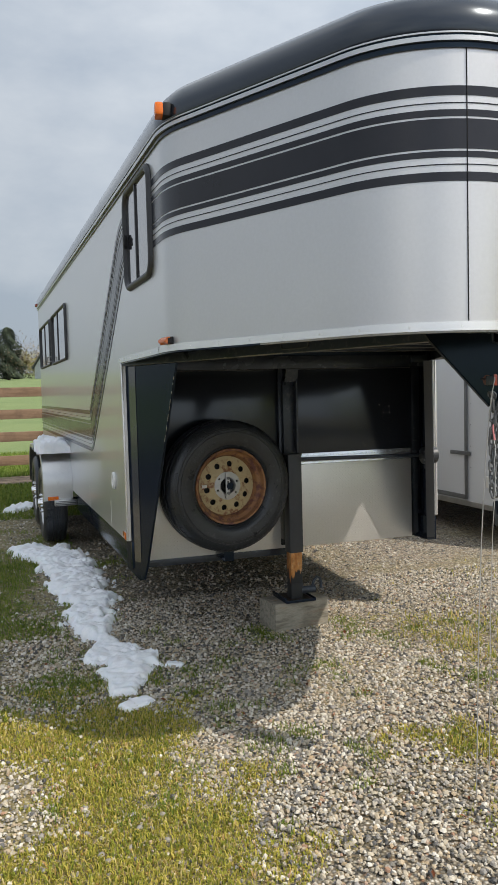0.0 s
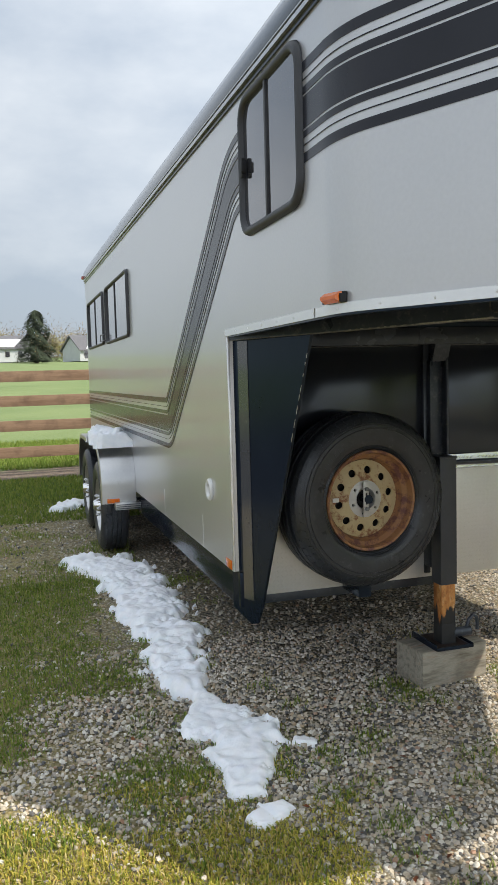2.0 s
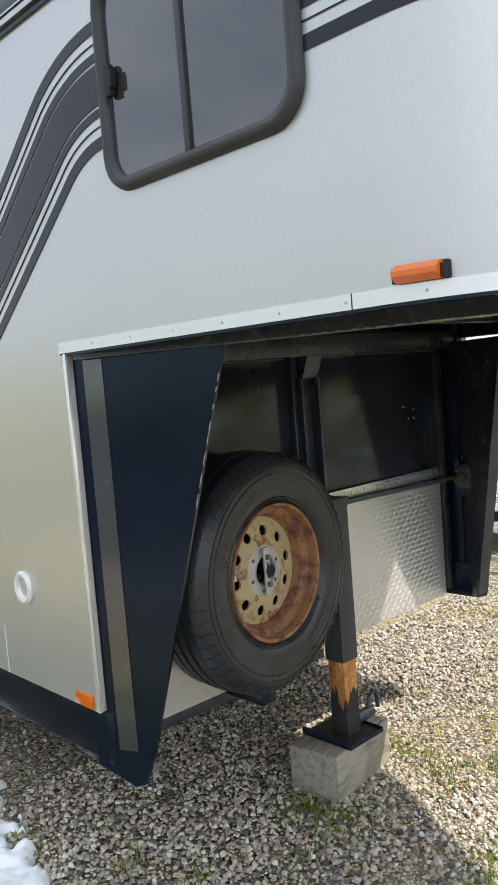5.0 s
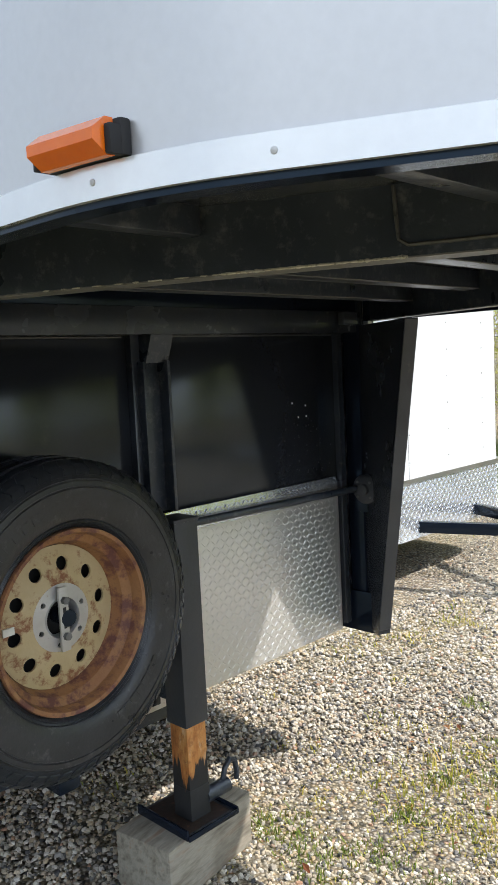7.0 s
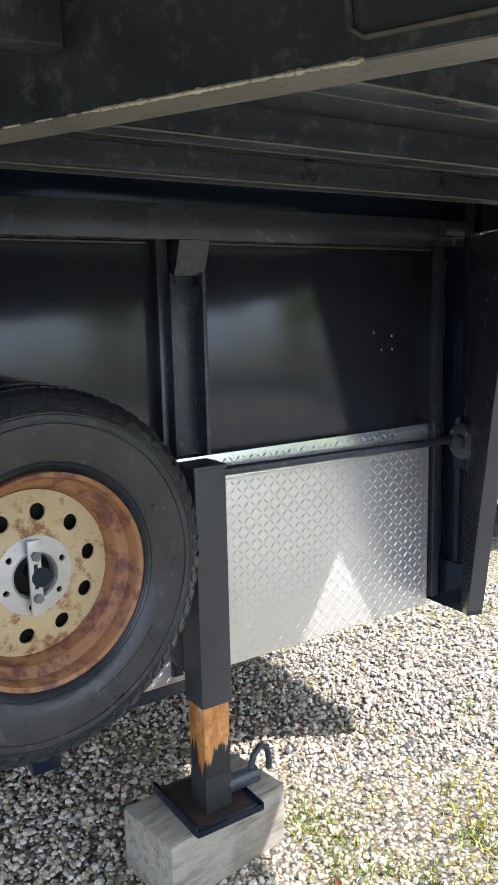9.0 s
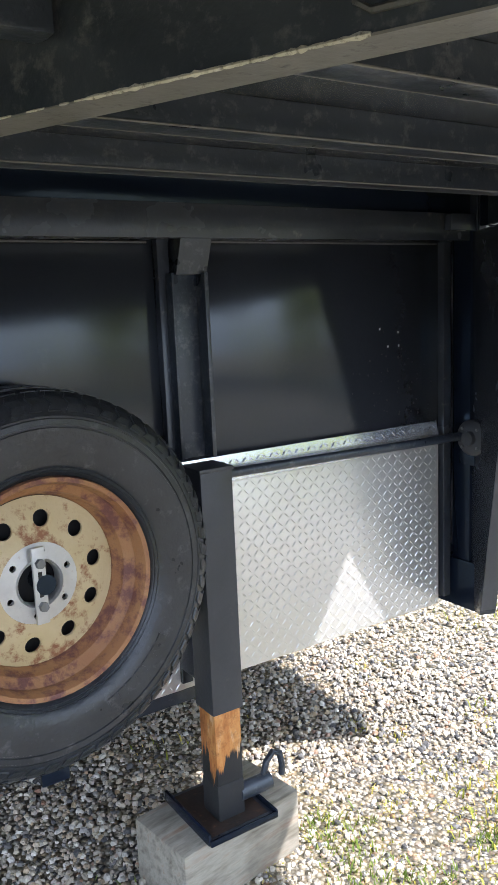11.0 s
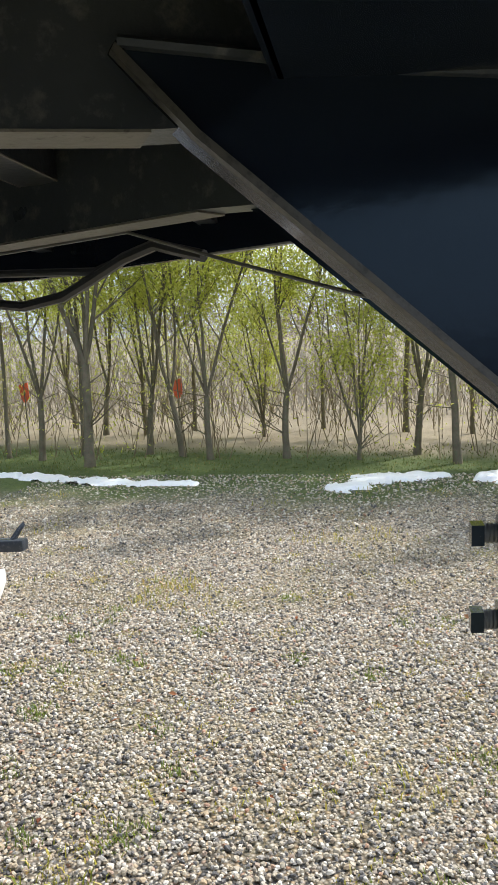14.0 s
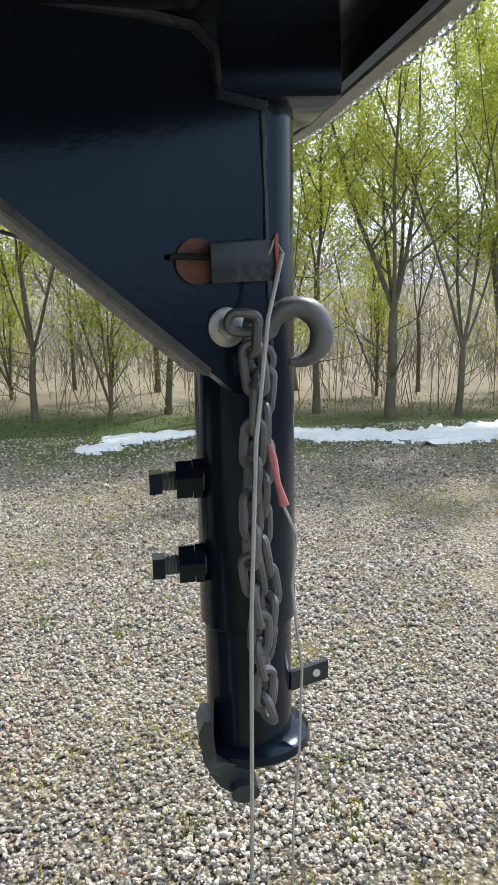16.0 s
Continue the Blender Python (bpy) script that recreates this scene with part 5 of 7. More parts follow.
SX, SY, SZ = 1.268, 4.192, 0.870
spare = thing("spare_wheel", (SX, SY + 0.1, SZ), "worn spare tyre on a rusty steel rim, bolted to the bulkhead", "wheel")
m = pose(SX, SY, SZ, -90, 9, 6)
mt = m @ Matrix.Scale(1.02, 4)
tyre = part("tyre", Geo().lathe(TYRE, mt, 72), RUBBER, spare, "scuffed black tyre", smooth=30)
for me, step in tread_row_meshes():
    for k in range(60):
        o = new("tread_block", me)
        o.parent = tyre
        o.matrix_basis = mt @ Matrix.Rotation(step * k, 4, "Z")
for r, a0, a1, w in ((0.268, 25, 60, 0.020), (0.268, 205, 240, 0.020)):
    k = a0
    while k < a1:
        da = random.uniform(3.0, 5.5)
        g = Geo()
        q = []
        for hh in (0.004, -0.0015):
            for rr, aa in ((r - w / 2, k), (r - w / 2, k + da), (r + w / 2, k + da), (r + w / 2, k)):
                base = 0.004 if rr < 0.28 else 0.002
                q.append(mt @ Vector((rr * math.cos(radians(aa)), rr * math.sin(radians(aa)), hh if hh > 0 else -0.0012 + base * 0.4)))
        g.add(q, [(7, 6, 5, 4), (0, 1, 5, 4), (1, 2, 6, 5), (2, 3, 7, 6), (3, 0, 4, 7)])
        part("moulded_bar", g, RUBBER, tyre, smooth=0)
        k += da + 1.6
rim = part("rim", Geo().lathe([(0.198, 0.030), (0.204, 0.014), (0.213, 0.012), (0.2155, 0.020), (0.213, 0.032), (0.206, 0.036), (0.192, 0.052), (0.185, 0.056), (0.180, 0.061), (0.177, 0.076), (0.170, 0.088), (0.167, 0.105), (0.162, 0.135), (0.185, 0.135), (0.198, 0.06)], m, 72), RUST, spare, "rust-brown steel rim", smooth=30)
disc = part("rim_disc", holed_disc(Geo(), m, 0.080, 0.168, 10, 0.0165, 0.125, 0.072, 0.090), RIMTAN, rim, "tan disc with ten round holes", smooth=25)
# near-black sheet standing in for the shade behind the disc's holes
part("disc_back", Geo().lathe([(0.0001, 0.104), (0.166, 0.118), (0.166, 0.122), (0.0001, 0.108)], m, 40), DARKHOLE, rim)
hub = part("hub_ring", holed_disc(Geo(), m, 0.044, 0.080, 6, 0.0065, 0.064, 0.068, 0.072, 0.01), HUBGREY, rim, "grey hub ring with six bolt holes", smooth=25)
part("hub_lip", Geo().lathe([(0.043, 0.070), (0.047, 0.064), (0.049, 0.070), (0.049, 0.074), (0.043, 0.095)], m, 36), HUBGREY, rim)
mb = m @ pose(0, 0, 0, 0, 0, -9)
g = Geo().box((-0.018, -0.076, 0.052), (0.008, 0.076, 0.060), 0.003, mb)
bar = part("carrier_bar", g, HUBGREY, spare, "galvanised carrier bar")
part("bar_slot", Geo().box((-0.009, -0.028, 0.0512), (-0.001, 0.022, 0.0522), 0.0, mb), DARKHOLE, bar)
for yy in (-0.045, 0.04):
    part("carrier_nut", Geo().disc(mb @ pose(-0.005, yy, 0.052, 180, 0, 0), 0.0095, 0.010, hex_=True), STEEL, bar, smooth=20)
part("balance_tag", Geo().box((-0.152, -0.012, 0.080), (-0.122, 0.006, 0.085), 0.001, mb), WHITEPLASTIC, rim)
part("carrier_arm", Geo().box((SX - 0.03, SY + 0.10, SZ - 0.44), (SX + 0.03, 4.47, SZ - 0.36), 0.004), BLACK, spare)
part("carrier_stud", Geo().tube([(SX, SY + 0.05, SZ), (SX, 4.478, SZ)], 0.02, 12), BLACK, spare)
adopt(spare)

RW = 0.352
for yy in (7.42, 8.27):
    for s in (0, 1):
        mm = pose(0.455, yy, gz(0, yy) + RW, 0, 90, 0) if not s else pose(2 * CX - 0.455, yy, gz(0, yy) + RW, 0, -90, 0)
        k = Matrix.Scale(RW / 0.367, 4)
        w = part("wheel", tread_blocks(Geo().lathe(TYRE, mm @ k, 48), mm @ k), RUBBER, trailer, "road tyre on a bright alloy wheel", smooth=30)
        part("alloy_rim", Geo().lathe([(0.06, 0.035), (0.10, 0.03), (0.17, 0.062), (0.192, 0.05), (0.205, 0.014), (0.213, 0.014), (0.213, 0.03), (0.19, 0.085), (0.06, 0.085)], mm @ k, 40), ALU, w, smooth=30)
        part("hub_cap", Geo().lathe([(0.0001, -0.03), (0.035, -0.028), (0.045, -0.01), (0.06, 0.03), (0.06, 0.05), (0.0001, 0.05)], mm @ k, 24), CHROME, w)
        for q in range(8):
            a = radians(45 * q + 10)
            part("wheel_nut", Geo().lathe([(0.0001, -0.012), (0.009, -0.01), (0.012, 0.03), (0.0001, 0.03)], mm @ k @ Matrix.Translation((0.085 * math.cos(a), 0.085 * math.sin(a), 0.0)), 8), CHROME, w)
    part("axle", Geo().tube([(0.6, yy, gz(0, yy) + RW), (2 * CX - 0.6, yy, gz(0, yy) + RW)], 0.04, 12), BLACK_DUSTY, trailer)


def fender(x_in, x_out):
    prof = fillet([(6.985, 0.50), (6.99, 0.93), (8.72, 0.93), (8.74, 0.52)], [0.30, 0.30], 9.0)
    n = len(prof)
    s = 1 if x_out > x_in else -1
    g = Geo()
    rows = []
    for d in (0.0, 0.004):
        c = Vector((7.86, 0.4))
        for x in (x_in, x_out - 0.02 * s, x_out - 0.006 * s, x_out):
            drop = 0.0 if x != x_out else 0.012
            lip = drop + (0.002 if x == x_out - 0.006 * s else 0)
            rows.append([(x, p.x + (c.x - p.x) * (lip + d) / (c - p).length, p.y + (c.y - p.y) * (lip + d) / (c - p).length) for p in prof])
    low = [(x_out, p.x + (7.86 - p.x) * 0.05, p.y - 0.035 if p.y > 0.6 else p.y) for p in prof]
    allr = rows[:4] + [low] + rows[4:]
    vs = [p for r in allr for p in r]
    fs = []
    for j in list(range(4)) + [5, 6, 7]:
        for i in range(n - 1):
            fs.append((j * n + i, j * n + i + 1, (j + 1) * n + i + 1, (j + 1) * n + i))
    g.add(vs, fs)
    return g


for s in (0, 1):
    xi, xo = (X0 - 0.001, 0.445) if not s else (X1 + 0.001, 2 * CX - 0.445)
    fd = part("fender", fender(xi, xo), ALU, trailer, "brushed aluminium tandem fender", smooth=40)
    if not s:
        b = part("fender_lamp", Geo().box((0.485, 6.972, 0.505), (0.575, 6.987, 0.538), 0.004), AMBER, fd, "amber fender lamp")
        st = part("fender_step", Geo().box((0.535, 6.905, 0.462), (X0 + 0.02, 6.985, 0.512), 0.004), ALU, fd, "ribbed aluminium step")
        for k in range(3):
            part("step_rib", Geo().box((0.54, 6.902, 0.470 + 0.014 * k), (X0 + 0.015, 6.906, 0.475 + 0.014 * k)), BLACK_DUSTY, st)
        part("mud_guard", Geo().box((X0 - 0.012, 6.99, 0.50), (X0 - 0.002, 7.02, 0.60), 0.002), DARKHOLE, fd)
adopt(trailer)

# ---------- block under the jack ----------
bl = solo("wooden_block", Geo().box((-0.182, -0.101, 0.0), (0.182, 0.101, 0.167), 0.006), BLOCKWOOD, "weathered timber block under the jack foot", "wooden block")
bl.matrix_world = pose(1.700, 4.392, -0.016, 0, 0, 8)


# ---------- snow ----------
def snow_run(name, spine, widths, height, seed, label, on=None, cell=0.009, ragged=1.0):
    """A ridge of snow along a spine with a ragged edge."""
    pts = fillet([Vector(p) for p in spine], [0.3] * (len(spine) - 2), 12.0)
    L = [0.0]
    for a, b in zip(pts[:-1], pts[1:]):
        L.append(L[-1] + (b - a).length)
    n, k = max(8, int(L[-1] / cell)), max(8, int(2 * max(widths) / cell))
    ws = [L[-1] * i / (len(widths) - 1) for i in range(len(widths))]
    vs, keep = [], []
    for i in range(n + 1):
        s = L[-1] * i / n
        j = max(1, min(len(L) - 1, int(np.searchsorted(L, s))))
        t = (s - L[j - 1]) / max(1e-6, L[j] - L[j - 1])
        c = pts[j - 1].lerp(pts[j], t)
        d = (pts[min(j + 1, len(pts) - 1)] - pts[max(j - 2, 0)]).normalized()
        o = Vector((-d.y, d.x))
        w = float(np.interp(s, ws, widths))
        for q in range(k + 1):
            u = -1 + 2 * q / k
            p = c + o * u * max(widths) * 1.15
            e = abs(u) * max(widths) * 1.15 / max(w, 1e-3)
            e += 0.06 * ragged + 0.55 * ragged * noise.noise((p.x * 5, p.y * 5, seed)) + 0.5 * ragged * noise.noise((p.x * 14, p.y * 14, seed + 3)) + 0.22 * noise.noise((p.x * 42, p.y * 42, seed + 5))
            ends = min(s, L[-1] - s) / (0.25 * max(widths) + 0.02)
            f = min(1 - e * e * 0.9, ends)
            lump = 0.72 + 0.42 * noise.noise((p.x * 7, p.y * 7, seed + 9)) + 0.42 * abs(noise.noise((p.x * 13, p.y * 13, seed + 1))) + 0.13 * noise.noise((p.x * 38, p.y * 38, seed + 2))
            h = height * (min(1.0, max(f, 0) * 1.9) ** 0.6) * max(lump, 0.12)
            base = on if on is not None else gz(p.x, p.y)
            vs.append((p.x, p.y, base + (h if f > 0 else -0.02)))
            keep.append(f > -0.15)
    g = Geo()
    fs = []
    for i in range(n):
        for q in range(k):
            a = i * (k + 1) + q
            f = (a, a + 1, a + k + 2, a + k + 1)
            if any(keep[x] for x in f):
                fs.append(f)
    used = sorted({i for f in fs for i in f})
    at = {o: i for i, o in enumerate(used)}
    g.add([vs[i] for i in used], [tuple(at[i] for i in f) for f in fs])
    if sum((Vector(g.v[f[1]]) - Vector(g.v[f[0]])).cross(Vector(g.v[f[2]]) - Vector(g.v[f[1]])).z for f in g.f[:50]) < 0:
        g.f = [tuple(reversed(f)) for f in g.f]
    return solo(name, g, SNOW, label, "snow", "melting snow", smooth=120)


snow_run("snow_bank", [(0.20, 7.12), (0.50, 6.78), (0.58, 6.3), (0.58, 5.8), (0.565, 5.3), (0.55, 4.9), (0.54, 4.68), (0.58, 4.46)], [0.10, 0.25, 0.21, 0.22, 0.19, 0.16, 0.13, 0.04], 0.055, 11.3, "long melting strip of old snow beside the trailer")
snow_run("snow_bank", [(0.60, 4.50), (0.55, 4.33), (0.63, 4.12), (0.61, 3.95), (0.55, 3.80), (0.54, 3.68)], [0.05, 0.14, 0.16, 0.15, 0.10, 0.05], 0.045, 4.7, "melting patch of old snow on gravel")
snow_run("snow_bank", [(0.66, 3.60), (0.58, 3.57), (0.49, 3.54)], [0.04, 0.06, 0.03], 0.028, 7.9, "small melting lump of snow")
snow_run("snow_bank", [(0.81, 4.02), (0.86, 3.99), (0.91, 3.97)], [0.03, 0.036, 0.02], 0.022, 1.9, "small melting lump of snow")
snow_run("snow_bank", [(0.24, 9.0), (0.38, 9.25), (0.52, 9.5)], [0.07, 0.12, 0.08], 0.06, 3.3, "melting snow behind the wheels")
snow_run("snow_bank", [(0.555, 7.05), (0.56, 7.4), (0.57, 8.0)], [0.10, 0.125, 0.11], 0.10, 6.1, "snow lying on the fender", on=0.925)
snow_run("snow_bank", [(8.15, 2.9), (8.75, 2.45), (8.95, 1.75)], [0.11, 0.22, 0.13], 0.032, 9.1, "patch of snow at the yard edge", cell=0.03, ragged=1.7)
snow_run("snow_bank", [(8.75, 1.55), (8.5, 0.6), (8.15, -0.4), (8.35, -1.6), (8.2, -3.2)], [0.18, 0.26, 0.38, 0.33, 0.18], 0.05, 2.2, "broad bank of snow at the yard edge", cell=0.03, ragged=1.7)
snow_run("snow_bank", [(9.3, 7.6), (9.05, 6.4), (8.6, 5.2), (8.5, 4.2)], [0.08, 0.13, 0.16, 0.09], 0.035, 8.8, "patchy snow at the yard edge", cell=0.03, ragged=1.7)

# ---------- white cargo trailer ----------
WX, WF, WR = 4.83, 5.34, 9.0
WL, WRT = WX - 0.755, WX + 0.82
WB, WA, WT = 0.335, 0.675, 2.20
cargo = thing("cargo_trailer", (WX, 7.2, gz(WX, 7.2)), "white enclosed cargo trailer with a tread plate apron", "trailer")
front = fillet([(WL, 5.9), (WL, WF), (WRT, WF), (WRT, 5.9)], [0.22, 0.22], 6.0)
shell = [Vector((WL, WR))] + front + [Vector((WRT, WR))]
part("body", wrap(Geo(), shell, 0.0, WB, WT, 0.02), WHITE, cargo, "white sheet body", smooth=40)
part("rear_panel", Geo().box((WL + 0.02, WR - 0.02, WB), (WRT - 0.02, WR, WT)), WHITE, cargo)
part("roof", Geo().prism([(p.x, p.y, WT) for p in shell], (0, 0, 0.03)), WHITE, cargo)
part("roof_edge", wrap(Geo(), shell, 0.008, WT - 0.03, WT + 0.032, 0.01), ALU, cargo)
part("underside", Geo().prism([(p.x, p.y, WB) for p in shell], (0, 0, 0.02)), BLACK_DUSTY, cargo)
part("apron_bead", wrap(Geo(), [Vector((WL, 5.62))] + front[1:-1] + [Vector((WRT, 5.62))], 0.014, WA - 0.006, WA + 0.022, 0.016), ALU, cargo, "rounded aluminium bead")
part("side_bead", wrap(Geo(), [Vector((WL, WR)), Vector((WL, 5.62))], 0.012, WB - 0.01, WB + 0.035, 0.014), ALU, cargo)
path = [Vector((WL, 5.58))] + front[1:-1] + [Vector((WRT, 5.58))]
apr = wrap(Geo(), path, 0.006, WB - 0.015, WA, 0.006)
acc = [0.0]
for a, b in zip(path[:-1], path[1:]):
    acc.append(acc[-1] + (b - a).length)


def on_apron(u, v):
    j = max(1, min(len(acc) - 1, int(np.searchsorted(acc, u))))
    a, b = path[j - 1], path[j]
    p = a.lerp(b, (u - acc[j - 1]) / (acc[j] - acc[j - 1]))
    d = (b - a).normalized()
    nrm = Vector((d.y, -d.x))
    nrm = -nrm if nrm.dot(Vector((WX, 7)) - p) > 0 else nrm
    return Vector((p.x, p.y, WB - 0.01 + v)) + Vector((nrm.x, nrm.y, 0)) * 0.0062, Vector((d.x, d.y, 0)), Vector((0, 0, 1)), Vector((nrm.x, nrm.y, 0))


tread_lugs(apr, on_apron, acc[-1] - 0.01, WA - WB, 0.027, 0.025, 0.008, 0.0030)
part("tread_apron", apr, TREAD_BLUE, cargo, "bright tread plate apron", smooth=20)
for x, top in ((WL + 0.30, WT), (WL + 0.755, WT), (WL + 1.21, WT)):
    js = part("sheet_joint", Geo().box((x - 0.001, WF - 0.0015, WA + 0.02), (x + 0.001, WF, top - 0.03)), STEEL, cargo) if x < WX - 0.3 else None
    z = WA + 0.12
    while z < WT - 0.05:
        part("rivet", Geo().lathe([(0.0001, 0), (0.005, 0), (0.0035, 0.002), (0.0001, 0.003)], pose(x + 0.012, WF, z, 90, 0, 0), 8), STEEL, cargo)
        z += 0.17
for yy in (6.0, 6.6, 7.2, 7.8, 8.4):
    z = WA
    while z < WT - 0.05:
        part("rivet", Geo().lathe([(0.0001, 0), (0.005, 0), (0.0035, 0.002), (0.0001, 0.003)], pose(WL, yy, z, 0, -90, 0), 8), STEEL, cargo)
        z += 0.19
door = part("side_door", Geo().box((WL - 0.012, 6.05, WB + 0.06), (WL - 0.002, 6.85, WT - 0.12), 0.004), WHITE, cargo, "white side door with a bar lock")
for z in (0.80, 1.75):
    part("strap_hinge", Geo().box((WL - 0.03, 5.98, z - 0.018), (WL - 0.013, 6.28, z + 0.018), 0.006), STEEL, door)
part("door_edge", Geo().box((WL - 0.02, 6.03, WB + 0.05), (WL - 0.010, 6.07, WT - 0.11), 0.003), STEEL, door)
part("door_edge", Geo().box((WL - 0.02, 6.05, WB + 0.05), (WL - 0.010, 6.85, WB + 0.09), 0.003), STEEL, door)
part("door_latch", Geo().box((WL - 0.035, 6.70, 0.86), (WL - 0.012, 6.74, 0.92), 0.004), STEEL, door)
part("marker_lamp", Geo().box((WL - 0.02, 5.72, 0.52), (WL - 0.005, 5.76, 0.62), 0.004), WHITEPLASTIC, cargo)
ZT2 = 0.385
for s in (-1, 1):
    a, b = Vector((WX + s * 0.46, WF + 0.3, ZT2)), Vector((WX + s * 0.035, 4.52, ZT2))
    d = (b - a).normalized()
    mm = Matrix.Translation(a) @ Vector((d.x, d.y, d.z)).to_track_quat("X", "Z").to_matrix().to_4x4()
    part("tongue_bar", Geo().box((0, -0.025, -0.035), ((b - a).length, 0.025, 0.035), 0.005, mm), BLACK, cargo, "black tongue bar")
part("coupler", Geo().box((WX - 0.04, 4.33, ZT2 - 0.03), (WX + 0.04, 4.56, ZT2 + 0.035), 0.015), BLACK_DUSTY, cargo)
part("coupler_latch", Geo().tube([(WX, 4.40, ZT2 + 0.03), (WX + 0.02, 4.36, ZT2 + 0.09), (WX + 0.035, 4.345, ZT2 + 0.11)], [0.018, 0.014, 0.01], 8), BLACK_DUSTY, cargo)
jp = part("tongue_jack", Geo().tube([(WX - 0.01, 4.60, 0.075), (WX - 0.01, 4.60, 0.745)], 0.032, 16), BLACK, cargo, "black tongue jack standing on a timber")
part("jack_top", Geo().tube([(WX - 0.01, 4.60, 0.74), (WX - 0.01, 4.60, 0.752)], 0.036, 16), BLACK_DUSTY, jp)
part("label_plate", Geo().box((WX - 0.05, 4.53, ZT2 - 0.025), (WX - 0.047, 4.58, ZT2 + 0.025)), WHITEPLASTIC, cargo)
part("brake_wire", Geo().tube([(WX + 0.2, 5.2, ZT2 + 0.05), (WX + 0.1, 4.9, ZT2 + 0.02), (WX + 0.02, 4.66, ZT2 + 0.06), (WX - 0.05, 4.62, ZT2 + 0.10), (WX - 0.07, 4.58, ZT2 + 0.06), (WX - 0.02, 4.55, ZT2 + 0.08)], 0.006, 8), DARKHOLE, cargo)
for k in range(9):
    z = ZT2 - 0.03 - 0.027 * k
    part("chain_link", link_at(pose(WX + 0.05 + 0.006 * math.sin(k), 4.56, z, 0, 0, 90 * (k % 2) + 20), 0.019, 0.010, 0.004), STEEL, cargo)
for k in range(6):
    z = ZT2 - 0.03 - 0.027 * k
    part("chain_link", link_at(pose(WX - 0.08, 4.60, z, 0, 0, 90 * (k % 2) + 40), 0.019, 0.010, 0.004), STEEL, cargo)
for yy in (7.3,):
    for s in (-1, 1):
        mm = pose(WX + s * 0.70, yy, gz(0, yy) + 0.33, 0, -90 * s, 0) @ Matrix.Scale(0.33 / 0.367, 4)
        w = part("wheel", Geo().lathe(TYRE, mm, 32), RUBBER, cargo)
        part("wheel_rim", Geo().lathe([(0.0001, 0.03), (0.17, 0.05), (0.213, 0.014), (0.2, 0.09), (0.0001, 0.09)], mm, 24), WHITEPLASTIC, w)
adopt(cargo)
tb = thing("timber_beam", (WX - 0.01, 4.60, gz(0, 4.6)), "white-primed timber with a bare sawn end, under the tongue jack", "timber")
mm = pose(WX - 0.01, 4.60, gz(0, 4.6), 0, 0, 20)
part("beam", Geo().box((-0.335, -0.05, 0.004), (0.62, 0.05, 0.092), 0.006, mm), PRIMER_PLANK, tb)
part("sawn_end", Geo().box((-0.43, -0.05, 0.004), (-0.336, 0.05, 0.092), 0.006, mm), RAWWOOD, tb, "bare orange-brown sawn end")
adopt(tb)

# ---------- fence, field, houses ----------
FY = 11.62
fence = thing("board_fence", (0, FY, gz(0, FY)), "four-board brown timber paddock fence", "fence")
zf = gz(0, FY)
for k in range(-4, 4):
    x = -1.0 + 2.44 * k
    part("post", Geo().box((x - 0.06, FY + 0.03, zf - 0.02), (x + 0.06, FY + 0.15, zf + 1.36), 0.01), FENCEWOOD, fence)
for z in (0.235, 0.57, 0.885, 1.195):
    for k in range(-2, 2):
        x = -1.0 + 4.88 * k
        part("board", Geo().box((x + 0.004, FY - 0.004, zf + z), (x + 4.876, FY + 0.028, zf + z + 0.135), 0.004), FENCEWOOD, fence)
adopt(fence)


def house(x, y, w, d, h, ridge, rot, label, chimney=True):
    r = thing("house", (0, 0, 0), label, "house", "houses beyond the field")
    hw, hd = w / 2, d / 2
    part("wall", Geo().prism([(-hw, -hd, 0), (hw, -hd, 0), (hw, -hd, h), (-hw, -hd, h)], (0, d, 0)), SIDING, r, smooth=0)
    part("gable", Geo().prism([(-hw, -hd, h), (-hw, hd, h), (-hw, 0, h + ridge)], (w, 0, 0)), SIDING, r, smooth=0)
    for s in (-1, 1):
        part("roof", Geo().prism([(-hw - 0.4, s * (hd + 0.5), h - 0.35), (hw + 0.4, s * (hd + 0.5), h - 0.35), (hw + 0.4, 0, h + ridge + 0.15), (-hw - 0.4, 0, h + ridge + 0.15)], (0, 0, 0.22)), ROOFING, r, smooth=0)
    for k in range(int(w / 2.6)):
        for z in (1.0, h - 2.0):
            xx = -hw + 1.4 + 2.6 * k
            wn = part("window", Geo().box((xx - 0.55, -hd - 0.06, z), (xx + 0.55, -hd + 0.02, z + 1.3)), WHITEPLASTIC, r)
            part("pane", Geo().box((xx - 0.45, -hd - 0.08, z + 0.1), (xx + 0.45, -hd - 0.05, z + 1.2)), GLASS, wn)
    part("roof_snow", Geo().prism([(-hw * 0.7, -(hd + 0.3), h + 0.10), (hw * 0.5, -(hd + 0.3), h + 0.10), (hw * 0.8, -hd * 0.35, h + ridge * 0.75), (-hw * 0.1, -hd * 0.25, h + ridge * 0.82)], (0, 0, 0.10)), SNOW, r, smooth=0)
    if chimney:
        part("chimney", Geo().box((hw * 0.4, -0.4, h), (hw * 0.4 + 0.8, 0.4, h + ridge + 1.0)), SIDING, r)
    r.matrix_world = pose(x, y, gz(x, y), 0, 0, rot)
    return r


house(17.5, 170, 9, 7, 2.4, 2.6, 25, "low pale house with a snow-streaked roof across the field", False)
house(25.5, 181, 12, 8, 2.6, 2.4, -12, "low pale house across the field")
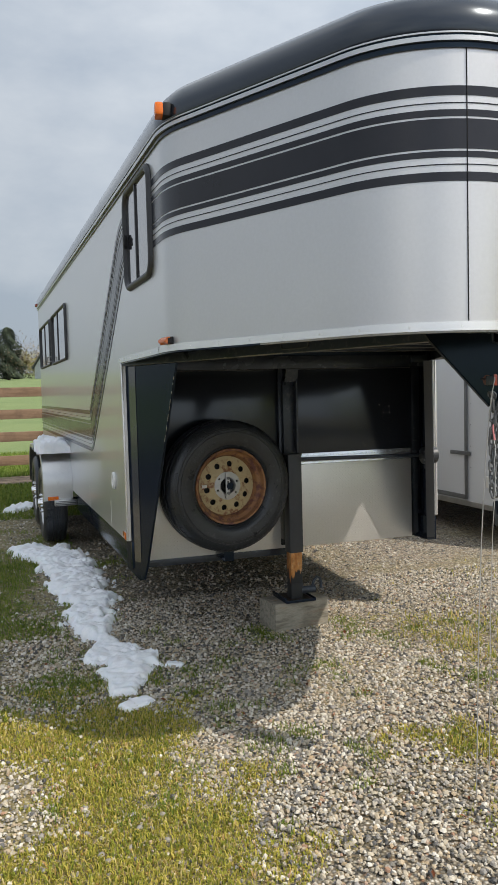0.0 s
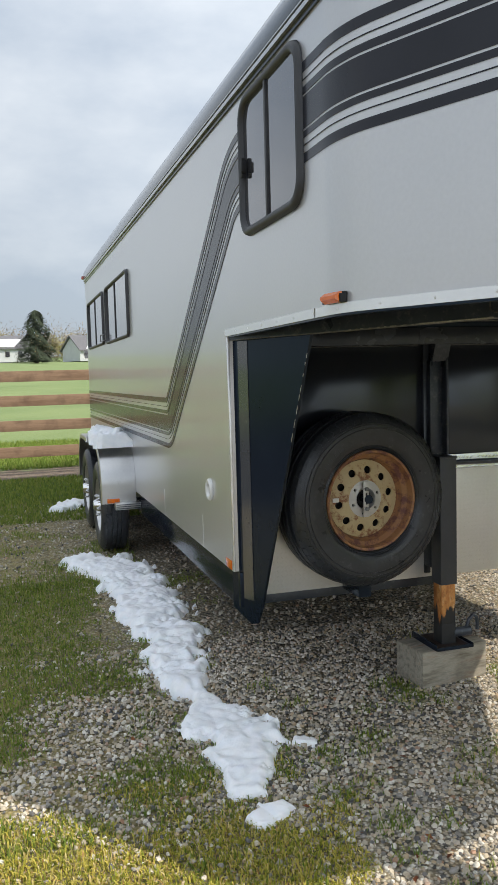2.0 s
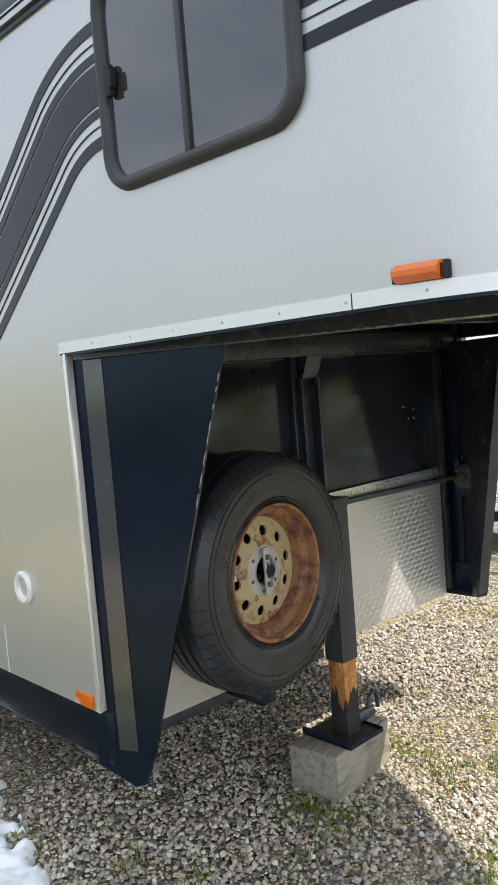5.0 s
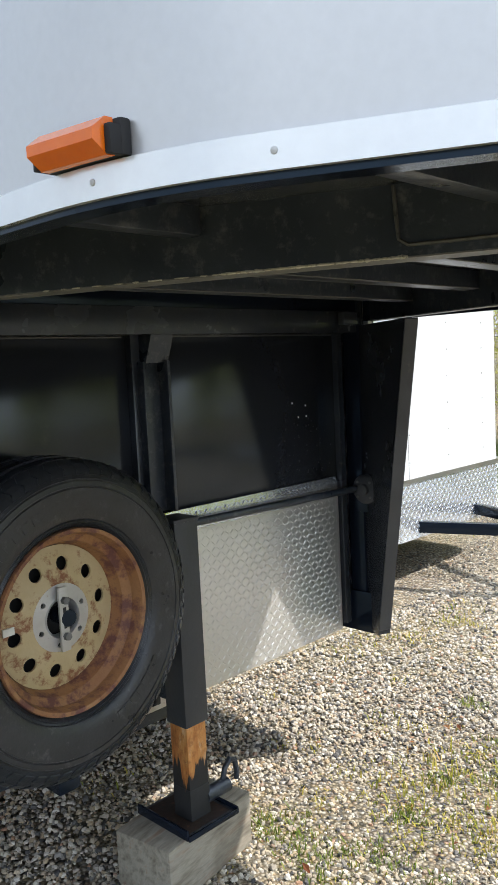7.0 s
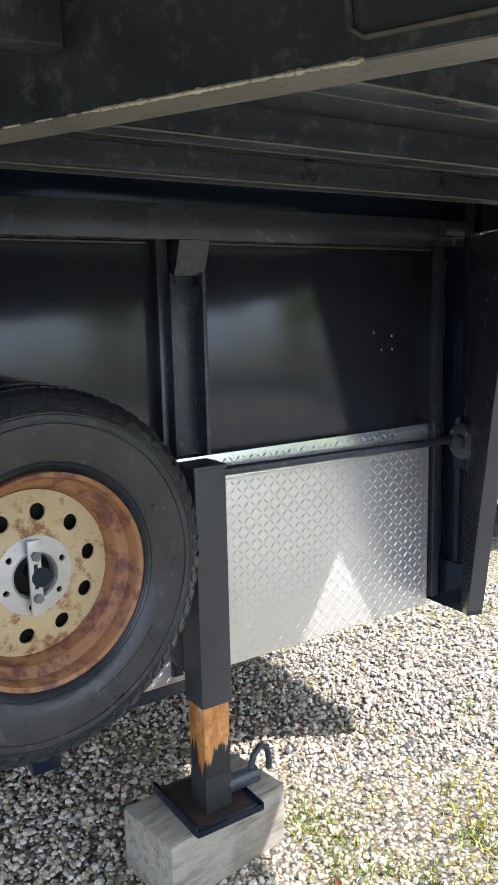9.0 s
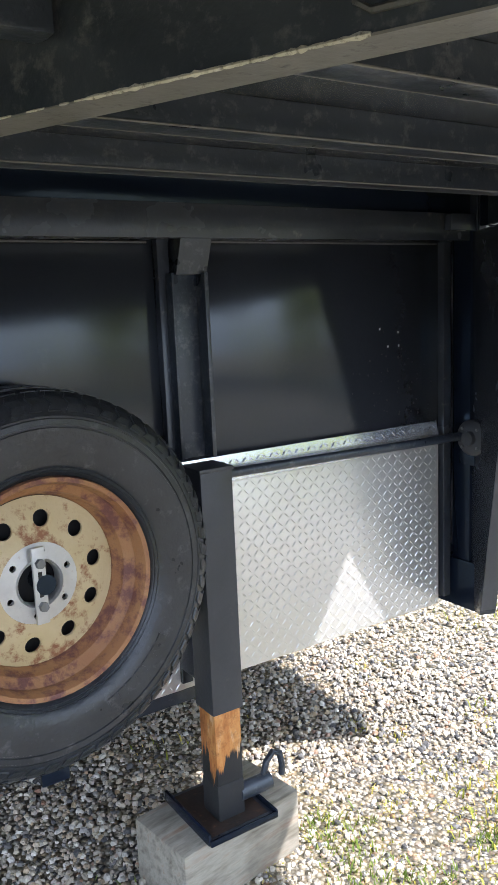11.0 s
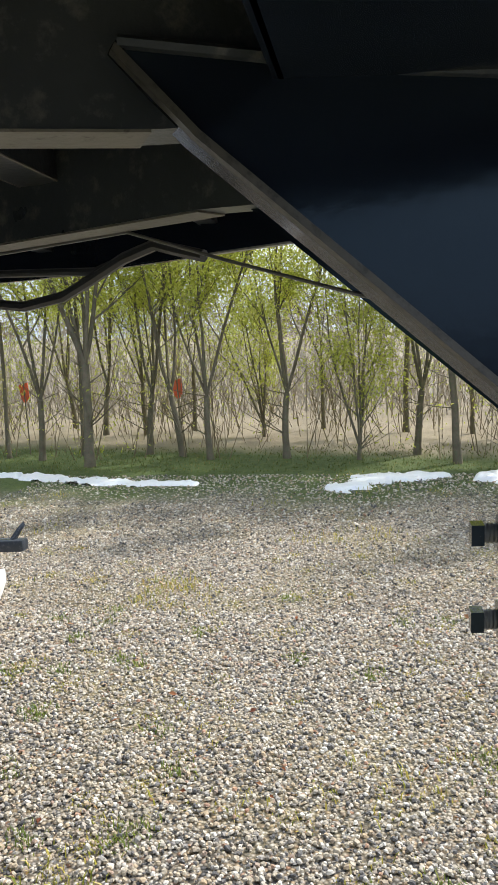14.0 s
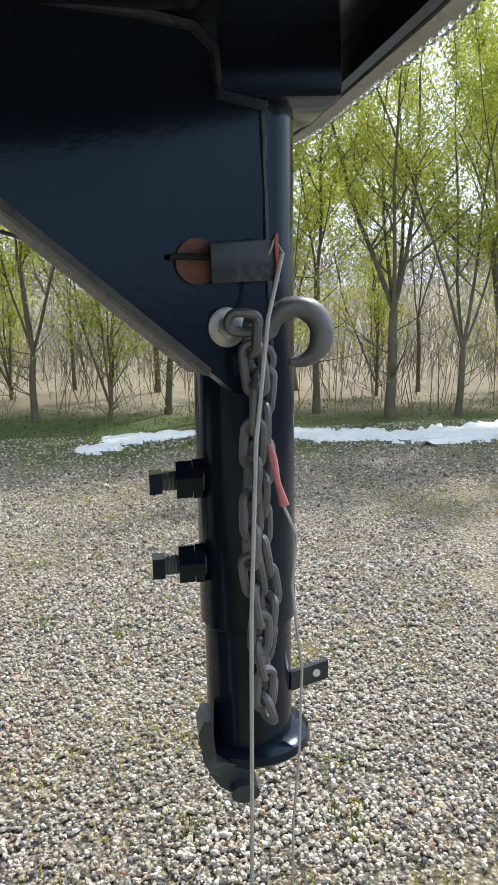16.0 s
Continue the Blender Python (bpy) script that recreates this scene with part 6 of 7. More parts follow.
house(-2.0, 178, 14, 9, 3.0, 2.4, 10, "low house with a snowy roof across the field", False)


# ---------- trees ----------
def limb(g, p, d, length, r, rng, depth, tips, up=0.25):
    n = 5
    pts, rad, q, dd = [p], [r], p.copy(), d.copy()
    for i in range(n):
        dd = (dd + Vector((rng.uniform(-0.16, 0.16), rng.uniform(-0.16, 0.16), up * 0.25))).normalized()
        q = q + dd * length / n
        pts.append(q.copy())
        rad.append(r * (1 - 0.8 * (i + 1) / n))
    g.tube(pts, rad, 5 if depth < 2 else 3, cap=False)
    if depth >= 2:
        tips += pts[2:]
        return
    for k in range(6):
        i = rng.randint(1, n)
        a = rng.uniform(0, 2 * math.pi)
        side = (dd.orthogonal().normalized() * math.cos(a) + dd.cross(dd.orthogonal()).normalized() * math.sin(a))
        limb(g, pts[i].copy(), (dd * 0.75 + side * 0.65 + Vector((0, 0, up))).normalized(), length * rng.uniform(0.35, 0.6), rad[i] * 0.6 + 0.002, rng, depth + 1, tips, up)
    tips += pts[-2:]


def field_tree(seed, h, r, leaves, stems=3, low=0.3):
    """A trunk that forks at the height low * h into rising stems with limbs and twigs; fine leaves at the tips."""
    rng = random.Random(seed)
    g, tips = Geo(), []
    foot, trunk, p = [], [], Vector((0, 0, -0.03))
    lean = Vector((rng.uniform(-0.06, 0.06), rng.uniform(-0.06, 0.06), 1)).normalized()
    for i in range(6):
        foot.append(p.copy())
        trunk.append(r * (1.35 if i == 0 else 1.05 - 0.05 * i))
        lean = (lean + Vector((rng.uniform(-0.06, 0.06), rng.uniform(-0.06, 0.06), 0.04))).normalized()
        p = p + lean * h * low / 5
    g.tube(foot, trunk, 8)
    for k in range(7):                          # thin bare side twigs on the trunk
        q = foot[rng.randint(2, 5)]
        a = rng.uniform(0, 2 * math.pi)
        limb(g, q.copy(), Vector((math.cos(a), math.sin(a), rng.uniform(0.0, 0.8))).normalized(), h * rng.uniform(0.10, 0.2), r * 0.2, rng, 2, [], 0.2)
    a0 = rng.uniform(0, 6.28)
    for k in range(stems):
        a = a0 + 2 * math.pi * k / stems + rng.uniform(-0.5, 0.5)
        out = rng.uniform(0.10, 0.42) if stems > 1 else 0.03
        d = Vector((math.cos(a) * out, math.sin(a) * out, 1)).normalized()
        q, pts, rad = foot[-1].copy(), [], []
        n, rk, length = 10, r * rng.uniform(0.32, 0.6), h * (1 - low) * rng.uniform(0.75, 1.05)
        for i in range(n + 1):
            pts.append(q.copy())
            rad.append(rk * (1 - 0.88 * i / n))
            d = (d + Vector((rng.uniform(-0.11, 0.11), rng.uniform(-0.11, 0.11), 0.05))).normalized()
            q = q + d * length / n
        g.tube(pts, rad, 6)
        for m in range(max(5, int(17 / stems))):
            t = rng.uniform(0.08, 0.97)
            i = min(n - 1, int(t * n))
            b = rng.uniform(0, 2 * math.pi)
            e = Vector((math.cos(b), math.sin(b), rng.uniform(0.5, 1.5))).normalized()
            limb(g, pts[i].lerp(pts[i + 1], t * n - i), e, h * rng.uniform(0.13, 0.27) * (1.1 - 0.5 * t), rad[i] * 0.5 + 0.002, rng, 1, tips, 0.3)
    nr_ = np.random.default_rng(seed)
    tp = np.array([tuple(t) for t in tips])
    near = np.minimum(1.0, 0.30 + tp[:, 2] / (0.75 * h))
    pick = nr_.choice(len(tp), leaves, p=near / near.sum())
    c = tp[pick] + nr_.normal(0, 0.085, (leaves, 3))
    u = nr_.normal(0, 1, (leaves, 3))
    u /= np.linalg.norm(u, axis=1, keepdims=True)
    w = np.cross(u, nr_.normal(0, 1, (leaves, 3)))
    w /= np.linalg.norm(w, axis=1, keepdims=True)
    s = nr_.uniform(0.014, 0.029, (leaves, 1))
    v = np.stack([c - u * s, c + w * s * 0.7, c + u * s * 0.9 - w * s * 0.4], 1).reshape(-1, 3)
    return g, v, np.arange(leaves * 3).reshape(-1, 3)


def make_tree(seed, h, r, leaves, stems, label, low=0.15):
    t = thing("field_tree", (0, 0, 0), label, "tree", "tree row")
    g, v, f = field_tree(seed, h, r, leaves, stems, low)
    part("trunk", g, BARK, t, smooth=60)
    me = big_mesh("crown", v, f, LEAVES, False)
    c = new("crown", me)
    c.parent = t
    return t


KINDS = [make_tree(3, 4.7, 0.036, 13500, 2, "slender young tree in fresh spring leaf", 0.30), make_tree(7, 5.0, 0.042, 16000, 4, "many-limbed tree in fresh spring leaf", 0.16),
         make_tree(12, 4.2, 0.024, 9000, 1, "thin sapling with sparse spring leaves", 0.42), make_tree(21, 5.6, 0.064, 18000, 5, "stouter dark-barked tree forking low, in spring leaf", 0.24),
         make_tree(33, 3.4, 0.030, 11000, 5, "bushy many-stemmed young tree", 0.06), make_tree(41, 4.8, 0.032, 5000, 3, "nearly bare tree with a few leaves", 0.22)]
rng = random.Random(5)


def row_x(y):
    return 10.05 if y > 2.5 else 10.05 - 0.21 * (2.5 - y)


first = set()
spots = [(9.35, -0.42, 3), (9.30, -1.20, 1), (9.9, 2.66, 4), (10.1, 3.5, 1), (9.65, 5.75, 3), (10.05, 4.4, 1), (9.85, 0.3, 0), (10.0, 7.4, 0), (10.3, 7.05, 2)]
y = -6.5
while y < 13.0:
    if all(abs(y - s[1]) > 0.28 for s in spots):
        spots.append((row_x(y) + rng.uniform(-0.3, 0.5), y, rng.choice((0, 1, 2, 2, 4, 5, 0))))
    y += rng.uniform(0.4, 0.85)
y = -9.0
while y < 18.0:
    spots.append((row_x(y) + rng.uniform(1.6, 3.4), y, rng.choice((0, 1, 2, 5, 4))))
    y += rng.uniform(0.6, 1.2)
for x, y, k in spots:
    m = pose(x, y, gz(x, y) - 0.01, 0, 0, rng.uniform(0, 360)) @ Matrix.Scale(rng.uniform(0.85, 1.15), 4)
    if k not in first:
        first.add(k)
        KINDS[k].matrix_world = m
    else:
        t = copy_thing(KINDS[k], Matrix.LocRotScale(m.translation, m.to_quaternion(), None))


def thicket(seed, n, label, mat, x0=10.4, deep=4.2, wide=1.0):
    """Bare suckers and dead stems between and behind the trees."""
    q = np.random.default_rng(seed)
    y = q.uniform(-13, 18, n)
    x = x0 - 0.21 * np.maximum(2.5 - y, 0) + q.uniform(-0.4, deep, n)
    p = np.stack([x, y, gz(x, y)], 1)
    h = q.uniform(0.5, 3.0, n) * q.uniform(0.5, 1.0, n)
    d = np.stack([q.normal(0, 0.3, n), q.normal(0, 0.3, n), np.ones(n)], 1)
    tip = p + d * h[:, None]
    tri = []

    def blade(a, b, w):
        o = np.stack([q.normal(0, 1, len(a)) * 0.3, np.ones(len(a)), 0 * a[:, 0]], 1)
        tri.append(np.stack([a - o * w[:, None], a + o * w[:, None], b], 1))
    blade(p, tip, q.uniform(0.003, 0.007, n) * wide)
    for k in range(7):
        t = q.uniform(0.2, 0.95, n)[:, None]
        a = p * (1 - t) + tip * t
        e = np.stack([q.normal(0, 0.5, n), q.normal(0, 0.5, n), q.uniform(0.3, 1.0, n)], 1)
        blade(a, a + e * (h * q.uniform(0.12, 0.4, n))[:, None], q.uniform(0.002, 0.005, n) * wide)
    v = np.concatenate(tri).reshape(-1, 3)
    return tagged(new("thicket", big_mesh("thicket", v, np.arange(len(v)).reshape(-1, 3), mat, False)), label, "thicket", kind="stuff")


def low_leaves(seed, n, label):
    q = np.random.default_rng(seed)
    k = q.integers(0, 240, n)
    cy = q.uniform(-13, 16, 240)
    cx = 10.3 - 0.21 * np.maximum(2.5 - cy, 0) + q.uniform(-0.3, 3.2, 240)
    cz = q.uniform(0.9, 2.8, 240)
    c = np.stack([cx[k] + q.normal(0, 0.34, n), cy[k] + q.normal(0, 0.34, n), gz(cx, cy)[k] + np.maximum(cz[k] + q.normal(0, 0.5, n), 0.15)], 1)
    u, w = q.normal(0, 1, (n, 3)), q.normal(0, 1, (n, 3))
    u /= np.linalg.norm(u, axis=1, keepdims=True)
    w /= np.linalg.norm(w, axis=1, keepdims=True)
    s = q.uniform(0.014, 0.032, (n, 1))
    v = np.stack([c - u * s, c + w * s * 0.8, c + u * s], 1).reshape(-1, 3)
    return tagged(new("low_foliage", big_mesh("low_foliage", v, np.arange(n * 3).reshape(-1, 3), LEAVES, False)), label, "foliage", kind="stuff")


low_leaves(23, 110000, "sparse fresh leaves on the suckers under the trees")
thicket(17, 1300, "bare brown suckers and dead stems under the trees", TWIG)
thicket(29, 3000, "pale grey leafless brush behind the tree row", BRUSH, 15.0, 6.0, 2.4)


def conifer(seed, h, rr):
    nr_ = np.random.default_rng(seed)
    n = 9000
    z = h * (0.03 + 0.97 * nr_.random(n) ** 1.25)
    a = nr_.uniform(0, 2 * np.pi, n)
    rad = rr * (1 - z / h) ** 0.5 * (0.35 + 0.65 * nr_.random(n) ** 0.4) * (0.8 + 0.2 * np.sin(a * 5 + z * 2)) + 0.05
    c = np.stack([rad * np.cos(a), rad * np.sin(a), z], 1)
    o = np.stack([np.cos(a), np.sin(a), -0.45 + 0 * a], 1)
    w = np.stack([-np.sin(a), np.cos(a), 0 * a], 1)
    s = nr_.uniform(0.14, 0.36, (n, 1))
    v = np.stack([c - o * s * 0.6, c + w * s * 0.45, c + o * s, c - w * s * 0.45], 1).reshape(-1, 3)
    return v, np.arange(n * 4).reshape(-1, 4)


def make_conifer(x, y, h, rr, seed):
    t = thing("conifer", (x, y, gz(x, y)), "tall dark conifer beyond the field", "tree", "distant conifers")
    part("trunk", Geo().tube([(0, 0, -0.1), (0, 0, h * 0.5), (0, 0, h * 0.97)], [0.3, 0.18, 0.03], 8), BARK, t)
    v, f = conifer(seed, h, rr)
    c = new("crown", big_mesh("crown", v, f, NEEDLES, False))
    c.parent = t


make_conifer(6.0, 152, 9.6, 4.6, 2)
make_conifer(30.0, 196, 12.0, 4.0, 5)


def far_woods(seed, n_clump, x0, x1, y0, y1, h0, h1, mat, name, label):
    """Hedges and bare woods far off, one joined crown of twigs and buds."""
    nr_ = np.random.default_rng(seed)
    allc = []
    for k in range(n_clump):
        x, y = nr_.uniform(x0, x1), nr_.uniform(y0, y1)
        h = nr_.uniform(h0, h1)
        n = 420
        c = nr_.normal(0, 1, (n, 3)) * np.array([h * 0.28, h * 0.28, h * 0.20]) + np.array([x, y, gz(x, y) + h * 0.5])
        c[:, 2] = np.maximum(c[:, 2], gz(x, y) + 0.1)
        allc.append(c)
    c = np.concatenate(allc)
    n = len(c)
    u = nr_.normal(0, 1, (n, 3)) + np.array([0, 0, 0.8])
    u /= np.linalg.norm(u, axis=1, keepdims=True)
    w = np.cross(u, nr_.normal(0, 1, (n, 3)))
    w /= np.linalg.norm(w, axis=1, keepdims=True)
    s = nr_.uniform(0.15, 0.42, (n, 1))
    v = np.stack([c - u * s, c + w * s * 0.22, c + u * s, c - w * s * 0.22], 1).reshape(-1, 3)
    return tagged(new(name, big_mesh(name, v, np.arange(n * 4).reshape(-1, 4), mat, False)), label, "woods", kind="stuff")


far_woods(4, 60, -10, 45, 190, 205, 6, 10, TWIG, "far_woods", "bare brown woods beyond the houses")
far_woods(6, 22, -8, 34, 182, 190, 4, 8, BUDDING, "far_hedge", "budding hedges round the houses")
far_woods(15, 14, -18, 30, 184, 192, 3.5, 7.0, TWIG, "far_woods", "bare brown trees round the houses")
far_woods(9, 70, 70, 100, -60, 80, 4, 9, TWIG, "far_woods", "bare brown woods beyond the dry field")
for x, y, n in ((10.6, 6.9, 0), (10.7, 4.9, 0), (11.4, 0.55, 0)):
    f = thing("survey_flag", (x, y, gz(x, y)), "orange survey flag tied to a stake among the trees", "flag", "survey flags")
    part("stake", Geo().tube([(0, 0, -0.02), (0, 0, 0.95)], 0.008, 6), BARK, f)
    part("ribbon", Geo().prism([(0, -0.05, 0.93), (0, 0.07, 0.90), (0, 0.05, 0.72), (0, 0.0, 0.66), (0, -0.06, 0.74)], (0.012, 0, 0)), ORANGE_FLAG, f)


# ---------- gravel and grass ----------
def grassy(x, y):
    """How grassy the ground is, 0 to 1, by place."""
    a = np.array([noise.noise((p * 1.15, q * 1.15, 5.5)) + 0.55 * noise.noise((p * 3.3, q * 3.3, 9.5)) + 0.3 * noise.noise((p * 9, q * 9, 2.5)) for p, q in zip(x, y)])
    west = np.clip((1.15 - x) / 0.9, 0, 1) * 0.78 * np.clip((9.5 - y) / 2.0, 0, 1)
    near = np.clip((3.7 - y) / 1.0, 0, 1) * np.clip((2.2 - x) / 1.2, 0, 1) * 0.38
    return np.clip(a * 1.25 - 0.10 + west + near, 0, 1)


ICO = np.array([(0, 1, 1.618), (0, -1, 1.618), (0, 1, -1.618), (0, -1, -1.618), (1, 1.618, 0), (-1, 1.618, 0), (1, -1.618, 0), (-1, -1.618, 0), (1.618, 0, 1), (-1.618, 0, 1), (1.618, 0, -1), (-1.618, 0, -1)]) / 1.902
ICOF = np.array([(0, 1, 8), (0, 8, 4), (0, 4, 5), (0, 5, 9), (0, 9, 1), (1, 6, 8), (8, 6, 10), (8, 10, 4), (4, 10, 2), (4, 2, 5), (5, 2, 11), (5, 11, 9), (9, 11, 7), (9, 7, 1), (1, 7, 6), (3, 6, 7), (3, 7, 11), (3, 11, 2), (3, 2, 10), (3, 10, 6)])


DOME = np.array([(0.62 * math.cos(2 * math.pi * k / 5), 0.62 * math.sin(2 * math.pi * k / 5), 0.72) for k in range(5)] + [(math.cos(2 * math.pi * (k + 0.5) / 5), math.sin(2 * math.pi * (k + 0.5) / 5), -0.25) for k in range(5)])
DOMEF = np.array([(0, 1, 2), (0, 2, 3), (0, 3, 4)] + [(k, 5 + k, (k + 1) % 5) for k in range(5)] + [(5 + k, 5 + (k + 1) % 5, (k + 1) % 5) for k in range(5)])


def rounded(nr_, n, x0, x1, y0, y1, smin, smax, thin):
    """Worn stones, sunk a little into the ground: an uneven crown of thirteen faces."""
    x, y = nr_.uniform(x0, x1, n), nr_.uniform(y0, y1, n)
    keep = nr_.random(n) > grassy(x, y) * thin
    x, y = x[keep], y[keep]
    k = len(x)
    s = (smin + (smax - smin) * nr_.random(k) ** 1.9) * 0.5
    v = DOME[None] * np.stack([s * nr_.uniform(0.85, 1.3, k), s * nr_.uniform(0.7, 1.0, k), s * nr_.uniform(0.6, 1.0, k)], 1)[:, None] * nr_.uniform(0.8, 1.2, (k, 10, 1))
    a, b = nr_.uniform(0, 2 * np.pi, (k, 1)), nr_.uniform(-0.45, 0.45, (k, 1))
    vx, vy, vz = v[..., 0], v[..., 1], v[..., 2]
    vx, vz = vx * np.cos(b) - vz * np.sin(b), vx * np.sin(b) + vz * np.cos(b)
    px, py = vx * np.cos(a) - vy * np.sin(a), vx * np.sin(a) + vy * np.cos(a)
    z = gz(x, y)[:, None] + vz + (s * nr_.uniform(0.0, 0.7, k))[:, None]
    return np.stack([px + x[:, None], py + y[:, None], z], -1).reshape(-1, 3), (DOMEF[None] + 10 * np.arange(k)[:, None, None]).reshape(-1, 3)


OCT = np.array([(1, 0, 0), (-1, 0, 0), (0, 1, 0), (0, -1, 0), (0, 0, 1), (0, 0, -1)], float)
OCTF = np.array([(0, 2, 4), (2, 1, 4), (1, 3, 4), (3, 0, 4), (2, 0, 5), (1, 2, 5), (3, 1, 5), (0, 3, 5)])


def crushed(nr_, n, x0, x1, y0, y1, smin, smax, thin):
    """Small angular chips, each an uneven block of eight faces."""
    x, y = nr_.uniform(x0, x1, n), nr_.uniform(y0, y1, n)
    keep = nr_.random(n) > grassy(x, y) * thin
    x, y = x[keep], y[keep]
    k = len(x)
    s = (smin + (smax - smin) * nr_.random(k) ** 2.0) * 0.44
    v = OCT[None] * s[:, None, None] * nr_.uniform(0.7, 1.25, (k, 6, 1)) + nr_.normal(0, 0.22, (k, 6, 3)) * s[:, None, None]
    v[..., 2] *= nr_.uniform(0.55, 0.9, (k, 1))
    a = nr_.uniform(0, 2 * np.pi, (k, 1))
    b = nr_.uniform(-0.9, 0.9, (k, 1))
    vx, vy, vz = v[..., 0], v[..., 1], v[..., 2]
    vx, vz = vx * np.cos(b) - vz * np.sin(b), vx * np.sin(b) + vz * np.cos(b)
    px, py = vx * np.cos(a) - vy * np.sin(a), vx * np.sin(a) + vy * np.cos(a)
    z = gz(x, y)[:, None] + vz + (s * nr_.uniform(-0.2, 0.6, k))[:, None]
    return np.stack([px + x[:, None], py + y[:, None], z], -1).reshape(-1, 3), (OCTF[None] + 6 * np.arange(k)[:, None, None]).reshape(-1, 3)


def joined(list_vf):
    vs, fs, k = [], [], 0
    for v, f in list_vf:
        vs.append(v)
        fs.append(f + k)
        k += len(v)
    return np.concatenate(vs), np.concatenate(fs)


nr_ = np.random.default_rng(8)
v, f = joined([crushed(nr_, 14000, -0.5, 2.7, 2.2, 5.2, 0.008, 0.018, 0.85), crushed(nr_, 12000, 2.7, 5.0, 0.8, 5.0, 0.009, 0.020, 0.6), crushed(nr_, 24000, 4.7, 6.4, 0.6, 5.6, 0.012, 0.028, 0.6),
               crushed(nr_, 9000, -0.9, 3.2, 5.2, 9.5, 0.014, 0.034, 0.85), crushed(nr_, 17000, 6.2, 9.0, -1.5, 6.0, 0.018, 0.036, 0.6)])
tagged(new("gravel", big_mesh("gravel", v, f, STONES, False)), "loose crushed gravel of grey, tan and white stones", "gravel", kind="stuff")
v, f = joined([rounded(nr_, 44000, -0.5, 2.75, 2.4, 5.2, 0.009, 0.024, 0.95), rounded(nr_, 38000, 2.7, 4.95, 0.8, 5.2, 0.0095, 0.023, 0.6), rounded(nr_, 9000, 0.0, 3.0, 1.4, 2.4, 0.010, 0.024, 0.95)])
tagged(new("pebbles", big_mesh("pebbles", v, f, STONES, False)), "rounded grey, tan and white pebbles of the yard", "pebbles", kind="stuff")


def blades(nr_, n, x0, x1, y0, y1, hmin, hmax, lo, hi):
    x, y = nr_.uniform(x0, x1, n), nr_.uniform(y0, y1, n)
    gq = grassy(x, y)
    keep = nr_.random(n) < np.clip((gq - lo) / (hi - lo), 0, 1)
    x, y, gq = x[keep], y[keep], gq[keep]
    k = len(x)
    h = (hmin + (hmax - hmin) * nr_.random(k) ** 2) * (0.6 + 0.6 * gq)
    a, b = nr_.uniform(0, 2 * np.pi, k), nr_.uniform(0.1, 1.1, k)
    w = nr_.uniform(0.0014, 0.0034, k)
    d, s = np.stack([np.cos(a), np.sin(a), 0 * a], 1), np.stack([-np.sin(a), np.cos(a), 0 * a], 1)
    p = np.stack([x, y, gz(x, y)], 1)
    up = np.array([0, 0, 1.0])
    m = p + d * (h * b * 0.35)[:, None] + up * (h * 0.6)[:, None]
    t = p + d * (h * b)[:, None] + up * (h * 0.95 * (1 - 0.25 * b))[:, None]
    v = np.stack([p - s * w[:, None], p + s * w[:, None], m + s * (w * 0.8)[:, None], m - s * (w * 0.8)[:, None], t], 1).reshape(-1, 3)
    f = (np.array([(0, 1, 2), (0, 2, 3), (3, 2, 4)])[None] + 5 * np.arange(k)[:, None, None]).reshape(-1, 3)
    return v, f


v, f = joined([blades(nr_, 60000, -0.6, 1.5, 1.7, 3.6, 0.006, 0.022, 0.10, 0.6), blades(nr_, 80000, -0.7, 1.9, 1.6, 3.9, 0.008, 0.030, 0.12, 0.6), blades(nr_, 36000, 1.2, 5.5, 1.6, 5.6, 0.012, 0.05, 0.30, 0.9),
               blades(nr_, 14000, 5.5, 9.0, -1.0, 6.0, 0.015, 0.05, 0.35, 0.9)])
tagged(new("grass", big_mesh("grass", v, f, BLADES, False)), "thin yellow-green grass growing through the gravel", "grass", kind="stuff")


def lawn_strip(nr_, n, xs, ys, hmin, hmax):
    x, y = nr_.uniform(*xs, n), nr_.uniform(*ys, n)
    h = nr_.uniform(hmin, hmax, n)
    a, b = nr_.uniform(0, 2 * np.pi, n), nr_.uniform(0.1, 0.9, n)
    d, s = np.stack([np.cos(a), np.sin(a), 0 * a], 1), np.stack([-np.sin(a), np.cos(a), 0 * a], 1)
    p = np.stack([x, y, gz(x, y)], 1)
    t = p + d * (h * b)[:, None] + np.array([0, 0, 1.0]) * h[:, None]
    v = np.stack([p - s * 0.006, p + s * 0.006, t], 1).reshape(-1, 3)
    return v, np.arange(n * 3).reshape(-1, 3)


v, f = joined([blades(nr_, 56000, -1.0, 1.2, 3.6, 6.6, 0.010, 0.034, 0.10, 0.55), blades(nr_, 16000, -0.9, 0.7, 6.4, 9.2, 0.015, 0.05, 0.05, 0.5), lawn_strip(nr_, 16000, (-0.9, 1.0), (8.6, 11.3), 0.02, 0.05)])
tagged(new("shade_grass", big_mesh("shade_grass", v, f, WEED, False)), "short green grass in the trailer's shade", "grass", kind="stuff")


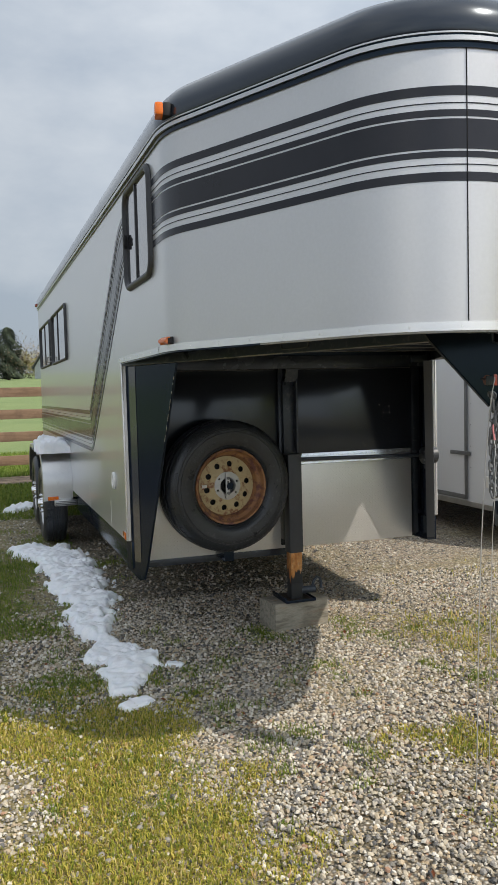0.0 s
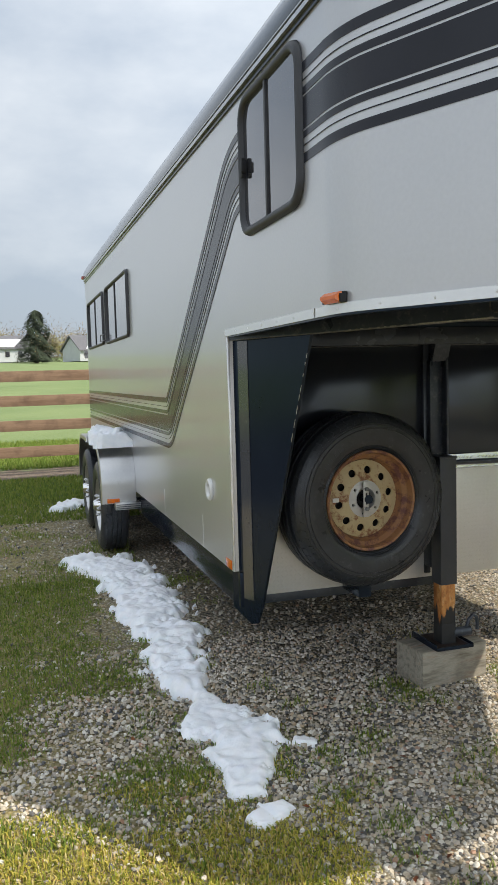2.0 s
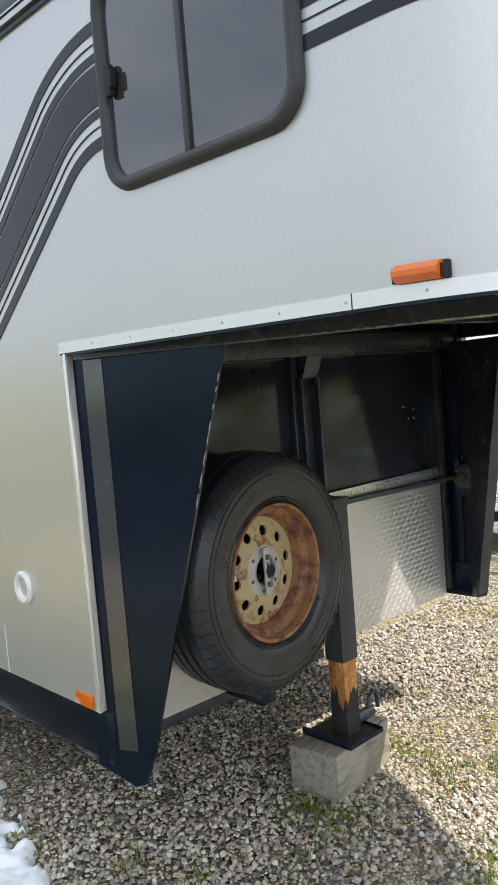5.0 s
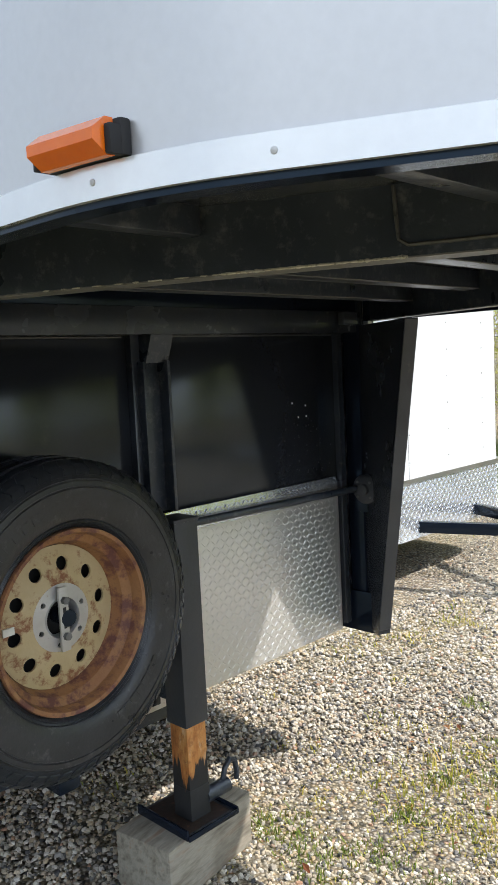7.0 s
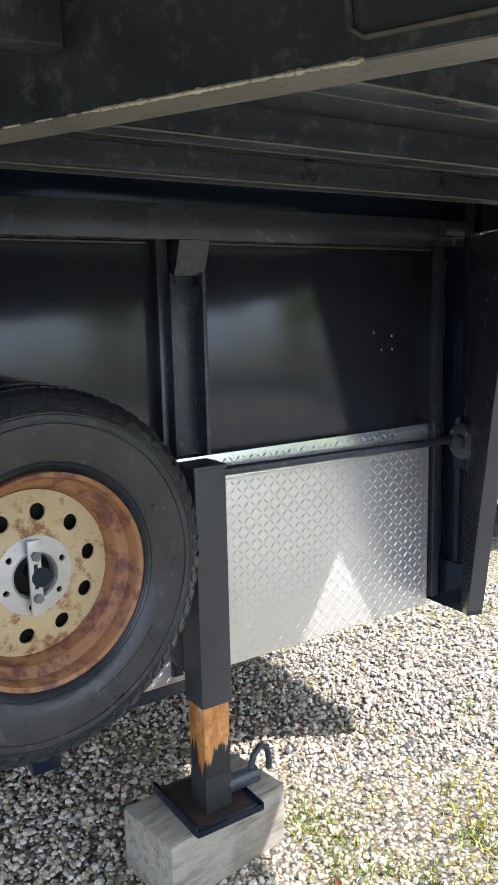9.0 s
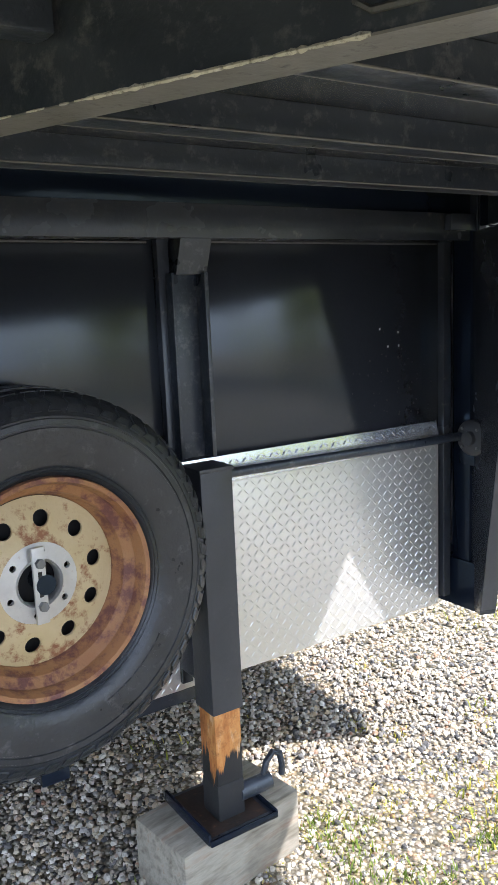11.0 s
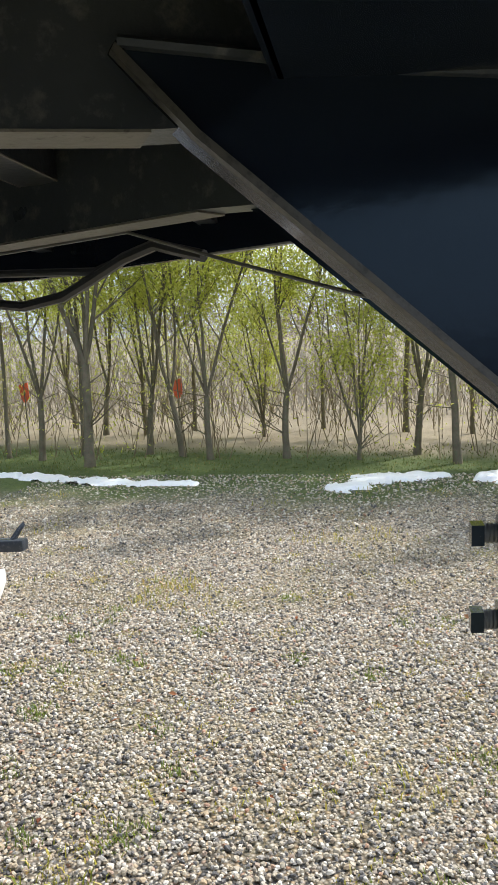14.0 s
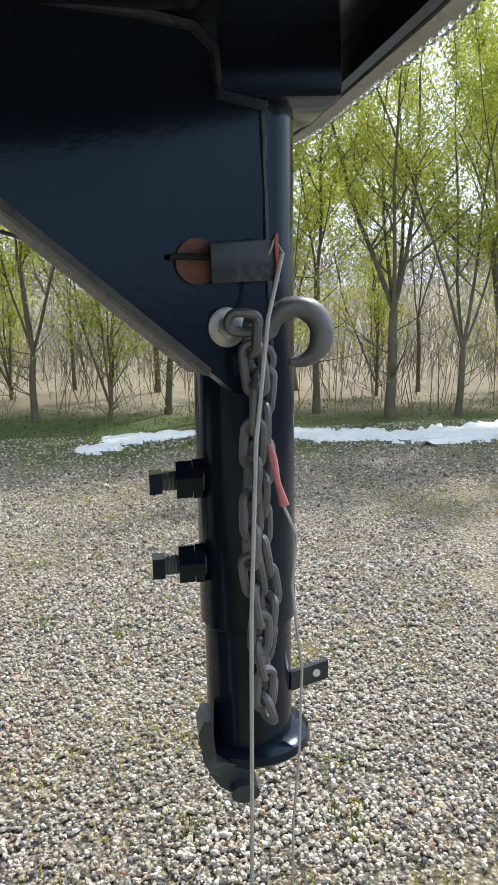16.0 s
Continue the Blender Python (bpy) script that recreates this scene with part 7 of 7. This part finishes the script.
def tufts(q, centres, each, hmin, hmax, spread):
    c = np.repeat(np.array(centres), each, 0) + q.normal(0, spread, (len(centres) * each, 2))
    n = len(c)
    h = q.uniform(hmin, hmax, n)
    a, b = q.uniform(0, 2 * np.pi, n), q.uniform(0.15, 1.0, n)
    d, s = np.stack([np.cos(a), np.sin(a), 0 * a], 1), np.stack([-np.sin(a), np.cos(a), 0 * a], 1)
    p = np.stack([c[:, 0], c[:, 1], gz(c[:, 0], c[:, 1])], 1)
    t = p + d * (h * b)[:, None] + np.array([0, 0, 1.0]) * (h * (1 - 0.3 * b))[:, None]
    m = p * 0.5 + t * 0.5 + np.array([0, 0, 1.0]) * (h * 0.12)[:, None]
    w = 0.0018
    v = np.stack([p - s * w, p + s * w, m + s * w, m - s * w, t], 1).reshape(-1, 3)
    return v, (np.array([(0, 1, 2), (0, 2, 3), (3, 2, 4)])[None] + 5 * np.arange(n)[:, None, None]).reshape(-1, 3)


q = np.random.default_rng(44)
spots_ = [(1.40, 4.22), (1.43, 4.30), (1.38, 4.34), (1.44, 4.40), (1.41, 4.16), (1.95, 4.30), (2.0, 4.36), (2.06, 4.28), (1.48, 4.26), (1.46, 4.34), (1.52, 4.20), (1.93, 4.15), (1.98, 4.22), (2.02, 4.10), (1.90, 4.05), (2.10, 4.02)] + [(q.uniform(0.8, 2.7), q.uniform(2.5, 4.2)) for k in range(46)] + [(q.uniform(2.6, 5.2), q.uniform(1.6, 4.4)) for k in range(40)] + [(q.uniform(0.1, 1.1), q.uniform(2.4, 4.6)) for k in range(40)]
v, f = tufts(q, spots_, 70, 0.009, 0.034, 0.035)
moss = [(q.uniform(2.0, 6.2), q.uniform(0.8, 5.0)) for k in range(150)] + [(q.uniform(1.75, 2.9), q.uniform(3.2, 4.4)) for k in range(45)]
v2, f2 = tufts(q, moss, 60, 0.005, 0.015, 0.035)
tagged(new("moss", big_mesh("moss", v2, f2, BLADES, False)), "low yellow-green moss and seedlings between the stones", "moss", kind="stuff")
tagged(new("weeds", big_mesh("weeds", v, f, WEED, False)), "small green weeds and grass tufts in the gravel", "weeds", kind="stuff")
n = 130
x, y = q.uniform(0.2, 5.0, n), q.uniform(1.8, 4.4, n)
a, s = q.uniform(0, 2 * np.pi, n), q.uniform(0.008, 0.02, n)
u, w = np.stack([np.cos(a), np.sin(a), q.normal(0, 0.25, n)], 1) * s[:, None], np.stack([-np.sin(a), np.cos(a), q.normal(0, 0.3, n)], 1) * (s * 0.45)[:, None]
c = np.stack([x, y, gz(x, y) + 0.014], 1)
v = np.stack([c - u, c + w + np.array([0, 0, 0.004]), c + u, c - w + np.array([0, 0, 0.003])], 1).reshape(-1, 3)
tagged(new("fallen_leaves", big_mesh("fallen_leaves", v, np.arange(4 * n).reshape(-1, 4), DEADLEAF, False)), "dead brown leaves scattered on the gravel", "leaves", kind="stuff")


v, f = lawn_strip(nr_, 12000, (9.1, 11.0), (-7, 12), 0.010, 0.032)
tagged(new("rough_grass", big_mesh("rough_grass", v, f, LAWN, False)), "rough grass under the trees", "grass", kind="stuff")
v, f = lawn_strip(nr_, 16000, (-0.8, 1.0), (12.2, 15.5), 0.03, 0.09)
tagged(new("pasture_grass", big_mesh("pasture_grass", v, f, PASTURE, False)), "bright green pasture grass beyond the fence", "grass", kind="stuff")

# loose stones that lie nearest to the walk
lib = []
for k in range(8):
    g = Geo()
    g.add([tuple(p) for p in ICO * np.array([0.5, 0.42, 0.3]) * nr_.uniform(0.8, 1.15, (12, 1))], [tuple(q) for q in ICOF])
    lib.append(mesh_of("stone", g, STONES, 70))
ground = bpy.data.objects["ground"]
for k in range(300):
    x, y = nr_.uniform(0.0, 2.4), nr_.uniform(2.3, 3.7)
    o = new("stone", lib[k % 8])
    o.parent = ground
    s = 0.016 + 0.020 * nr_.random() ** 2
    o.matrix_world = pose(x, y, gz(x, y) + s * 0.15, nr_.uniform(-25, 25), nr_.uniform(-25, 25), nr_.uniform(0, 360)) @ Matrix.Scale(s, 4)
